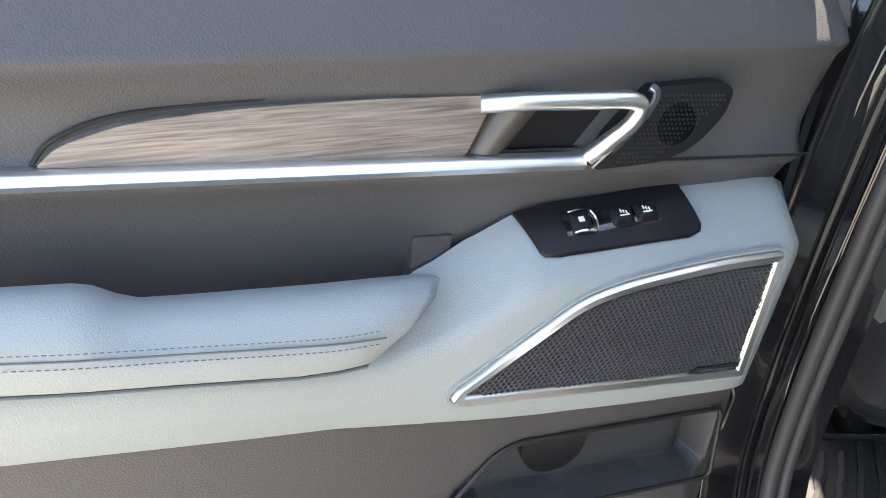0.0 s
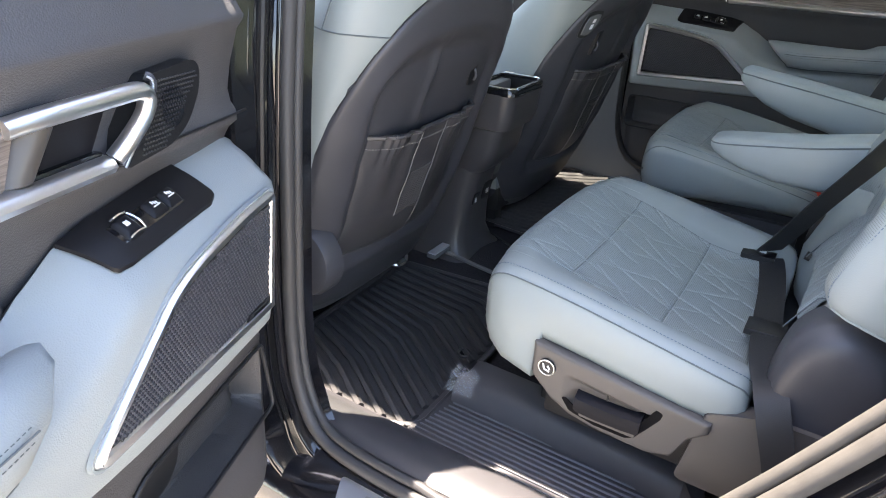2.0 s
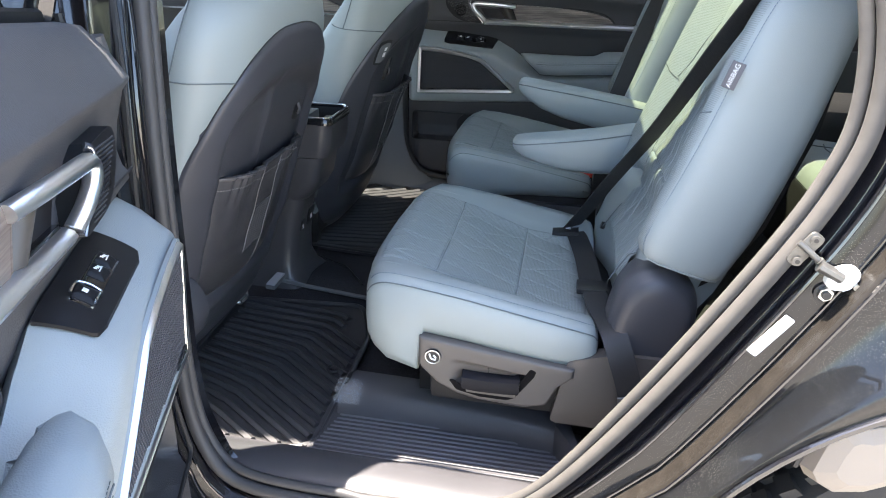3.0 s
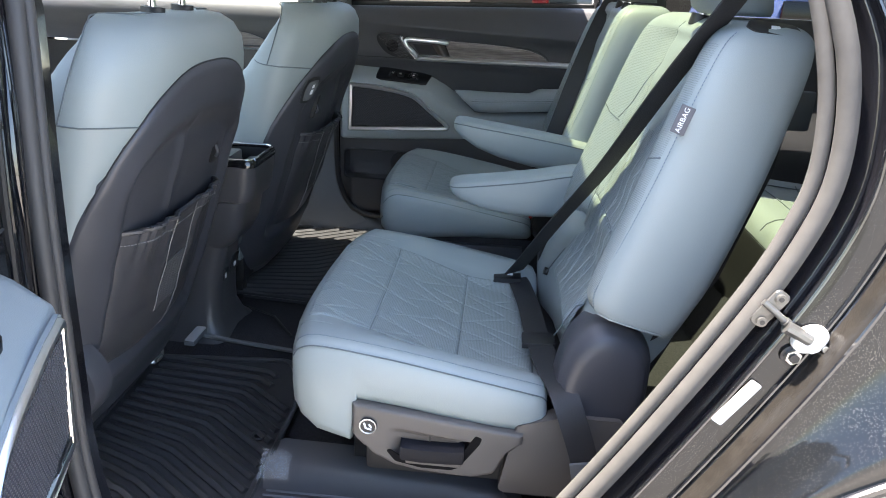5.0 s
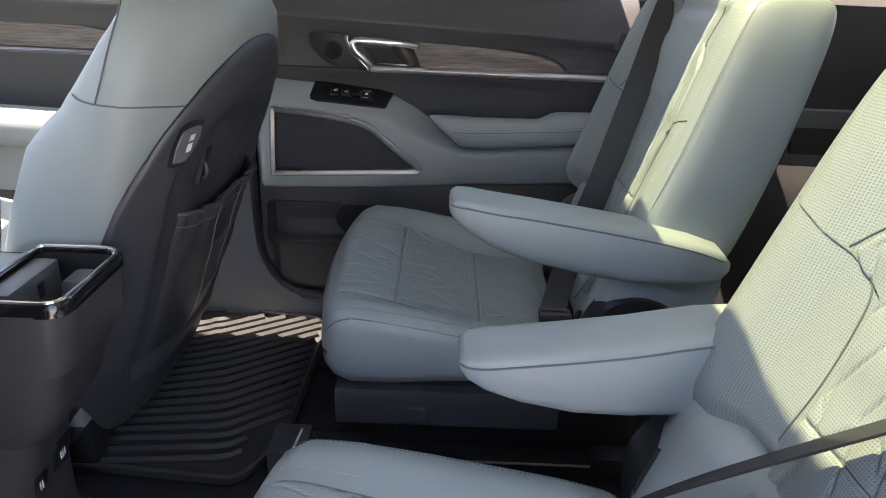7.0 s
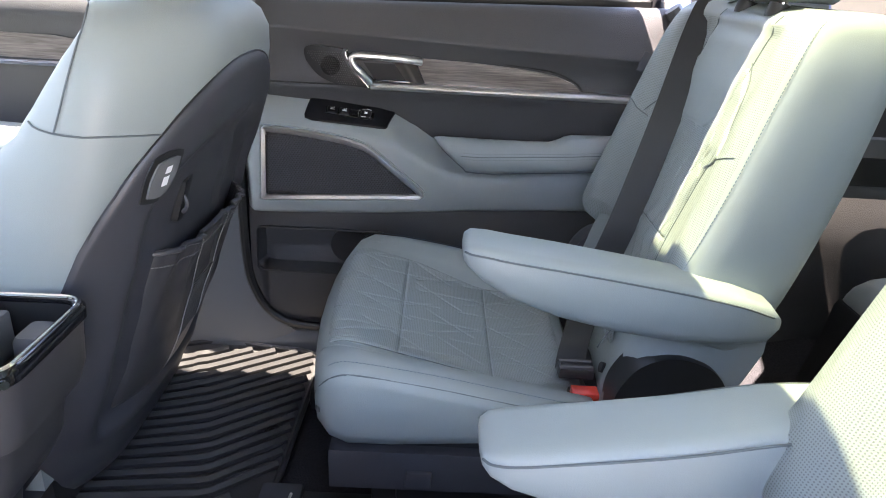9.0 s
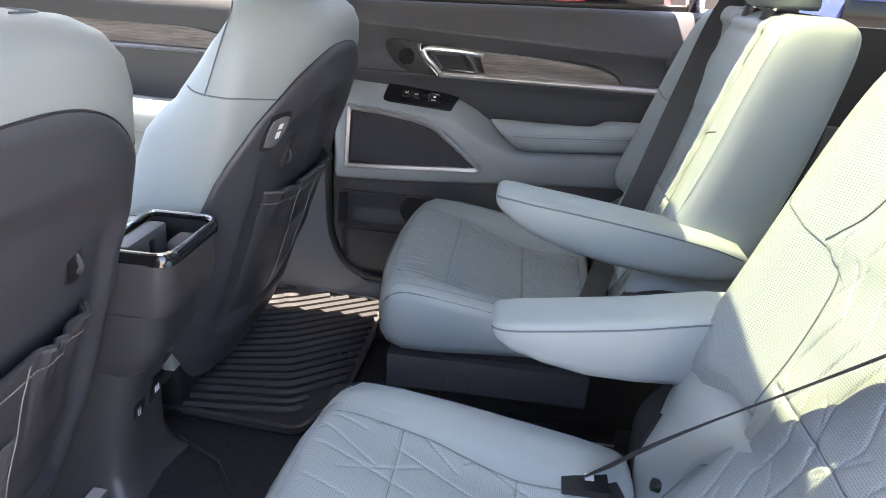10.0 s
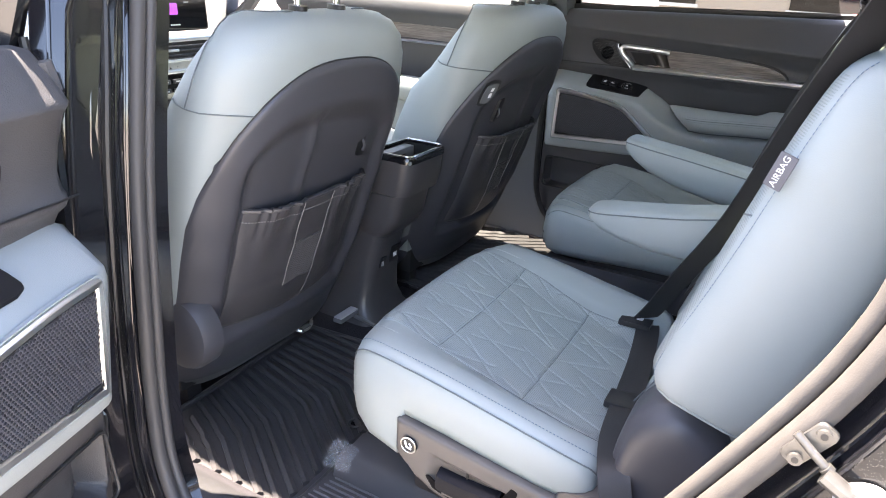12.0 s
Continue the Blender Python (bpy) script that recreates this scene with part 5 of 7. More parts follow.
def front_seat(s, place, back=0.0):
    f = lambda x, y, z: (x + back, s * y, z)
    yc = 0.402
    seat = thing("front_seat", (-0.6, s * yc, 0.5), place, "car seat", "front seats")

    def wrap(t):
        return 0.105 * abs(t) ** 3.4 if t < 0 < s else 0.068 * abs(t) ** 5

    def arch(t):
        return 0.83 + 0.418 * (1 - min(1, abs(t)) ** 2.8) ** (1 / 2.8)

    def row(z):
        return along([(r[0], r[1], r[2]) for r in FBACK], z)
    rings = []
    levels = sorted([r[0] for r in FBACK] + [1.125, 1.145, 1.165, 1.20, 1.22, 1.26, 1.294])
    for z in levels:
        xr, hw = row(z)
        ring = []
        for k in range(25):
            t = -1 + 2 * k / 24
            sunk = 0.034 * smooth01((arch(t) - 0.033 - z) / 0.03) * smooth01((0.93 - abs(t)) / 0.08)
            ring.append((xr - wrap(t) - sunk, yc + hw * t, z))
        th = along(DEPTH, z)[0]
        for k in range(1, 24):
            t = math.sin(math.pi / 2 - math.pi * k / 24)
            ring.append((xr - wrap(math.copysign(1, t)) * abs(t) ** 5 - th * (1 - abs(t) ** 5) ** 0.5, yc + hw * t, z))
        rings.append(ring)
    body = part("backrest", loft(rings, f), M_LEATHER, seat, "sage leather front backrest", angle=150)

    def shell(u, v):
        t = 0.985 * (2 * v - 1)
        z0 = 0.56
        z = z0 + (arch(t) - z0) * u
        xr, hw = row(z)
        e = min((1 - u) * (arch(t) - z0), (1 - abs(t)) * hw)
        out = 0.006 * (1 - math.exp(-e / 0.004))
        # shallow dished middle
        d = smooth01((0.78 - abs(t)) / 0.12) * smooth01((arch(t) - 0.075 - z) / 0.05) * smooth01((z - 0.66) / 0.04)
        fold = 0.007 * math.exp(-((yc + hw * t - 0.452 + 0.06 * (z - 1.07)) / 0.011) ** 2) * smooth01((1.165 - z) / 0.03) * smooth01((z - 0.95) / 0.05)
        return (xr - wrap(t) + out + 0.001 - 0.024 * d + fold, yc + hw * t * 1.004, z)
    sh = part("back_shell", sheet(shell, 70, 70, 0.02, f, (-1, 0, 0)), M_SHELL, seat, "charcoal moulded seat back shell", angle=60)
    edge = []
    for k in range(41):
        t = -0.985 + 1.97 * k / 40
        z = arch(t)
        xr, hw = row(z)
        edge.append((xr - wrap(t) + 0.001, yc + hw * t, z + 0.001))
    part("shell_gap", tube(edge, 0.0015, 6, f=f), M_BLACK, sh)
    # leather seams: across the sides and round the shoulders
    for sg in (-1, 1):
        def side(t, z):
            xr, hw = row(z)
            th = along(DEPTH, z)[0]
            return (xr - wrap(sg) * t ** 5 - th * (1 - t ** 5) ** 0.5 * 1.004 + 0.0006, yc + sg * (hw * t + 0.0016), z)
        def rear(t, z):
            xr, hw = row(z)
            return (xr - wrap(sg * t) + 0.0006, yc + sg * hw * t, z)
        pts = [rear(0.72 + 0.28 * k / 10, 1.168 + 0.010 * (k / 10)) for k in range(11)] + [side(t, 1.179 + 0.02 * (1 - t) / 0.1) for t in (0.997, 0.9914, 0.98, 0.966, 0.945)]
        part("side_seam", tube(pts, 0.0013, 6, f=f), M_SEAM, body)
        pts = [side(t, z) for t, z in ((0.993, 1.182), (0.993, 1.205), (0.992, 1.235), (0.991, 1.262), (0.989, 1.282), (0.986, 1.298))]
        for z, t in ((1.309, 0.980), (1.320, 0.977), (1.3275, 0.97)):
            pts.append(side(t, z))
        pts += [(-0.285, yc + sg * 0.12, 1.3302), (-0.288, yc + sg * 0.085, 1.3302)]
        part("shoulder_seam", tube(spline(pts, 5), 0.0013, 6, f=f), M_SEAM, body)
    # map pocket: slack panel, gathered hem, mesh window
    def pocket(u, v):
        y = 0.235 + 0.362 * v
        z = 0.70 + 0.285 * u
        t = (y - yc) / 0.288
        xr, hw = row(z)
        e = min(u * 0.285, v * 0.36, (1 - v) * 0.36)
        gather = 0.0
        for a0, a1, fr in ((0.60, 1.0, 92), (0.0, 0.30, 80)):
            if a0 < v < a1:
                w = math.sin(math.pi * (v - a0) / (a1 - a0)) ** 0.5
                gather += w * 0.0042 * math.sin((v - a0) * fr + 2.2 * math.sin((v - a0) * 23)) * smooth01((u - 0.72) / 0.26)
                gather += w * 0.0035 * math.sin((v - a0) * fr * 0.31 + 0.8) * smooth01((u - 0.35) / 0.4)
                gather += w * 0.012 * u * u
        return (xr - wrap(t) - 0.024 + 0.016 * math.sin(math.pi * v) ** 0.7 + 0.009 * (1 - math.exp(-e / 0.006)) + gather, y, z - 0.01 * math.sin(math.pi * v))
    pk = part("map_pocket", sheet(pocket, 60, 130, 0.004, f, (-1, 0, 0)), M_POCKET, seat, "charcoal leatherette map pocket with gathered hem", angle=70)
    for v in (0.345, 0.62):
        pts = [Vector(pocket(u, v + (0.03 * (1 - u) if v < 0.5 else -0.0 * u))) + Vector((0.003, 0, 0)) for u in [0.26 * (v > 0.5) + 0.0 + (1 - 0.26 * (v > 0.5)) * k / 10 for k in range(11)]]
        part("pocket_seam", stitches(pts, 0.004, 0.002, 0.0009, f), M_GTHREAD, pk, smooth=False)
    pts = [Vector(pocket(0.90, k / 40)) + Vector((0.003, 0, 0)) for k in range(41)]
    part("hem_stitching", stitches(pts, 0.004, 0.002, 0.0008, f), M_GTHREAD, pk, smooth=False)
    pts = [Vector(pocket(0.985, k / 60)) + Vector((0.001, 0, 0)) for k in range(61)]
    part("hem_roll", tube(pts, 0.0045, 6, f=f), M_POCKET, pk)
    pts = [Vector(pocket(0.015 + 0.97 * k / 12, 0.005)) for k in range(13)]
    rim = [Vector(pocket(max(0.03, 1 - k / 12), 0.0)) for k in range(13)] + [Vector(pocket(0.0, k / 20)) for k in range(21)] + [Vector(pocket(k / 12, 1.0)) for k in range(13)]
    part("pocket_piping", tube(rim, 0.003, 6, f=f), M_DARK, pk)
    net = []
    for k in range(22):
        u0 = 0.26 + k * 0.0185
        u1 = 0.26 + k * 0.0185 + 0.06 - 0.0
        if u0 > 0.60:
            break
        a = [Vector(pocket(min(0.62, u0 + (0.06 * q)), 0.37 + (0.245) * q)) + Vector((0.0022, 0, 0)) for q in [i / 8 for i in range(9)]]
        net.append(tube(a, 0.0008, 4, f=f))
        a = [Vector(pocket(min(0.62, u0 + (0.06 * (1 - q))), 0.37 + (0.245) * q)) + Vector((0.0022, 0, 0)) for q in [i / 8 for i in range(9)]]
        net.append(tube(a, 0.0008, 4, f=f))
    part("pocket_mesh", joined(net), M_MESH, pk, "grey elastic mesh window", smooth=False, kind="stuff")
    pts = [Vector(pocket(0.63, 0.37 + 0.245 * k / 8)) + Vector((0.003, 0, 0)) for k in range(9)]
    part("mesh_hem", tube(pts, 0.0016, 6, f=f), M_MESH, pk)
    # coat hook and slot near the inboard shoulder, side switch
    xr, hw = row(1.05)
    hk = part("hook_bezel", prism(rounded([(-0.016, -0.032), (0.012, -0.03), (0.02, 0.034), (-0.008, 0.03)], 0.006), lambda a, b, c: (xr - wrap(0.46) - 0.024 + c + b * 0.27, 0.27 + a, 1.055 + b), 0.010, 0.002, f=f), M_BLACK, sh, "black coat hook bezel")
    part("hook", tube(spline([(xr - 0.026, 0.268, 1.072), (xr - 0.014, 0.267, 1.058), (xr - 0.012, 0.266, 1.045), (xr - 0.018, 0.264, 1.036)], 5), 0.0034, 8, f=f), M_SHELL, hk, "charcoal coat hook")
    if s > 0:
        def on_shell(y, z, lift):
            t = (y - yc) / row(z)[1]
            return shell((z - 0.56) / (arch(t) - 0.56), (t / 0.985 + 1) / 2)[0] + lift, y, z
        def soft(u, v):
            a, b = 2 * u - 1, 2 * v - 1
            return 0.5 + 0.5 * a * math.sqrt(1 - 0.26 * b * b), 0.5 + 0.5 * b * math.sqrt(1 - 0.26 * a * a)
        # Black plate paints the shade of a recess that has the shell's colour.
        def recess(u, v):
            u, v = soft(u, v)
            return on_shell(0.160 + 0.044 * u + 0.012 * v, 1.076 + 0.068 * v + 0.006 * u, 0.0025)
        bz = part("switch_recess_shade", sheet(recess, 12, 12, 0.004, f, (-1, 0, 0)), M_BLACK, sh, "black plate for the shaded switch recess in the seat side")
        def plate(u, v):
            u, v = soft(u, v)
            return on_shell(0.166 + 0.032 * u + 0.011 * v, 1.083 + 0.052 * v + 0.006 * u, 0.0050)
        sp = part("side_switch", sheet(plate, 10, 10, 0.004, f, (-1, 0, 0)), M_GREY, bz, "grey seat switch with icon")
        for v0, v1 in ((0.28, 0.52), (0.60, 0.78)):
            part("switch_icon", sheet(lambda u, v: (plate(0.42 + 0.25 * u, v0 + (v1 - v0) * v)[0] + 0.0008, *plate(0.42 + 0.25 * u, v0 + (v1 - v0) * v)[1:]), 2, 2, 0.0, f), M_ICON, sp)
    # lower skirt, recliner, cushion, posts
    part("lower_skirt", loft([[(x - wrap(t) + dx, yc + 0.25 * t * k, z) for t in [-1 + 2 * q / 16 for q in range(17)]] + [(x - 0.16, yc + 0.25 * t * k, z) for t in (1, 0.5, 0, -0.5, -1)] for z, x, dx, k in ((0.53, -0.49, 0, 0.95), (0.55, -0.472, 0, 1.0), (0.60, -0.447, 0.003, 1.0), (0.615, -0.442, 0.0, 1.0))], f), M_GREY, seat, "grey plastic lower skirt")
    if s < 0:
        part("recliner_cover", loft([[(-0.432 + r * math.cos(a), y, 0.728 + 1.04 * r * math.sin(a)) for a in [2 * math.pi * k / 32 for k in range(32)]] for y, r in ((0.64, 0.076), (0.672, 0.076), (0.684, 0.070), (0.689, 0.058), (0.691, 0.03))], f), M_SHELL, seat, "round bronze-grey recliner cover")
    rings = []
    for x, hw2, zt in ((-1.08, 0.22, 0.80), (-1.06, 0.25, 0.84), (-0.95, 0.265, 0.85), (-0.7, 0.265, 0.80), (-0.5, 0.26, 0.77)):
        rings.append([(x, yc - hw2, 0.62), (x, yc - hw2, zt - 0.02), (x, yc - hw2 + 0.03, zt + 0.01), (x, yc - hw2 + 0.08, zt), (x, yc, zt - 0.01), (x, yc + hw2 - 0.08, zt), (x, yc + hw2 - 0.03, zt + 0.01), (x, yc + hw2, zt - 0.02), (x, yc + hw2, 0.62)])
    part("seat_cushion", loft(rings, f), M_LEATHER, seat, "sage leather front cushion", angle=70)
    part("base", rbox(-1.05, -0.50, yc - 0.24, yc + 0.24, 0.54, 0.64, 0.01, f=f), M_BLACK, seat)
    for y in (yc - 0.19, yc + 0.19):
        part("floor_rail", rbox(-1.0, -0.52, y - 0.02, y + 0.02, 0.47, 0.545, 0.004, f=f), M_BLACK, seat)
    rest = part("head_restraint", loft([[(-0.30 + dx + 0.05 * math.cos(a), yc + w2 * math.copysign(abs(math.sin(a)) ** 0.55, math.sin(a)), z) for a in [2 * math.pi * k / 24 for k in range(24)]]
                                        for z, w2, dx in ((1.47, 0.09, 0.0), (1.485, 0.13, 0.0), (1.52, 0.145, 0.0), (1.60, 0.14, 0.01), (1.64, 0.12, 0.015), (1.655, 0.08, 0.01))], f), M_LEATHER, seat, "sage leather head restraint", angle=70)
    for y in (yc - 0.055, yc + 0.055):
        part("post", tube([f(-0.302, y, 1.31), f(-0.298, y, 1.50)], 0.0065, 10), M_BRIGHT, rest, "chrome post")
        part("post_sleeve", tube([f(-0.302, y, 1.318), f(-0.301, y, 1.338)], 0.018, 14, flat=(0.015, 0.024)), M_BLACK, rest, "black post sleeve")
    return seat


front_seat(-1, "sage leather front seat with charcoal shell, beside the near pillar")
front_seat(1, "sage leather front seat with charcoal shell, beside the far pillar", 0.072)


# ---- third row ----
def third_row():
    for s, word in ((-1, "near"), (1, "far")):
        f = lambda x, y, z: (x, s * y, z)
        b = thing("third_row_seat", (1.3, s * 0.35, 0.64), f"sage leather third-row seat on the {word} side, partly sunlit", "car seat", "third-row seats")
        rings = []
        tops = [(0.985, 0.795), (0.986, 0.810), (0.992, 0.830), (1.004, 0.849), (1.024, 0.861), (1.05, 0.866), (1.12, 0.861), (1.2, 0.853), (1.32, 0.843), (1.42, 0.832), (1.45, 0.81)]
        across = [(0.03, -0.03), (0.034, -0.014), (0.046, -0.003), (0.07, 0.003), (0.105, 0.0), (0.13, -0.008), (0.3, -0.004), (0.47, -0.008), (0.495, 0.0), (0.54, 0.003), (0.568, -0.004), (0.582, -0.016), (0.588, -0.035)]
        for x, zt in tops:
            rings.append([(x, 0.03, 0.775)] + [(x, y, zt + dz) for y, dz in across] + [(x, 0.59, 0.775)])
        cu = part("seat_cushion", loft(rings, f), M_LEATHER, b, "sage leather third-row cushion", angle=70)
        for y in (0.12, 0.48):
            part("seam", tube([(x, y, zt - 0.0035) for x, zt in tops[2:]], 0.0016, 6, f=f), M_SEAM, cu)
        for q in (1.10, 1.22):
            part("seam", tube([(q, y, along(tops, q)[0] + dz + 0.0012) for y, dz in across[4:9]], 0.0016, 6, f=f), M_SEAM, cu)
        part("welt", tube([(along([(p[1], p[0]) for p in tops[:3]], 0.80)[0] - 0.001, y, 0.80) for y in (0.035, 0.2, 0.4, 0.585)], 0.002, 6, f=f), M_SEAM, cu)
        part("skirt", loft([[(x, 0.04, z), (x, 0.585, z), (1.05, 0.585, z), (1.05, 0.04, z)] for x, z in ((0.925, 0.52), (0.94, 0.60), (0.968, 0.72), (0.976, 0.79), (0.984, 0.803))], f), M_BLACK, b, "black plastic seat skirt")
        part("outer_hinge_cover", rbox(1.06, 1.46, 0.575, 0.60, 0.64, 0.80, 0.012, f=f), M_BLACK, b, "black plastic side cover")
        rings = []
        for z, x in ((0.82, 1.40), (0.86, 1.385), (1.1, 1.44), (1.28, 1.485), (1.32, 1.50), (1.34, 1.53)):
            rings.append([(x + 0.06, 0.03, z), (x + 0.015, 0.04, z), (x, 0.10, z), (x + 0.02, 0.3, z), (x, 0.5, z), (x + 0.015, 0.57, z), (x + 0.06, 0.585, z), (x + 0.12, 0.57, z), (x + 0.12, 0.04, z)])
        part("backrest", loft(rings, f), M_LEATHER, b, angle=70)
        part("base", rbox(1.02, 1.44, 0.06, 0.56, 0.63, 0.68, 0.01, f=f), M_BLACK, b)
        r = part("head_restraint", rbox(1.49, 1.57, 0.19, 0.43, 1.40, 1.52, 0.03, f=f), M_LEATHER, b)
        for y in (0.26, 0.36):
            part("post", tube([f(1.53, y, 1.33), f(1.535, y, 1.42)], 0.006, 8), M_BRIGHT, r)


third_row()


# ---- rear doors: built in (u rearwards, v inboard, w up) ----
def trim_row(u):
    """Light trim at u: height of its lower edge, front top edge, back top edge, and how far its face stands inboard."""
    t = [(-0.289, 0.848, 1.035, 1.100, 0.004), (-0.283, 0.848, 1.060, 1.106, 0.014), (-0.255, 0.850, 1.064, 1.110, 0.018), (-0.13, 0.855, 1.054, 1.101, 0.020), (0.0, 0.861, 1.046, 1.088, 0.020),
         (0.04, 0.864, 1.038, 1.080, 0.020), (0.08, 0.866, 1.012, 1.060, 0.018), (0.13, 0.868, 0.985, 1.03, 0.014), (0.17, 0.871, 0.970, 1.005, 0.012), (0.23, 0.876, 0.965, 0.995, 0.010), (0.6, 0.893, 0.99, 1.01, 0.008), (0.66, 0.897, 0.99, 1.01, 0.0)]
    return along(t, u)


def rear_door(f, near, label):
    door = thing("door_near" if near else "door_far", f(0.15, -0.1, 0.55), label, "car door", kind="structure")
    U0, U1 = -0.30, 0.66

    def belt(u):
        return (1.312 if near else 1.297) + 0.03 * (u + 0.2)
    # upper charcoal panel: section from the belt down to behind the trim
    us = [-0.30, -0.292, -0.27, -0.2, -0.1, 0.0, 0.1, 0.2, 0.3, 0.4, 0.5, 0.58, 0.63, 0.655, 0.66]
    rings = []
    for u in us:
        b = belt(u)
        pinch = 0.03 * math.exp(-((u - U0) / 0.012)) + 0.03 * math.exp(-((U1 - u) / 0.012))
        cz = 1.258 - 0.036 * (u + 0.3)
        sec = [(-0.125, b - 0.01), (-0.105, b + 0.004), (-0.07, b + 0.012), (-0.045, b + 0.008), (-0.034, b - 0.004), (-0.018, (b + cz) / 2 + 0.004), (-0.004, cz + 0.008), (0.0, cz + 0.002), (-0.0015, cz - 0.003), (-0.010, cz - 0.014), (-0.022, 1.204),
               (-0.028, 1.17), (-0.024, 1.150), (-0.018, 1.142), (-0.018, 1.132), (-0.030, 1.122), (-0.042, 1.10), (-0.050, 1.06), (-0.075, 1.0), (-0.085, 0.93), (-0.125, 0.93)]
        rings.append([(u, v - pinch if v > -0.1 else v, w) for v, w in sec])
    upper = part("upper_panel", loft(rings, f), M_DARK, door, "charcoal soft-touch upper door panel", angle=60)
    part("panel_crease", tube([(-0.298, -0.022, 1.140), (-0.2, -0.0175, 1.141), (-0.06, -0.0175, 1.141)], 0.0018, 6, f=f), M_BLACK, upper)

    # light lower trim with ledge
    rings = []
    n = 60
    for k in range(n + 1):
        u = -0.289 + 0.949 * k / n
        lo, wf, wk, v = trim_row(u)
        pinch = 0.02 * math.exp(-((u + 0.289) / 0.01))
        dep = -0.042
        rings.append([(u, v - 0.028 - pinch, lo), (u, v - 0.010 - pinch, lo), (u, v - 0.002 - pinch, lo + 0.008), (u, v - pinch, lo + 0.03), (u, v + 0.006 - pinch, (lo + wf) / 2), (u, v + 0.012 - pinch, wf - 0.02), (u, v + 0.009 - pinch, wf - 0.006), (u, v + 0.002 - pinch, wf + 0.001),
                      (u, (v + dep) / 2, (wf + wk) / 2 + 0.004), (u, dep, wk), (u, dep - 0.01, wk - 0.01), (u, dep - 0.01, lo)])
    part("lower_trim", loft(rings, f), M_TRIM, door, "sage soft-touch trim with a raised ledge", angle=60)

    # armrest pad with twin stitching: (u, top, bottom, how far inboard)
    pad_rows = [(0.118, 1.036, 1.016, 0.020), (0.120, 1.042, 1.000, 0.034), (0.127, 1.046, 0.986, 0.045), (0.142, 1.048, 0.980, 0.052), (0.19, 1.048, 0.979, 0.055), (0.24, 1.047, 0.979, 0.056), (0.35, 1.048, 0.986, 0.056),
                (0.385, 1.049, 0.988, 0.056), (0.402, 1.055, 0.989, 0.056), (0.418, 1.064, 0.990, 0.056), (0.432, 1.067, 0.991, 0.056), (0.47, 1.068, 0.994, 0.055), (0.6, 1.072, 1.002, 0.048), (0.66, 1.070, 1.006, 0.034)]
    rings = []
    for u, zt, zb, vv in pad_rows:
        ring = [(-0.03, zb + 0.004), (vv - 0.03, zb - 0.002), (vv - 0.012, zb), (vv - 0.003, zb + 0.008), (vv, (zt * 0.5 + zb * 0.5)), (vv - 0.004, zt - 0.024), (vv - 0.014, zt - 0.008), (vv - 0.032, zt), (0.0, zt - 0.003), (-0.012, zt - 0.012), (-0.02, zt - 0.03)]
        rings.append([(u + 0.075 * math.exp(-(u - 0.122) / 0.10) * max(0, min(1, (1.05 - w) / 0.065)), v, w) for v, w in ring])
    arm = part("armrest_pad", loft(rings, f), M_TRIM, door, "padded sage leather armrest with twin stitching", angle=70)
    # Dark bead stands in for the shadow line below the pad.
    under = [rings[k][3] for k in range(2)] + [rings[k][2] for k in range(2, len(rings))]
    part("pad_shadow_line", tube([Vector(p) + Vector((0, 0.0005, -0.0015)) for p in under], 0.0017, 6, f=f), M_SEAM, arm, "dark bead painted in for the shadow under the armrest pad")
    for dz in (0.0, 0.013):
        line = [(u, vv + 0.0006, zb + 0.031 + dz) for u, zt, zb, vv in pad_rows[4:]]
        line[0] = (0.196, line[0][1] - 0.0004, line[0][2] + 0.001)
        part("stitch_line", stitches(spline(line, 4), 0.0031, 0.0023, 0.00045, f), M_SEAM, arm, smooth=False)
    line = [(u, vv + 0.0002, zb + 0.0375) for u, zt, zb, vv in pad_rows[4:]]
    part("pad_seam", tube(spline(line, 4), 0.0009, 6, f=f), M_SEAM, arm)
    if near:
        part("pull_cup_wall", rbox(0.100, 0.142, -0.078, -0.046, 1.000, 1.060, 0.004, f=f), M_LOW, door, "dark end wall of the pull cup")
    # loudspeaker grille and chrome frame
    out = [(-0.250, 0.884), (-0.241, 1.055), (-0.16, 1.051), (-0.06, 1.037), (-0.008, 1.022), (0.108, 0.926), (0.116, 0.912), (0.106, 0.903)]
    frame_line = rounded(out, [0.006, 0.01, 0.04, 0.04, 0.05, 0.012, 0.008, 0.01], 4)

    def face(a, b):
        return 0.0225 + 0.012 * smooth01((b - 0.88) / 0.16)
    def rim(d, up):
        return [(a, face(a, b) + up, b) for a, b in inset(frame_line, d)]
    groove = loft([rim(-0.0045, -0.004), rim(-0.004, 0.0012), rim(-0.001, 0.0004), rim(0.0, -0.003)], f, True, False)
    spk = part("speaker_frame", loft([rim(0.0, -0.004), rim(0.0005, 0.003), rim(0.003, 0.0062), rim(0.0105, 0.0052), rim(0.0140, 0.001), rim(0.0145, -0.004)], f, True, False), M_CHROME, door, "satin chrome loudspeaker surround")
    part("frame_groove", groove, M_TRIM, door, "raised sage rim round the loudspeaker")
    part("inner_frame", tube(rim(0.0147, 0.001), 0.0014, 6, True, f=f), M_BLACK, spk)
    inner = inset(frame_line, 0.0143)
    part("speaker_plate", prism(inner, lambda a, b, c: (a, face(a, b) - 0.001 + c, b), 0.0025, f=f), M_BLACK, door, "black loudspeaker plate")

    def inside(a, b):
        hit = False
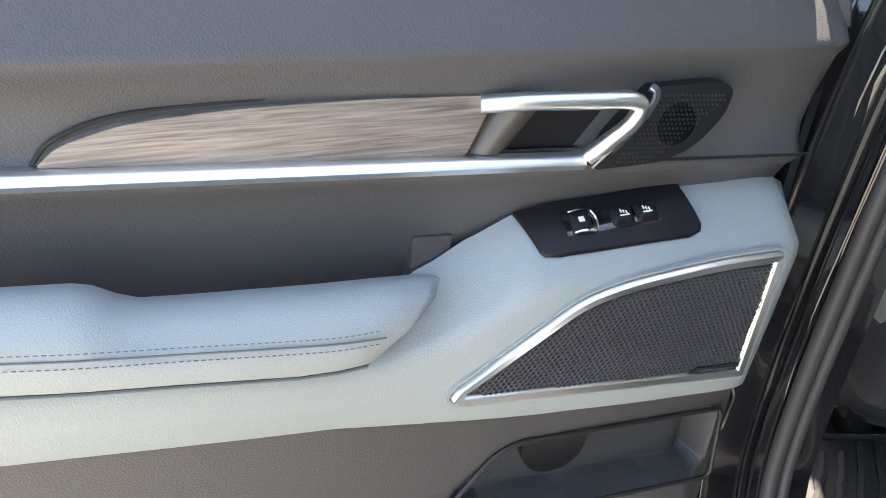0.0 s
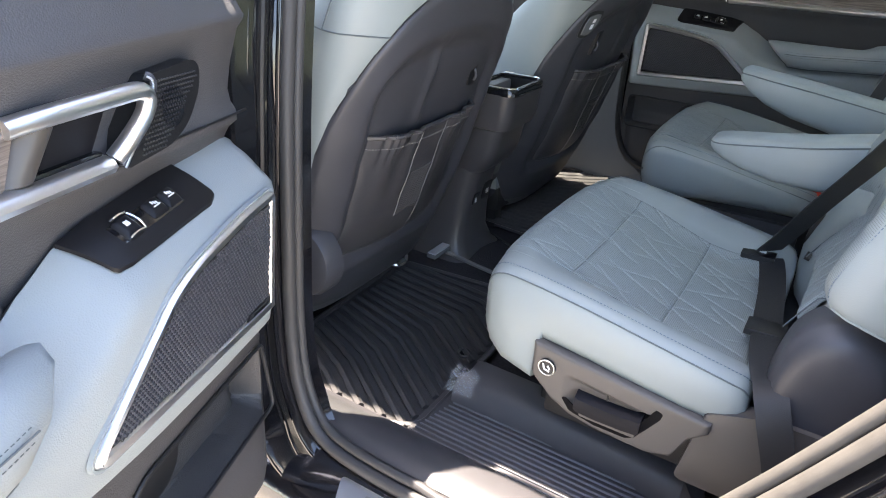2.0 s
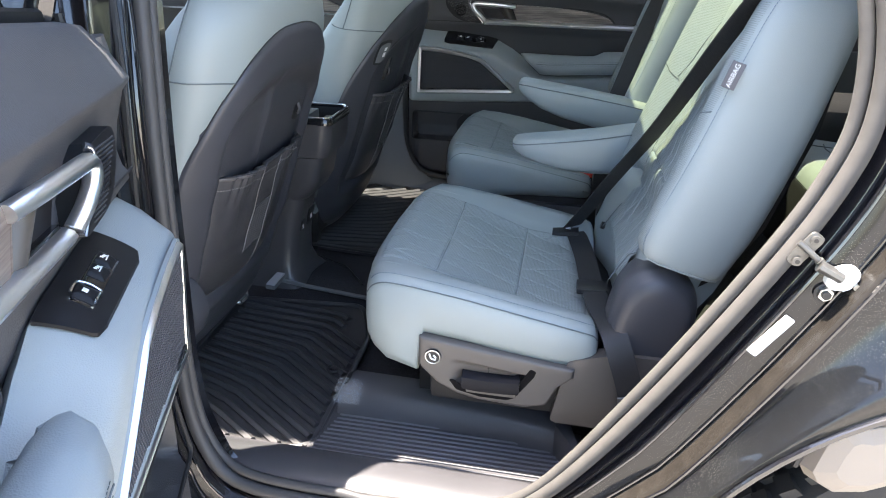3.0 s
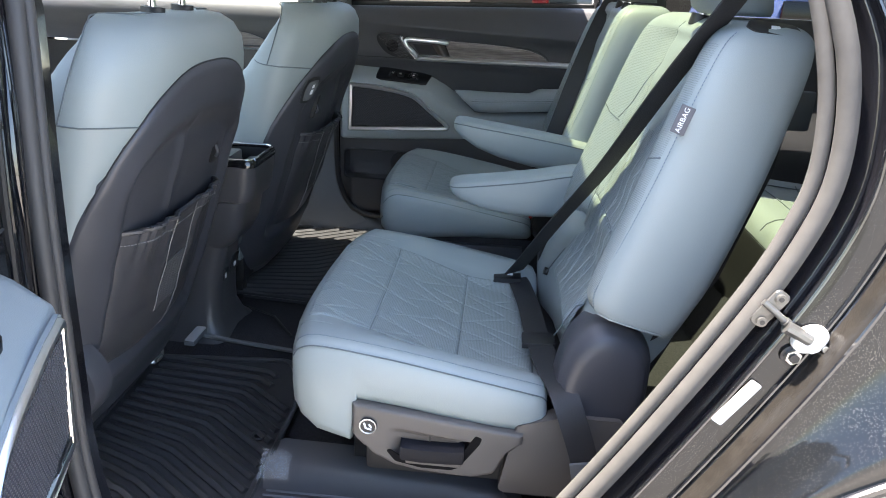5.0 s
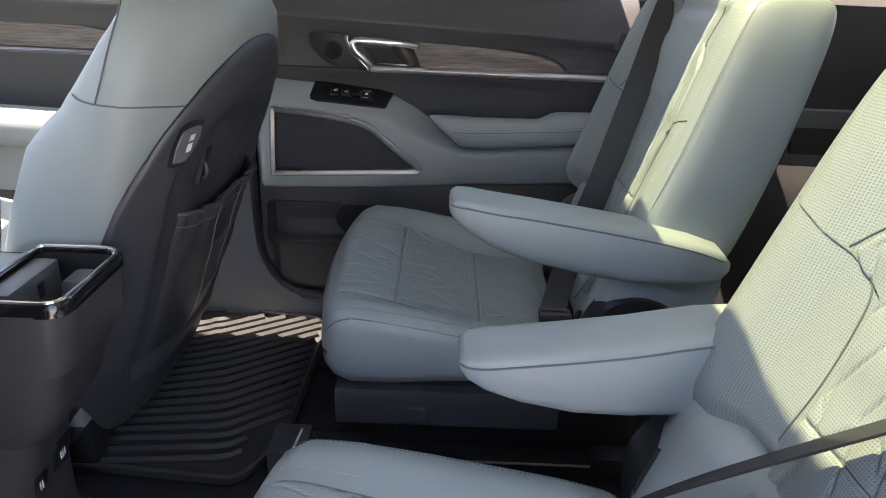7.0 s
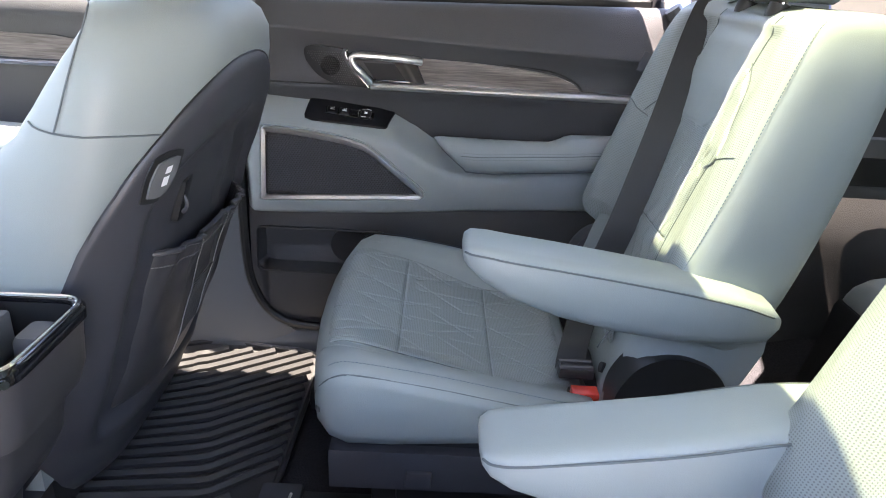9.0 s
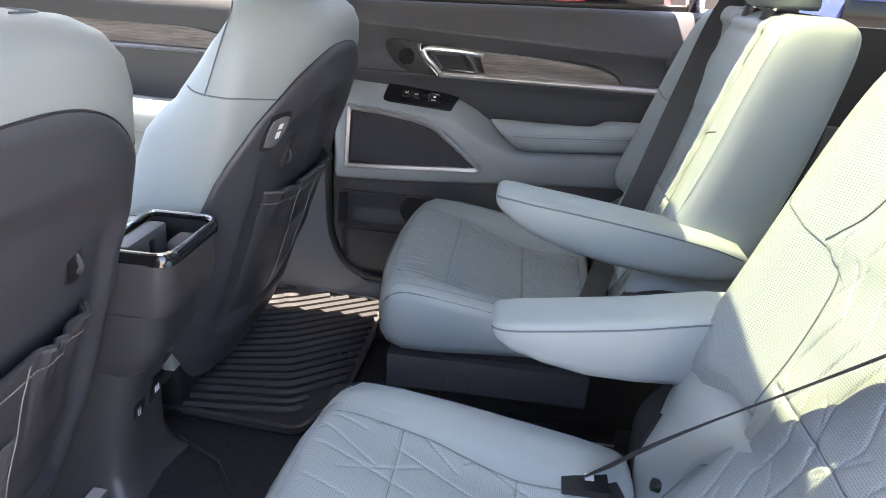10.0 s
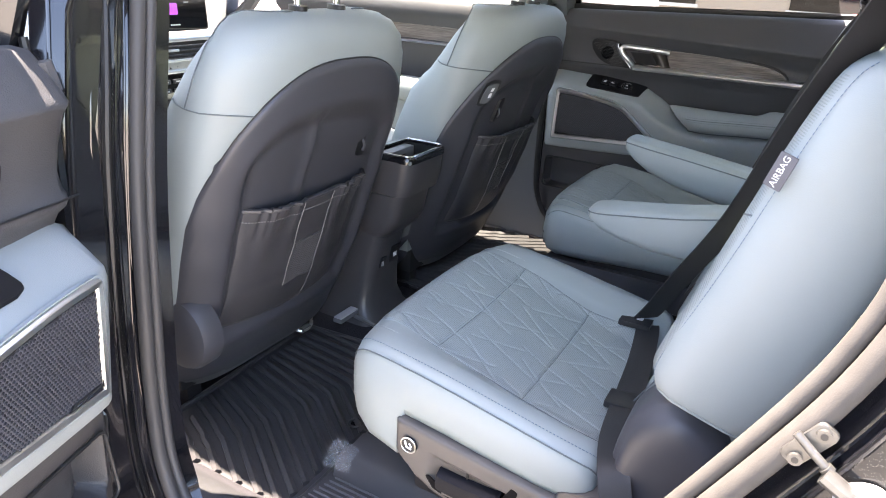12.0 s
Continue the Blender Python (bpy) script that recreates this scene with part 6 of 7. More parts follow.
        for (x0, y0), (x1, y1) in zip(inner, inner[1:] + inner[:1]):
            if (y0 > b) != (y1 > b) and a < x0 + (b - y0) * (x1 - x0) / (y1 - y0):
                hit = not hit
        return hit
    # honeycomb: each cell a ring of metal round a hole
    bm = bmesh.new()
    pa, ph = 0.0062, 0.0046
    tip, low_y = ph / 2 + pa * pa / (8 * ph), ph / 2 - pa * pa / (8 * ph)
    hexagon = [(0, tip), (pa / 2, low_y), (pa / 2, -low_y), (0, -tip), (-pa / 2, -low_y), (-pa / 2, low_y)]
    for j in range(40):
        for i in range(62):
            a = -0.247 + i * pa + (pa / 2 if j % 2 else 0)
            b = 0.884 + j * ph
            if not (inside(a - 0.0012, b) and inside(a + 0.0012, b)):
                continue
            c = face(a, b) + 0.0036
            rows3 = [[bm.verts.new(f(a + k * x, c - dz, b + k * y)) for x, y in hexagon] for k, dz in ((1.0, 0.0004), (0.66, 0.0), (0.58, 0.0019))]
            for lo_r, hi_r in zip(rows3, rows3[1:]):
                for k in range(6):
                    bm.faces.new((lo_r[k], lo_r[(k + 1) % 6], hi_r[(k + 1) % 6], hi_r[k]))
    part("grille_mesh", bm, M_SHELL, spk, "black honeycomb grille", smooth=False, kind="stuff")
    badge = part("maker_plate", prism([(-0.233, 0.8985), (-0.168, 0.9025), (-0.176, 0.909), (-0.232, 0.908)], lambda a, b, c: (a, face(a, b) + 0.0030 + c, b), 0.003, f=f), M_BLACK, spk, "small plate with unreadable mark")
    part("plate_mark", prism([(-0.228, 0.9005), (-0.182, 0.9035), (-0.183, 0.906), (-0.228, 0.9045)], lambda a, b, c: (a, face(a, b) + 0.0059 + c, b), 0.0006, f=f), M_BRIGHT, badge)
    part("front_bright_line", tube([(-0.2365, face(0, 0.90) + 0.0035, 0.900), (-0.2295, face(0, 1.04) + 0.0035, 1.036)], 0.0013, 6, f=f), M_BRIGHT, spk)

    # switch plate on the ledge
    def ledge(a, b, c):
        lo, wf, wk, v = trim_row(a)
        v0 = v + 0.002
        t = b
        return (a, v0 + (-0.042 - v0) * t, wf + 0.001 + (wk - wf - 0.001) * t + 0.004 * math.sin(math.pi * t) + 0.0015 + c)
    N, K = 24, 14
    def slab(u, v):
        t = 0.17 + 0.80 * v
        k = (0.97 - t) / 0.80
        turn = max(0.0, 1 - v / 0.14)
        pinch = 0.018 * (1 - (1 - turn * turn) ** 0.5)
        rear = 0.041 - 0.016 * k - pinch
        fore = -0.146 - 0.008 * k + pinch
        return ledge(rear + (fore - rear) * u, t, 0.0035)
    sw = part("switch_plate", sheet(slab, N, K, 0.004, f), M_SATIN, door, "satin black switch plate")

    def button(u0, u1, t0, t1, h, mat, name, parent, lab=""):
        def g(u, v):
            e = min(u, 1 - u, v, 1 - v)
            return ledge(u0 + (u1 - u0) * u, t0 + (t1 - t0) * v, 0.0035 + h * (1 - math.exp(-e * 14)))
        return part(name, sheet(g, 10, 10, 0.003, f), mat, parent, lab)
    button(-0.108, -0.003, 0.38, 0.68, 0.0006, M_GLOSS, "switch_well", sw)
    b1 = button(-0.033, -0.009, 0.36, 0.68, 0.0055, M_SATIN, "window_switch", sw, "black window switch with chrome corners")
    for t0 in (0.36, 0.68):
        part("chrome_edge", tube([ledge(-0.0325 + 0.023 * k / 6, t0, 0.0075 + 0.0015 * math.sin(math.pi * k / 6)) for k in range(7)], 0.0016, 6, f=f), M_BRIGHT, b1)
    part("chrome_hook", tube([ledge(-0.035 - 0.003 * math.sin(math.pi * k / 6), 0.37 + 0.31 * k / 6, 0.006) for k in range(7)], 0.0013, 6, f=f), M_BRIGHT, b1)
    button(-0.025, -0.0165, 0.475, 0.575, 0.0068, M_ICON, "window_icon", b1)
    for a, e in ((-0.080, 0.026), (-0.106, 0.024)):
        b2 = button(a, a + e, 0.40, 0.66, 0.005, M_SATIN, "seat_switch", sw, "black seat switch with white icon")
        for k in range(3):
            part("switch_icon", tube([ledge(a + 0.009 + 0.003 * k, 0.50 + 0.015 * k, 0.0092), ledge(a + 0.0095 + 0.003 * k, 0.55 + 0.015 * k, 0.0092)], 0.0008, 5, f=f), M_ICON, b2)
        part("seat_mark", tube([ledge(a + 0.007, 0.49, 0.0092), ledge(a + 0.017, 0.49, 0.0092)], 0.0008, 5, f=f), M_ICON, b2)

    # wood, chrome strip, tweeter, handle
    wood = rounded([(0.082, 1.206), (0.20, 1.203), (0.31, 1.196), (0.385, 1.186), (0.428, 1.170), (0.445, 1.153), (0.106, 1.152)], [0.006, 0.03, 0.04, 0.03, 0.02, 0.004, 0.004], 4)
    part("wood_trim", prism(wood, lambda a, b, c: (a, -0.034 + c + 0.006 * math.sin(math.pi * (b - 1.15) / 0.056), b), 0.016, 0.004, 2, f=f), M_WOOD, door, "grey-brown open-pore wood inlay")
    part("wood_surround", tube(spline([(0.084, -0.024, 1.209), (0.20, -0.024, 1.207), (0.31, -0.024, 1.200), (0.388, -0.024, 1.190), (0.432, -0.024, 1.172), (0.449, -0.024, 1.153)], 5), 0.002, 6, f=f), M_BLACK, door)
    part("chrome_strip", loft([[(u, v, w + sl * (u - 0.2)) for v, w in ((-0.04, 1.153), (-0.016, 1.1525), (-0.008, 1.149), (-0.005, 1.143), (-0.009, 1.137), (-0.018, 1.1345), (-0.04, 1.134))] for u, sl in ((-0.012, 0), (0.2, 0), (0.45, 0), (0.655, 0))], f), M_CHROME, door, "long satin chrome strip")
    tw = rounded([(-0.066, 1.2175), (-0.138, 1.2235), (-0.1525, 1.216), (-0.149, 1.193), (-0.124, 1.1615), (-0.090, 1.146), (-0.016, 1.1405)], [0.003, 0.01, 0.008, 0.02, 0.03, 0.02, 0.003], 4)
    twp = part("tweeter_cover", prism(tw, lambda a, b, c: (a, -0.044 + c, b), 0.046, 0.006, 2, f=f), M_TWEETER, door, "black perforated tweeter cover")
    dots, holes = [], []
    for i in range(30):
        for j in range(16):
            a, b = -0.150 + i * 0.0046 + (0.0023 if j % 2 else 0), 1.1475 + j * 0.0045
            if b > 1.2125 or a > -0.034 - (b - 1.142) * 0.52 or a < -0.1435 + max(0, 1.205 - b) * 1.15:
                continue
            mid = math.hypot(a + 0.096, b - 1.183) < 0.0205
            bm = bmesh.new()
            r = 0.0019 if mid else 0.0014
            lo = [bm.verts.new(f(a + r * math.cos(q), 0.0020, b + r * math.sin(q))) for q in [k * math.pi / 3 for k in range(6)]]
            hi = [bm.verts.new(f(a + 0.6 * r * math.cos(q), 0.0034, b + 0.6 * r * math.sin(q))) for q in [k * math.pi / 3 for k in range(6)]]
            bm.faces.new(hi)
            for k in range(6):
                bm.faces.new((lo[k], lo[(k + 1) % 6], hi[(k + 1) % 6], hi[k]))
            (holes if mid else dots).append(bm)
    part("raised_dots", joined(dots), M_STUD, twp, smooth=False, kind="stuff")
    part("tweeter_centre", prism([(-0.096 + 0.0205 * math.cos(k * math.pi / 12), 1.183 + 0.0205 * math.sin(k * math.pi / 12)) for k in range(24)], lambda a, b, c: (a, 0.0019 + c, b), 0.0006, f=f), M_SCREEN, twp, "dark round tweeter centre")
    part("centre_mesh", joined(holes), M_TWEETER, twp, smooth=False, kind="stuff")
    recess = rounded([(-0.040, 1.205), (0.085, 1.203), (0.108, 1.152), (0.0, 1.150)], 0.006)
    part("handle_recess", prism(recess, lambda a, b, c: (a, -0.050 + c, b), 0.0255, 0, f=f), M_SATIN, door, "dark handle recess")
    part("recess_lip", rbox(-0.01, 0.085, -0.045, -0.018, 1.150, 1.1565, 0.002, f=f), M_GLOSS, door)
    loop = [(0.096, -0.016, 1.199), (0.06, -0.006, 1.2035), (0.0, 0.002, 1.2065), (-0.034, 0.005, 1.2075), (-0.047, 0.005, 1.2045), (-0.0505, 0.005, 1.1965), (-0.043, 0.004, 1.183), (-0.027, 0.0, 1.167), (-0.012, -0.008, 1.150)]
    part("pull_handle", tube(spline(loop, 8), 0.008, 12, f=f, flat=(0.0082, 0.0095)), M_CHROME, door, "satin chrome pull handle")
    part("handle_edge", tube(spline([(-0.064, -0.004, 1.2165), (-0.0668, 0.0, 1.2135), (-0.0655, 0.001, 1.203), (-0.050, 0.0, 1.178), (-0.018, -0.004, 1.141)], 6), 0.0045, 8, f=f), M_SHELL, door, "dark grey handle surround")
    part("handle_edge_line", tube(spline([(-0.060, 0.001, 1.2165), (-0.0628, 0.0045, 1.213), (-0.0615, 0.005, 1.2035), (-0.046, 0.0045, 1.178), (-0.015, 0.0, 1.1415)], 6), 0.0011, 6, f=f), M_STEEL, door)
    def lever(u, v):
        b = 1.153 + 0.044 * v
        a = 0.060 + (b - 1.153) * -0.62 + 0.048 * u
        return (a, -0.034 + 0.020 * math.sin(math.pi * min(1, max(0.0, u * 0.9 + 0.05))) + 0.006 * v, b)
    part("release_lever", sheet(lever, 16, 8, 0.014, f, (0, -1, 0)), M_LEVER, door, "bronze-grey release lever")

    # lower charcoal panel with map pocket
    def low(u, v):
        a = U0 + 0.008 + (U1 - U0 - 0.016) * u
        top = trim_row(a)[0] + 0.004
        b = 0.556 + (top - 0.556) * v
        cut = max(0.0, 0.085 - (a - U0)) if b < 0.64 else 0
        corner = 0.018 * max(0.0, 1 - min(b - 0.700, 0.810 - b) / 0.018) ** 2
        inpk = smooth01((a + 0.272 - corner) / 0.008) * smooth01((0.135 - (b - 0.69) * 0.9 - a - corner) / 0.014) * smooth01((b - 0.70) / 0.007) * smooth01((0.810 - b) / 0.007)
        e = min(a - U0 + 0.01, b - 0.546)
        return (a, -0.008 - 0.050 * inpk - 0.03 * math.exp(-max(0, e) / 0.02) + 0.012 * smooth01((0.75 - b) / 0.04) * smooth01((a + 0.27) / 0.03), b)
    part("lower_panel", sheet(low, 170, 110, 0.03, f, (0, -1, 0)), M_LOW, door, "charcoal lower door panel with a map pocket", angle=60)
    lip = rounded([(-0.271, 0.702), (0.124, 0.702), (0.028, 0.808), (-0.271, 0.808)], [0.016, 0.03, 0.03, 0.016], 6)
    part("pocket_lip", tube([(a, -0.006 + 0.012 * smooth01((0.75 - b) / 0.04), b) for a, b in lip], 0.0032, 8, True, f=f), M_BLACK, door, "rolled lip of the map pocket")
    bin_spk = [(-0.06 + 0.045 * math.cos(q), -0.055, 0.755 + 0.045 * math.sin(q)) for q in [k * math.pi / 14 for k in range(28)]]
    part("pocket_shadow_speaker", loft([bin_spk, [(x, -0.045, z) for x, _, z in bin_spk]], f), M_BLACK, door, "round black cover inside the pocket")

    # shell, window, frame
    sh = [(-0.115, 0.50), (-0.115, 1.30), (-0.122, 1.325), (-0.150, 1.325), (-0.185, 1.15), (-0.19, 0.9), (-0.175, 0.50)]
    part("outer_shell", loft([[(u, v + d, w) for v, w in sh] for u, d in ((-0.325, -0.02), (-0.31, 0), (0.2, 0.0), (0.5, 0), (0.67, 0))], f), M_JAMB, door, "black lacquered door shell")
    part("front_edge", loft([[(u, v, w) for v, w in ((-0.12, 0.54), (-0.045, 0.56), (-0.045, 1.29), (-0.07, 1.315), (-0.12, 1.31))] for u in (-0.31, -0.298)], f), M_JAMB, door)
    part("edge_seal", tube(spline([(-0.316, -0.085, 1.33), (-0.316, -0.075, 1.2), (-0.316, -0.065, 0.9), (-0.31, -0.065, 0.65), (-0.27, -0.07, 0.56), (-0.15, -0.075, 0.535), (0.5, -0.075, 0.535)], 5), 0.006, 8, f=f), M_BLACK, door, "black rubber door edge seal")
    def glass(u, v):
        a = -0.26 + (0.80 - 0.1 * v) * u
        return (a, -0.115 + 0.165 * v ** 1.3, belt(a) + 0.0 + v * 0.36)
    part("window_glass", sheet(glass, 10, 8, 0.0, f), M_GLASS, door, "privacy-tinted window glass")
    # Plate added to shade the front end of the upper panel.
    part("frame_sun_plate", prism([(-0.335, 1.285), (-0.235, 1.30), (-0.265, 1.42), (-0.305, 1.52), (-0.345, 1.52)], lambda a, b, c: (a, -0.125 + 0.31 * (b - 1.285) + c, b), 0.012, 0.002, f=f), M_JAMB, door, "black plate added by the window frame to block sun")
    part("belt_strip", tube([(-0.29, -0.098, belt(-0.29) + 0.016), (0.2, -0.098, belt(0.2) + 0.016), (0.6, -0.098, belt(0.6) + 0.016)], 0.008, 8, f=f, flat=(0.011, 0.006)), M_BLACK, door, "black belt weatherstrip")
    fr = [(-0.30, -0.12, 1.30), (-0.325, -0.055, 1.5), (-0.36, 0.05, 1.665), (-0.1, 0.06, 1.70), (0.25, 0.055, 1.69), (0.42, 0.04, 1.64), (0.55, -0.03, 1.50), (0.605, -0.10, 1.36), (0.60, -0.115, 1.31)]
    part("window_frame", tube(spline(fr, 6), 0.02, 8, f=f, flat=(0.02, 0.028)), M_JAMB, door, "black window frame")
    if not near:
        tag = part("tag", rbox(-0.005, 0.005, -0.001, 0.001, -0.022, 0.022, 0.0005, f=lambda a, b, c: f(0.605 + a + c * 0.45, 0.002 + b, 1.262 + c)), M_BLACK, door, "small black airbag tag with white bar")
        part("tag_bar", rbox(-0.0025, 0.0025, 0.001, 0.002, -0.015, 0.015, 0, f=lambda a, b, c: f(0.605 + a + c * 0.45, 0.002 + b, 1.262 + c)), M_ICON, tag)
        part("rear_cap", tube([(0.615, -0.03, 1.335), (0.645, -0.03, 1.30), (0.652, -0.03, 1.25)], 0.018, 8, f=f), M_GREY, door, "grey corner cap")
    else:
        part("edge_screw", tube([(-0.296, -0.035, 0.955), (-0.304, -0.035, 0.955)], 0.007, 10, f=f), M_SHELL, door, "steel edge screw")
        # Steel plate stands in for sky reflected in the lacquered door edge.
        lt = part("edge_reflection_plate", prism(rounded([(-0.078, 0.735), (-0.034, 0.735), (-0.030, 0.80), (-0.044, 0.812), (-0.078, 0.812)], 0.006), lambda a, b, c: (-0.310 - c, a, b), 0.004, 0.001, f=f), M_STEEL, door, "bright steel plate for the sky reflected in the door edge")
        part("edge_plate_slot", prism(rounded([(-0.066, 0.760), (-0.030, 0.768), (-0.030, 0.784), (-0.066, 0.784)], 0.005), lambda a, b, c: (-0.3142 - c, a, b), 0.001, f=f), M_VOID, lt, "dark slot in the added edge plate")
        for b in (0.745, 0.802):
            part("edge_plate_screw", tube([(-0.313, -0.060, b), (-0.317, -0.060, b)], 0.005, 10, f=f), M_BLACK, lt)
        part("latch_cover", rbox(-0.33, -0.30, -0.16, -0.10, 0.74, 0.80, 0.008, f=f), M_BLACK, door)
        part("top_corner_cap", tube([(-0.285, -0.04, 1.305), (-0.292, -0.035, 1.27)], 0.012, 8, f=f), M_DARK, door)
    return door


_u = Vector((0.3648, -0.9287, 0.0667)).normalized()
_v = Vector((0.9308, 0.3655, 0.0))
_v = (_v - _u * _v.dot(_u)).normalized()
_w = _u.cross(_v)
DOOR_REF, DOOR_AT = Vector((-0.245, 0.0245, 0.888)), Vector((-0.183, -0.993, 0.873))


def near_door(u, v, w):
    d = Vector((u, v, w)) - DOOR_REF
    return DOOR_AT + _u * d.x + _v * d.y + _w * d.z


def far_door(u, v, w):
    return (u, 0.8045 - v, w)


rear_door(near_door, True, "open near rear door with sage trim, wood inlay and loudspeaker grille")
rear_door(far_door, False, "closed far rear door with sage trim, wood inlay and loudspeaker grille")


# ---- centre console ----
def centre_console():
    con = thing("centre_console", (-0.45, 0.007, 0.48), "charcoal rear end of the centre console with gloss cup tray", "console")
    yc = 0.008

    def ring(z, xr, hw, xf, r=0.036):
        pts = rounded([(xf, yc - hw), (xr, yc - hw), (xr, yc + hw), (xf, yc + hw)], [0.004, r, r, 0.004], 7)
        return [(x, y, z) for x, y in pts]
    part("upper_body", loft([ring(0.868, -0.314, 0.082, -1.0), ring(0.872, -0.303, 0.090, -1.0), ring(0.90, -0.294, 0.093, -1.0), ring(0.963, -0.2885, 0.0935, -1.0)], straight, True, False), M_CONSOLE, con, "charcoal moulded upper box")
    part("mid_body", loft([ring(0.74, -0.378, 0.068, -1.0), ring(0.765, -0.352, 0.077, -1.0), ring(0.80, -0.333, 0.082, -1.0), ring(0.868, -0.320, 0.085, -1.0)]), M_CONSOLE, con, "charcoal middle section")
    part("column", loft([ring(0.48, -0.380, 0.112, -1.0, 0.05), ring(0.505, -0.402, 0.100, -1.0, 0.05), ring(0.54, -0.415, 0.088, -1.0, 0.045), ring(0.60, -0.411, 0.080, -1.0, 0.045), ring(0.66, -0.404, 0.075, -1.0, 0.045), ring(0.745, -0.384, 0.070, -1.0, 0.045)]), M_CONSOLE, con, "charcoal lower column")
    # gloss collar with an open tray
    out = rounded([(-0.418, yc - 0.091), (-0.285, yc - 0.094), (-0.285, yc + 0.094), (-0.418, yc + 0.091)], [0.02, 0.032, 0.032, 0.02], 7)
    inn = rounded([(-0.407, yc - 0.081), (-0.298, yc - 0.083), (-0.298, yc + 0.083), (-0.407, yc + 0.081)], [0.016, 0.024, 0.024, 0.016], 7)
    rings = [[(x, y, 0.961) for x, y in out], [(x, y, 0.974) for x, y in out], [(x * 1.0, y, 0.979) for x, y in [((p[0] * 0.7 + q[0] * 0.3), (p[1] * 0.7 + q[1] * 0.3)) for p, q in zip(out, inn)]], [(x, y, 0.977) for x, y in inn], [(x, y, 0.92) for x, y in inn], [(-0.352 + (x + 0.352) * 0.9, y * 0.9, 0.905) for x, y in inn]]
    bm = loft(rings, straight, True, False)
    bm.faces.new([v for v in list(bm.verts)[-len(inn):]])
    col = part("cup_tray", bm, M_GLOSS, con, "gloss black cup tray")
    part("tray_rim", tube([((p[0] * 0.45 + q[0] * 0.55), (p[1] * 0.45 + q[1] * 0.55), 0.979) for p, q in zip(out, inn)], 0.0031, 8, True), M_BRIGHT, col, "bright chrome rim line")
    part("tray_floor", prism(inset(inn, 0.001), lambda a, b, c: (a, b, 0.912 + c), 0.002), M_BLACK, col, "black cup well")
    part("well_wall", loft([[(x, y, z) for x, y in inset(inn, 0.0015)] for z in (0.912, 0.972)], straight, True, False), M_BLACK, col)
    blk = part("cup_block", rbox(-0.4045, -0.372, yc - 0.055, yc + 0.062, 0.913, 0.971, 0.004), M_GREY, col, "grey block at the front of the cup well")
    part("block_slot", rbox(-0.373, -0.3705, yc + 0.004, yc + 0.018, 0.935, 0.957, 0.001), M_BLACK, blk)
    part("cup_grip", loft([[(x, yc + y, z) for x, y in rounded([(-0.358 + i, 0.026 + i), (-0.302, 0.026 + i), (-0.302, 0.078 - i), (-0.358 + i, 0.078 - i)], 0.008)] for z, i in ((0.914, 0.0), (0.944, 0.001), (0.950, 0.004))]), M_GREY, col, "grey spring cup grip")
    part("console_lid", rbox(-0.80, -0.421, yc - 0.088, yc + 0.088, 0.935, 0.968, 0.012), M_TRIM, con, "sage padded console lid")
    # Chrome stub stands in for the glint on the collar's corner.
    part("tray_corner_glint", tube([(-0.2945, yc - 0.0838, 0.966), (-0.2905, yc - 0.0868, 0.966)], 0.005, 10), M_BRIGHT, col, "chrome cap standing in for the tray corner's highlight")
    # outlets
    for y, z, w, h in ((0.030, 0.664, 0.021, 0.026), (-0.024, 0.652, 0.013, 0.017)):
        x = -0.404 + (z - 0.66) * 0.24
        s = part("outlet", prism(rounded([(y - w, z - h), (y + w, z - h), (y + w, z + h), (y - w, z + h)], 0.005), lambda a, b, c: (x + (b - z) * 0.24 + c, a, b), 0.004, 0.001), M_BLACK, con, "black power outlet with white marking")
        for k in range(3 if w > 0.015 else 2):
            part("outlet_mark", rbox(x + 0.004, x + 0.0052, y - 0.008 + k * 0.0055, y - 0.0055 + k * 0.0055, z - 0.009, z + 0.009, 0), M_ICON, s)
    part("front_armrest", rbox(-1.0, -0.47, yc - 0.10, yc + 0.10, 0.90, 1.00, 0.03), M_LEATHER, con, "sage leather console lid")
    part("console_side_bag", tube([(-0.50, 0.115, 0.66), (-0.44, 0.125, 0.70), (-0.42, 0.13, 0.78)], 0.02, 8, flat=(0.03, 0.012)), M_GREY, con, "grey seat side cover")


centre_console()


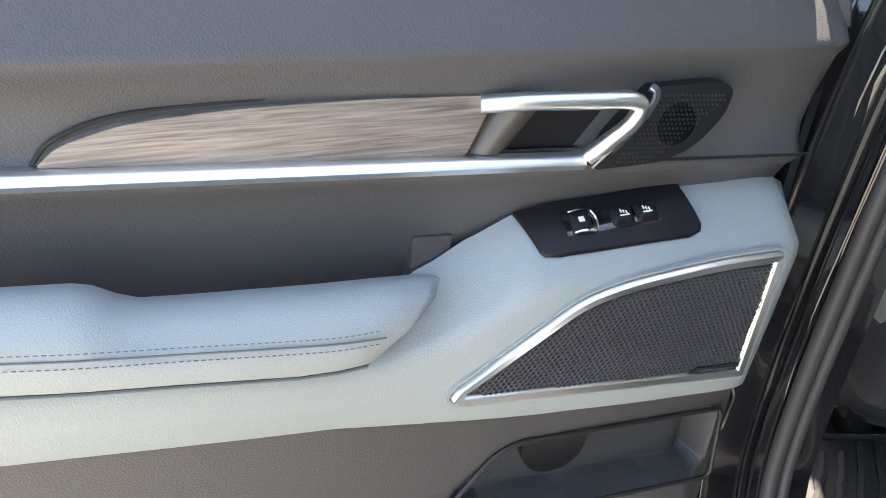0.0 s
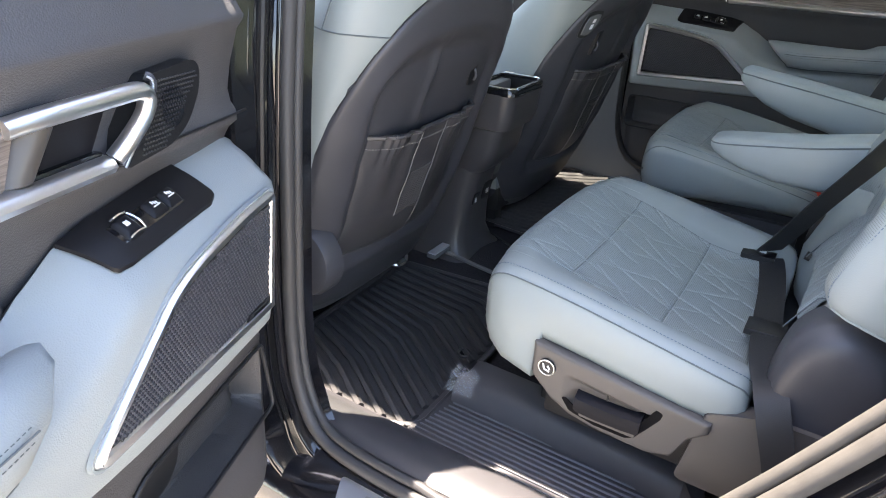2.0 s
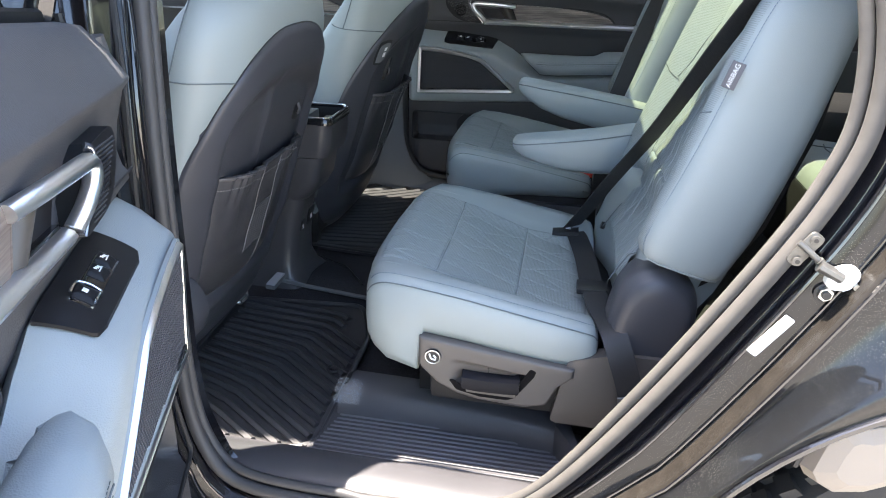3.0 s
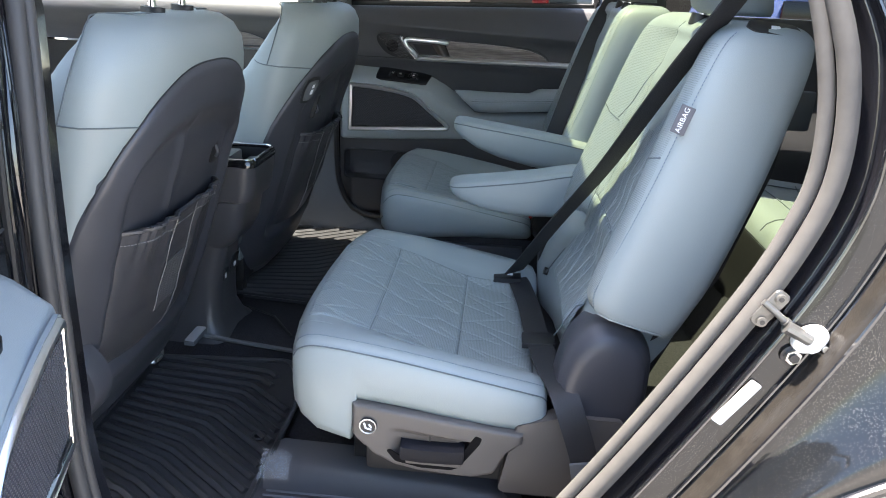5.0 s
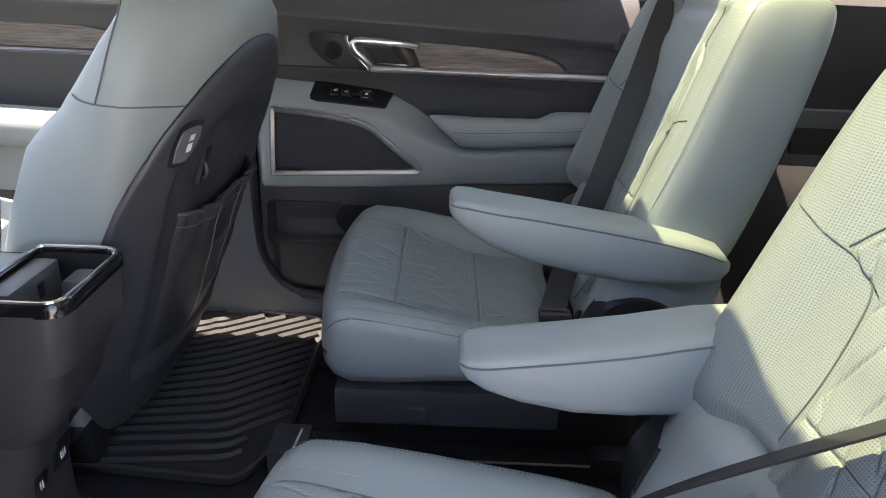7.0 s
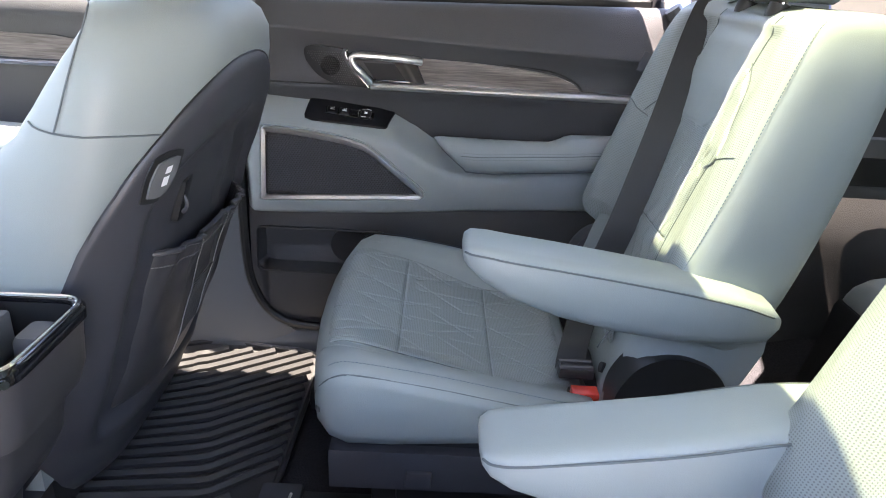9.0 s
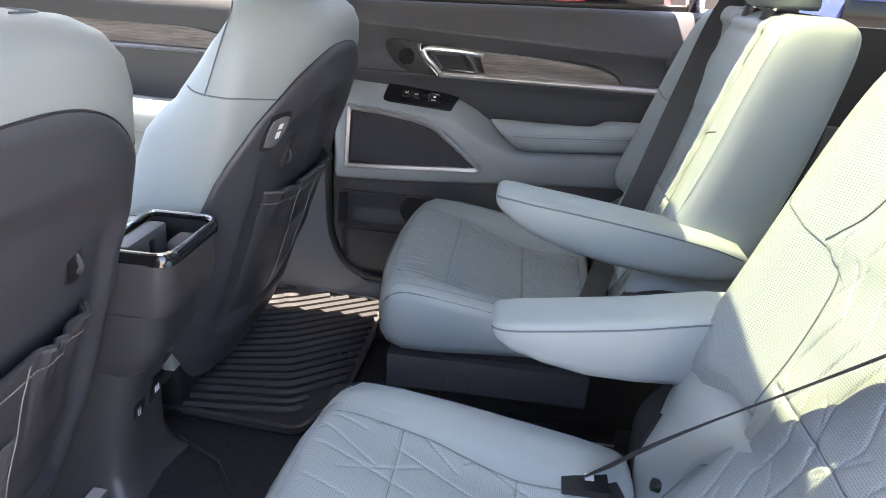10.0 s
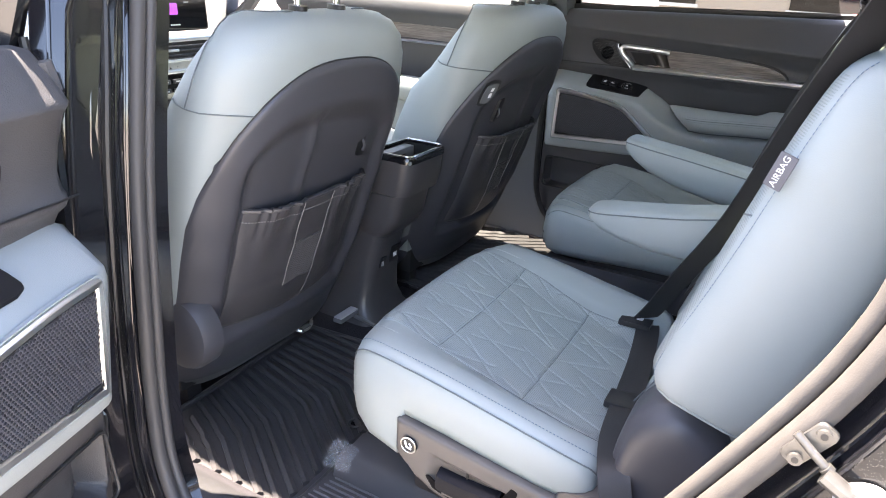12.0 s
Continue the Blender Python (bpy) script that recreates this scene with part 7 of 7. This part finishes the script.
def floor_pieces():
    h = thing("floor_bracket", (-0.47, -0.13, 0.52), "pale grey clip on the carpet at the mat corner", "clip")
    part("clip_bar", rbox(-0.468, -0.440, -0.165, -0.085, 0.508, 0.520, 0.003), M_GREY, h)
    # Paler slab on top paints in the light that the clip reflects.
    part("clip_sheen", rbox(-0.466, -0.442, -0.162, -0.088, 0.519, 0.524, 0.001), M_CLIP, h, "pale grey top of the clip, lightened for its sheen")
    c = thing("carpet_panel", (-0.3, 0, 0.48), "charcoal carpet piece over the centre hump", "carpet")
    part("carpet_edge", tube([(-0.46, -0.10, 0.508), (-0.36, -0.105, 0.498), (-0.18, -0.12, 0.49)], 0.006, 6), M_GREY, c)
    part("carpet_fold", tube([(-0.43, 0.10, 0.505), (-0.30, 0.04, 0.502), (-0.22, -0.06, 0.50)], 0.003, 6), M_BLACK, c)
    hk = thing("seat_hook", (-0.52, -0.25, 0.50), "bent grey steel adjuster bar under the front seat", "bar")
    part("rod", tube(spline([(-0.60, -0.19, 0.56), (-0.52, -0.205, 0.535), (-0.495, -0.225, 0.518), (-0.50, -0.255, 0.512), (-0.525, -0.265, 0.518)], 5), 0.005, 8), M_STEEL, hk)
    part("grip", tube([(-0.497, -0.228, 0.516), (-0.503, -0.256, 0.511)], 0.009, 8), M_GREY, hk)
    fb = thing("shipping_film", (-0.06, -0.6, 0.58), "crumpled clear plastic film on the black seat rail", "plastic film")
    rng = random.Random(4)
    bump = [[(rng.random() - 0.5) * 0.014 for _ in range(14)] for _ in range(14)]
    def crinkle(u, v):
        return (-0.100 + 0.055 * u + 0.01 * bump[int(v * 13)][int(u * 13)], -0.655 + bump[int(u * 13)][int(v * 13)] * 0.5 + 0.04 * v * v, 0.548 + 0.032 * v + bump[int(v * 13)][int(u * 13)] * 0.5)
    part("film", sheet(crinkle, 13, 13, 0.0), M_FILM, fb, smooth=False)
    # far seat rail furniture between the seats
    fr = thing("far_seat_track", (0.25, 0.2, 0.5), "black track cover and wiring beside the far seat", "seat track")
    part("track_cover", rbox(-0.09, 0.45, 0.165, 0.235, 0.49, 0.56, 0.008), M_BLACK, fr)
    part("track_edge", tube([(-0.09, 0.16, 0.563), (0.45, 0.16, 0.563)], 0.0025, 6), M_STEEL, fr)
    part("front_block", rbox(-0.125, -0.055, 0.15, 0.235, 0.49, 0.575, 0.008), M_SHELL, fr)
    part("white_cord", tube(spline([(-0.118, 0.30, 0.49), (-0.10, 0.22, 0.505), (-0.088, 0.17, 0.55), (-0.06, 0.16, 0.62)], 6), 0.0022, 6), M_WHITE, fr, "thin pale cord")


floor_pieces()


# ---- seat belts ----
def strap(points, half, up=None, n=6, f=straight):
    return tube(spline(points, n), half, 4, f=f, flat=(half, 0.0011), up=up)


def near_belt():
    b = thing("seat_belt", (0.34, -0.21, 0.74), "black webbing belt hung across the near seat", "seat belt", "seat belts")
    part("shoulder_strap", strap([(0.70, -0.755, 1.66), (0.63, -0.72, 1.52), (0.585, -0.650, 1.40), (0.54, -0.555, 1.28), (0.482, -0.412, 1.10), (0.413, -0.30, 0.945), (0.37, -0.235, 0.845), (0.345, -0.207, 0.795)], 0.023, (0.85, 0.52, 0.08)), M_BELT, b)
    part("lap_strap", strap([(0.352, -0.205, 0.785), (0.362, -0.25, 0.788), (0.378, -0.36, 0.788), (0.388, -0.47, 0.788), (0.402, -0.60, 0.800), (0.420, -0.672, 0.800), (0.438, -0.702, 0.765), (0.462, -0.712, 0.70), (0.476, -0.714, 0.64)], 0.022, (1, 0.05, 0.15)), M_BELT, b)
    part("sewn_end", rbox(-0.024, 0.024, -0.003, 0.003, -0.024, 0.024, 0.002, f=lambda a, c, z: (0.468 + a * 0.95 + z * -0.22, -0.7165 + c, 0.672 + z + a * 0.2)), M_GREY, b, "sewn grey end of the strap")
    part("tongue", loft([[(0.345 + a * 0.03 - 0.012, -0.207 + k * 1.0, 0.79 + z) for a, z in ((-1, -0.006), (1, -0.004), (1, 0.006), (-1, 0.004))] for k in (-0.034, -0.02, 0.02, 0.034)]), M_BLACK, b, "black latch tongue")
    part("tongue_mark", rbox(0.333, 0.345, -0.222, -0.192, 0.7955, 0.7965, 0), M_ICON, b)
    part("slider", rbox(-0.03, 0.03, -0.022, 0.022, -0.006, 0.006, 0.003, f=lambda x, y, z: (0.39 + x, -0.50 + y * 1.0, 0.790 + z + x * 0.05)), M_BLACK, b, "black strap keeper")
    k = thing("belt_buckle", (0.375, -0.19, 0.72), "black belt buckle with red button, near seat", "buckle", "belt buckles")
    part("housing", rbox(0.36, 0.395, -0.205, -0.17, 0.70, 0.785, 0.006), M_BLACK, k)
    part("release_button", rbox(0.372, 0.390, -0.190, -0.176, 0.780, 0.787, 0.002), M_RED, k, "red release button")
    part("stalk", rbox(0.37, 0.39, -0.195, -0.18, 0.56, 0.71, 0.004), M_BLACK, k)


def far_belt():
    b = thing("seat_belt", (0.4, 0.24, 0.74), "black webbing belt down the front of the far seat", "seat belt", "seat belts")
    part("shoulder_strap", strap([(0.70, 0.72, 1.62), (0.635, 0.615, 1.43), (0.578, 0.555, 1.32), (0.516, 0.462, 1.175), (0.465, 0.425, 1.01), (0.428, 0.415, 0.89), (0.395, 0.36, 0.80), (0.375, 0.29, 0.79), (0.375, 0.26, 0.81)], 0.024, (0.93, -0.28, 0.06)), M_BELT, b)
    part("tongue", rbox(0.345, 0.40, 0.232, 0.262, 0.805, 0.822, 0.004), M_BLACK, b, "black latch tongue")
    part("tongue_ring", tube([(0.347, 0.238, 0.823), (0.347, 0.256, 0.823), (0.398, 0.256, 0.823), (0.398, 0.238, 0.823)], 0.004, 6, True), M_SHELL, b)
    k = thing("belt_buckle", (0.38, 0.21, 0.72), "black belt buckle with red button, far seat", "buckle", "belt buckles")
    part("housing", rbox(0.36, 0.405, 0.20, 0.235, 0.70, 0.793, 0.006), M_BLACK, k)
    part("release_button", rbox(0.362, 0.403, 0.197, 0.222, 0.790, 0.803, 0.003), M_RED, k, "red release button")
    part("stalk", rbox(0.375, 0.395, 0.205, 0.225, 0.56, 0.71, 0.004), M_BLACK, k)


near_belt()
far_belt()


# ---- front of the cabin ----
def front_door():
    d = thing("front_door_far", (-0.9, 0.85, 0.55), "closed far front door with wood inlay and pale armrest", "car door", kind="structure")
    def y(v):
        return 0.83 - v
    sec = [(-0.12, 1.31), (-0.06, 1.322), (-0.02, 1.305), (0.0, 1.26), (-0.005, 1.236), (-0.036, 1.205), (-0.044, 1.17), (-0.036, 1.142), (-0.046, 1.122), (-0.06, 1.07), (-0.07, 0.93), (-0.12, 0.93)]
    part("upper_panel", loft([[(x, y(v), w - 0.02 * (x + 0.45) * 0 ) for v, w in sec] for x in (-1.55, -1.2, -0.8, -0.46, -0.445)]), M_DARK, d, "charcoal upper door panel", angle=60)
    part("chrome_strip", loft([[(x, y(v), w) for v, w in ((-0.05, 1.151), (-0.03, 1.150), (-0.024, 1.146), (-0.03, 1.139), (-0.05, 1.138))] for x in (-1.5, -0.45)]), M_BRIGHT, d)
    wood = rounded([(-1.1, 1.208), (-0.70, 1.205), (-0.62, 1.192), (-0.575, 1.175), (-0.555, 1.154), (-1.1, 1.154)], 0.02)
    part("wood_trim", prism(wood, lambda a, b, c: (a, y(-0.05) - c, b), 0.016, 0.004), M_WOOD, d)
    arm = [(-0.04, 0.92), (0.03, 0.925), (0.05, 0.95), (0.052, 0.99), (0.035, 1.012), (-0.02, 1.015), (-0.05, 1.0)]
    part("armrest_pad", loft([[(x, y(v), w + dz) for v, w in arm] for x, dz in ((-1.3, 0.0), (-0.95, 0.0), (-0.8, -0.004), (-0.56, -0.006), (-0.52, -0.012))]), M_TRIM, d, "pale sage armrest", angle=60)
    part("lower_trim", sheet(lambda u, v: (-1.5 + 1.06 * u, y(0.0), 0.80 + 0.14 * v), 6, 4, 0.04, normal=(0, 1, 0)), M_TRIM, d)
    part("lower_panel", sheet(lambda u, v: (-1.5 + 1.06 * u, y(-0.01), 0.52 + 0.29 * v), 6, 4, 0.04, normal=(0, 1, 0)), M_DARK, d)
    part("window_glass", loft([[(-1.45, 0.92, 1.31), (-0.44, 0.92, 1.31)], [(-0.95, 0.72, 1.66), (-0.48, 0.71, 1.68)]], closed=False), M_CLEAR, d)
    part("outer_shell", rbox(-1.6, -0.36, 0.93, 0.985, 0.5, 1.31, 0.02), M_JAMB, d)
    n = thing("front_door_near", (-0.9, -0.85, 0.55), "closed near front door beyond the pillar", "car door", kind="structure")
    part("panel", loft([[(x, -y(v), w) for v, w in sec] for x in (-1.55, -0.8, -0.46)]), M_DARK, n, angle=60)
    part("lower_panel", rbox(-1.55, -0.45, -0.88, -0.83, 0.52, 0.94, 0.01), M_DARK, n)
    part("outer_shell", rbox(-1.6, -0.40, -0.985, -0.93, 0.5, 1.31, 0.02), M_JAMB, n)
    part("window_glass", loft([[(-1.45, -0.92, 1.31), (-0.44, -0.92, 1.31)], [(-0.95, -0.72, 1.66), (-0.48, -0.71, 1.68)]], closed=False), M_CLEAR, n)


front_door()


def dashboard():
    d = thing("dashboard", (-1.6, 0, 0.6), "charcoal dashboard with wide curved screen, silver bands and vents", "dashboard")
    prof = [(-1.75, 1.12), (-1.55, 1.14), (-1.44, 1.135), (-1.40, 1.12), (-1.40, 0.94), (-1.46, 0.90), (-1.50, 0.6), (-1.75, 0.6)]
    part("body", loft([[(x, y, z) for x, z in prof] for y in (-0.80, -0.4, 0, 0.4, 0.80)]), M_DARK, d, angle=50)

    def curved(y0, y1, z0, z1, r=0.006, x0=-1.385, deep=0.022):
        """A slab across the dash, bowed towards its ends."""
        return rbox(y0, y1, z0, z1, 0, deep, r, f=lambda a, b, c: (x0 + c + 0.05 * max(0, abs(a) - 0.25) ** 2 + 0.10 * (b - z0) * -0.6, a, b))
    sc = part("screen", curved(-0.62, 0.285, 1.172, 1.318, 0.010, -1.375), M_SCREEN, d, "wide dark display screen")
    part("display", curved(-0.60, 0.065, 1.186, 1.306, 0.0, -1.3705, 0.0184), M_DISPLAY, sc, "lit pale map display")
    part("screen_mark", curved(0.115, 0.160, 1.225, 1.262, 0.004, -1.3715, 0.0190), M_VIOLET, sc, "small violet symbol")
    for y0, y1, z0, z1 in ((0.125, 0.165, 1.192, 1.196), (0.19, 0.205, 1.262, 1.265)):
        part("screen_dash", curved(y0, y1, z0, z1, 0.0, -1.371, 0.0186), M_ICON, sc)
    part("silver_band", curved(-0.70, 0.74, 1.142, 1.158, 0.004, -1.372, 0.026), M_CHROME, d, "long silver band under the screen")
    v = part("vent", curved(-0.66, 0.70, 1.088, 1.140, 0.004, -1.385, 0.018), M_BLACK, d, "slim black air vents")
    for k in range(3):
        part("vent_slat", curved(-0.64, 0.68, 1.096 + k * 0.014, 1.100 + k * 0.014, 0.001, -1.375, 0.014), M_SHELL, v)
    for y in (-0.36, 0.10, 0.50):
        part("vent_tab", curved(y, y + 0.05, 1.109, 1.117, 0.002, -1.368, 0.016), M_CHROME, v)
    part("silver_band", curved(-0.70, 0.74, 1.079, 1.087, 0.002, -1.372, 0.024), M_CHROME, d, "thin silver band under the vents")
    part("metal_inlay", curved(-0.66, 0.70, 1.052, 1.079, 0.002, -1.380, 0.022), M_STEEL, d, "brushed blue-grey metal inlay")
    part("silver_band", curved(-0.70, 0.74, 1.042, 1.052, 0.002, -1.372, 0.024), M_CHROME, d, "silver lower band")
    p = part("control_panel", curved(-0.16, 0.22, 0.955, 1.041, 0.004, -1.388, 0.024), M_GLOSS, d, "gloss black climate control panel")
    for k in range(5):
        for z in (0.975, 1.005):
            part("key", curved(-0.07 + k * 0.048, -0.036 + k * 0.048, z, z + 0.014, 0.002, -1.380, 0.021), M_SHELL, p)
            part("key_mark", curved(-0.062 + k * 0.048, -0.046 + k * 0.048, z + 0.005, z + 0.009, 0.0, -1.3795, 0.0216), M_ICON, p)
    part("knob", tube([(-1.365, -0.115, 0.998), (-1.335, -0.115, 0.998)], 0.022, 20), M_BRIGHT, p, "round chrome knob")


dashboard()
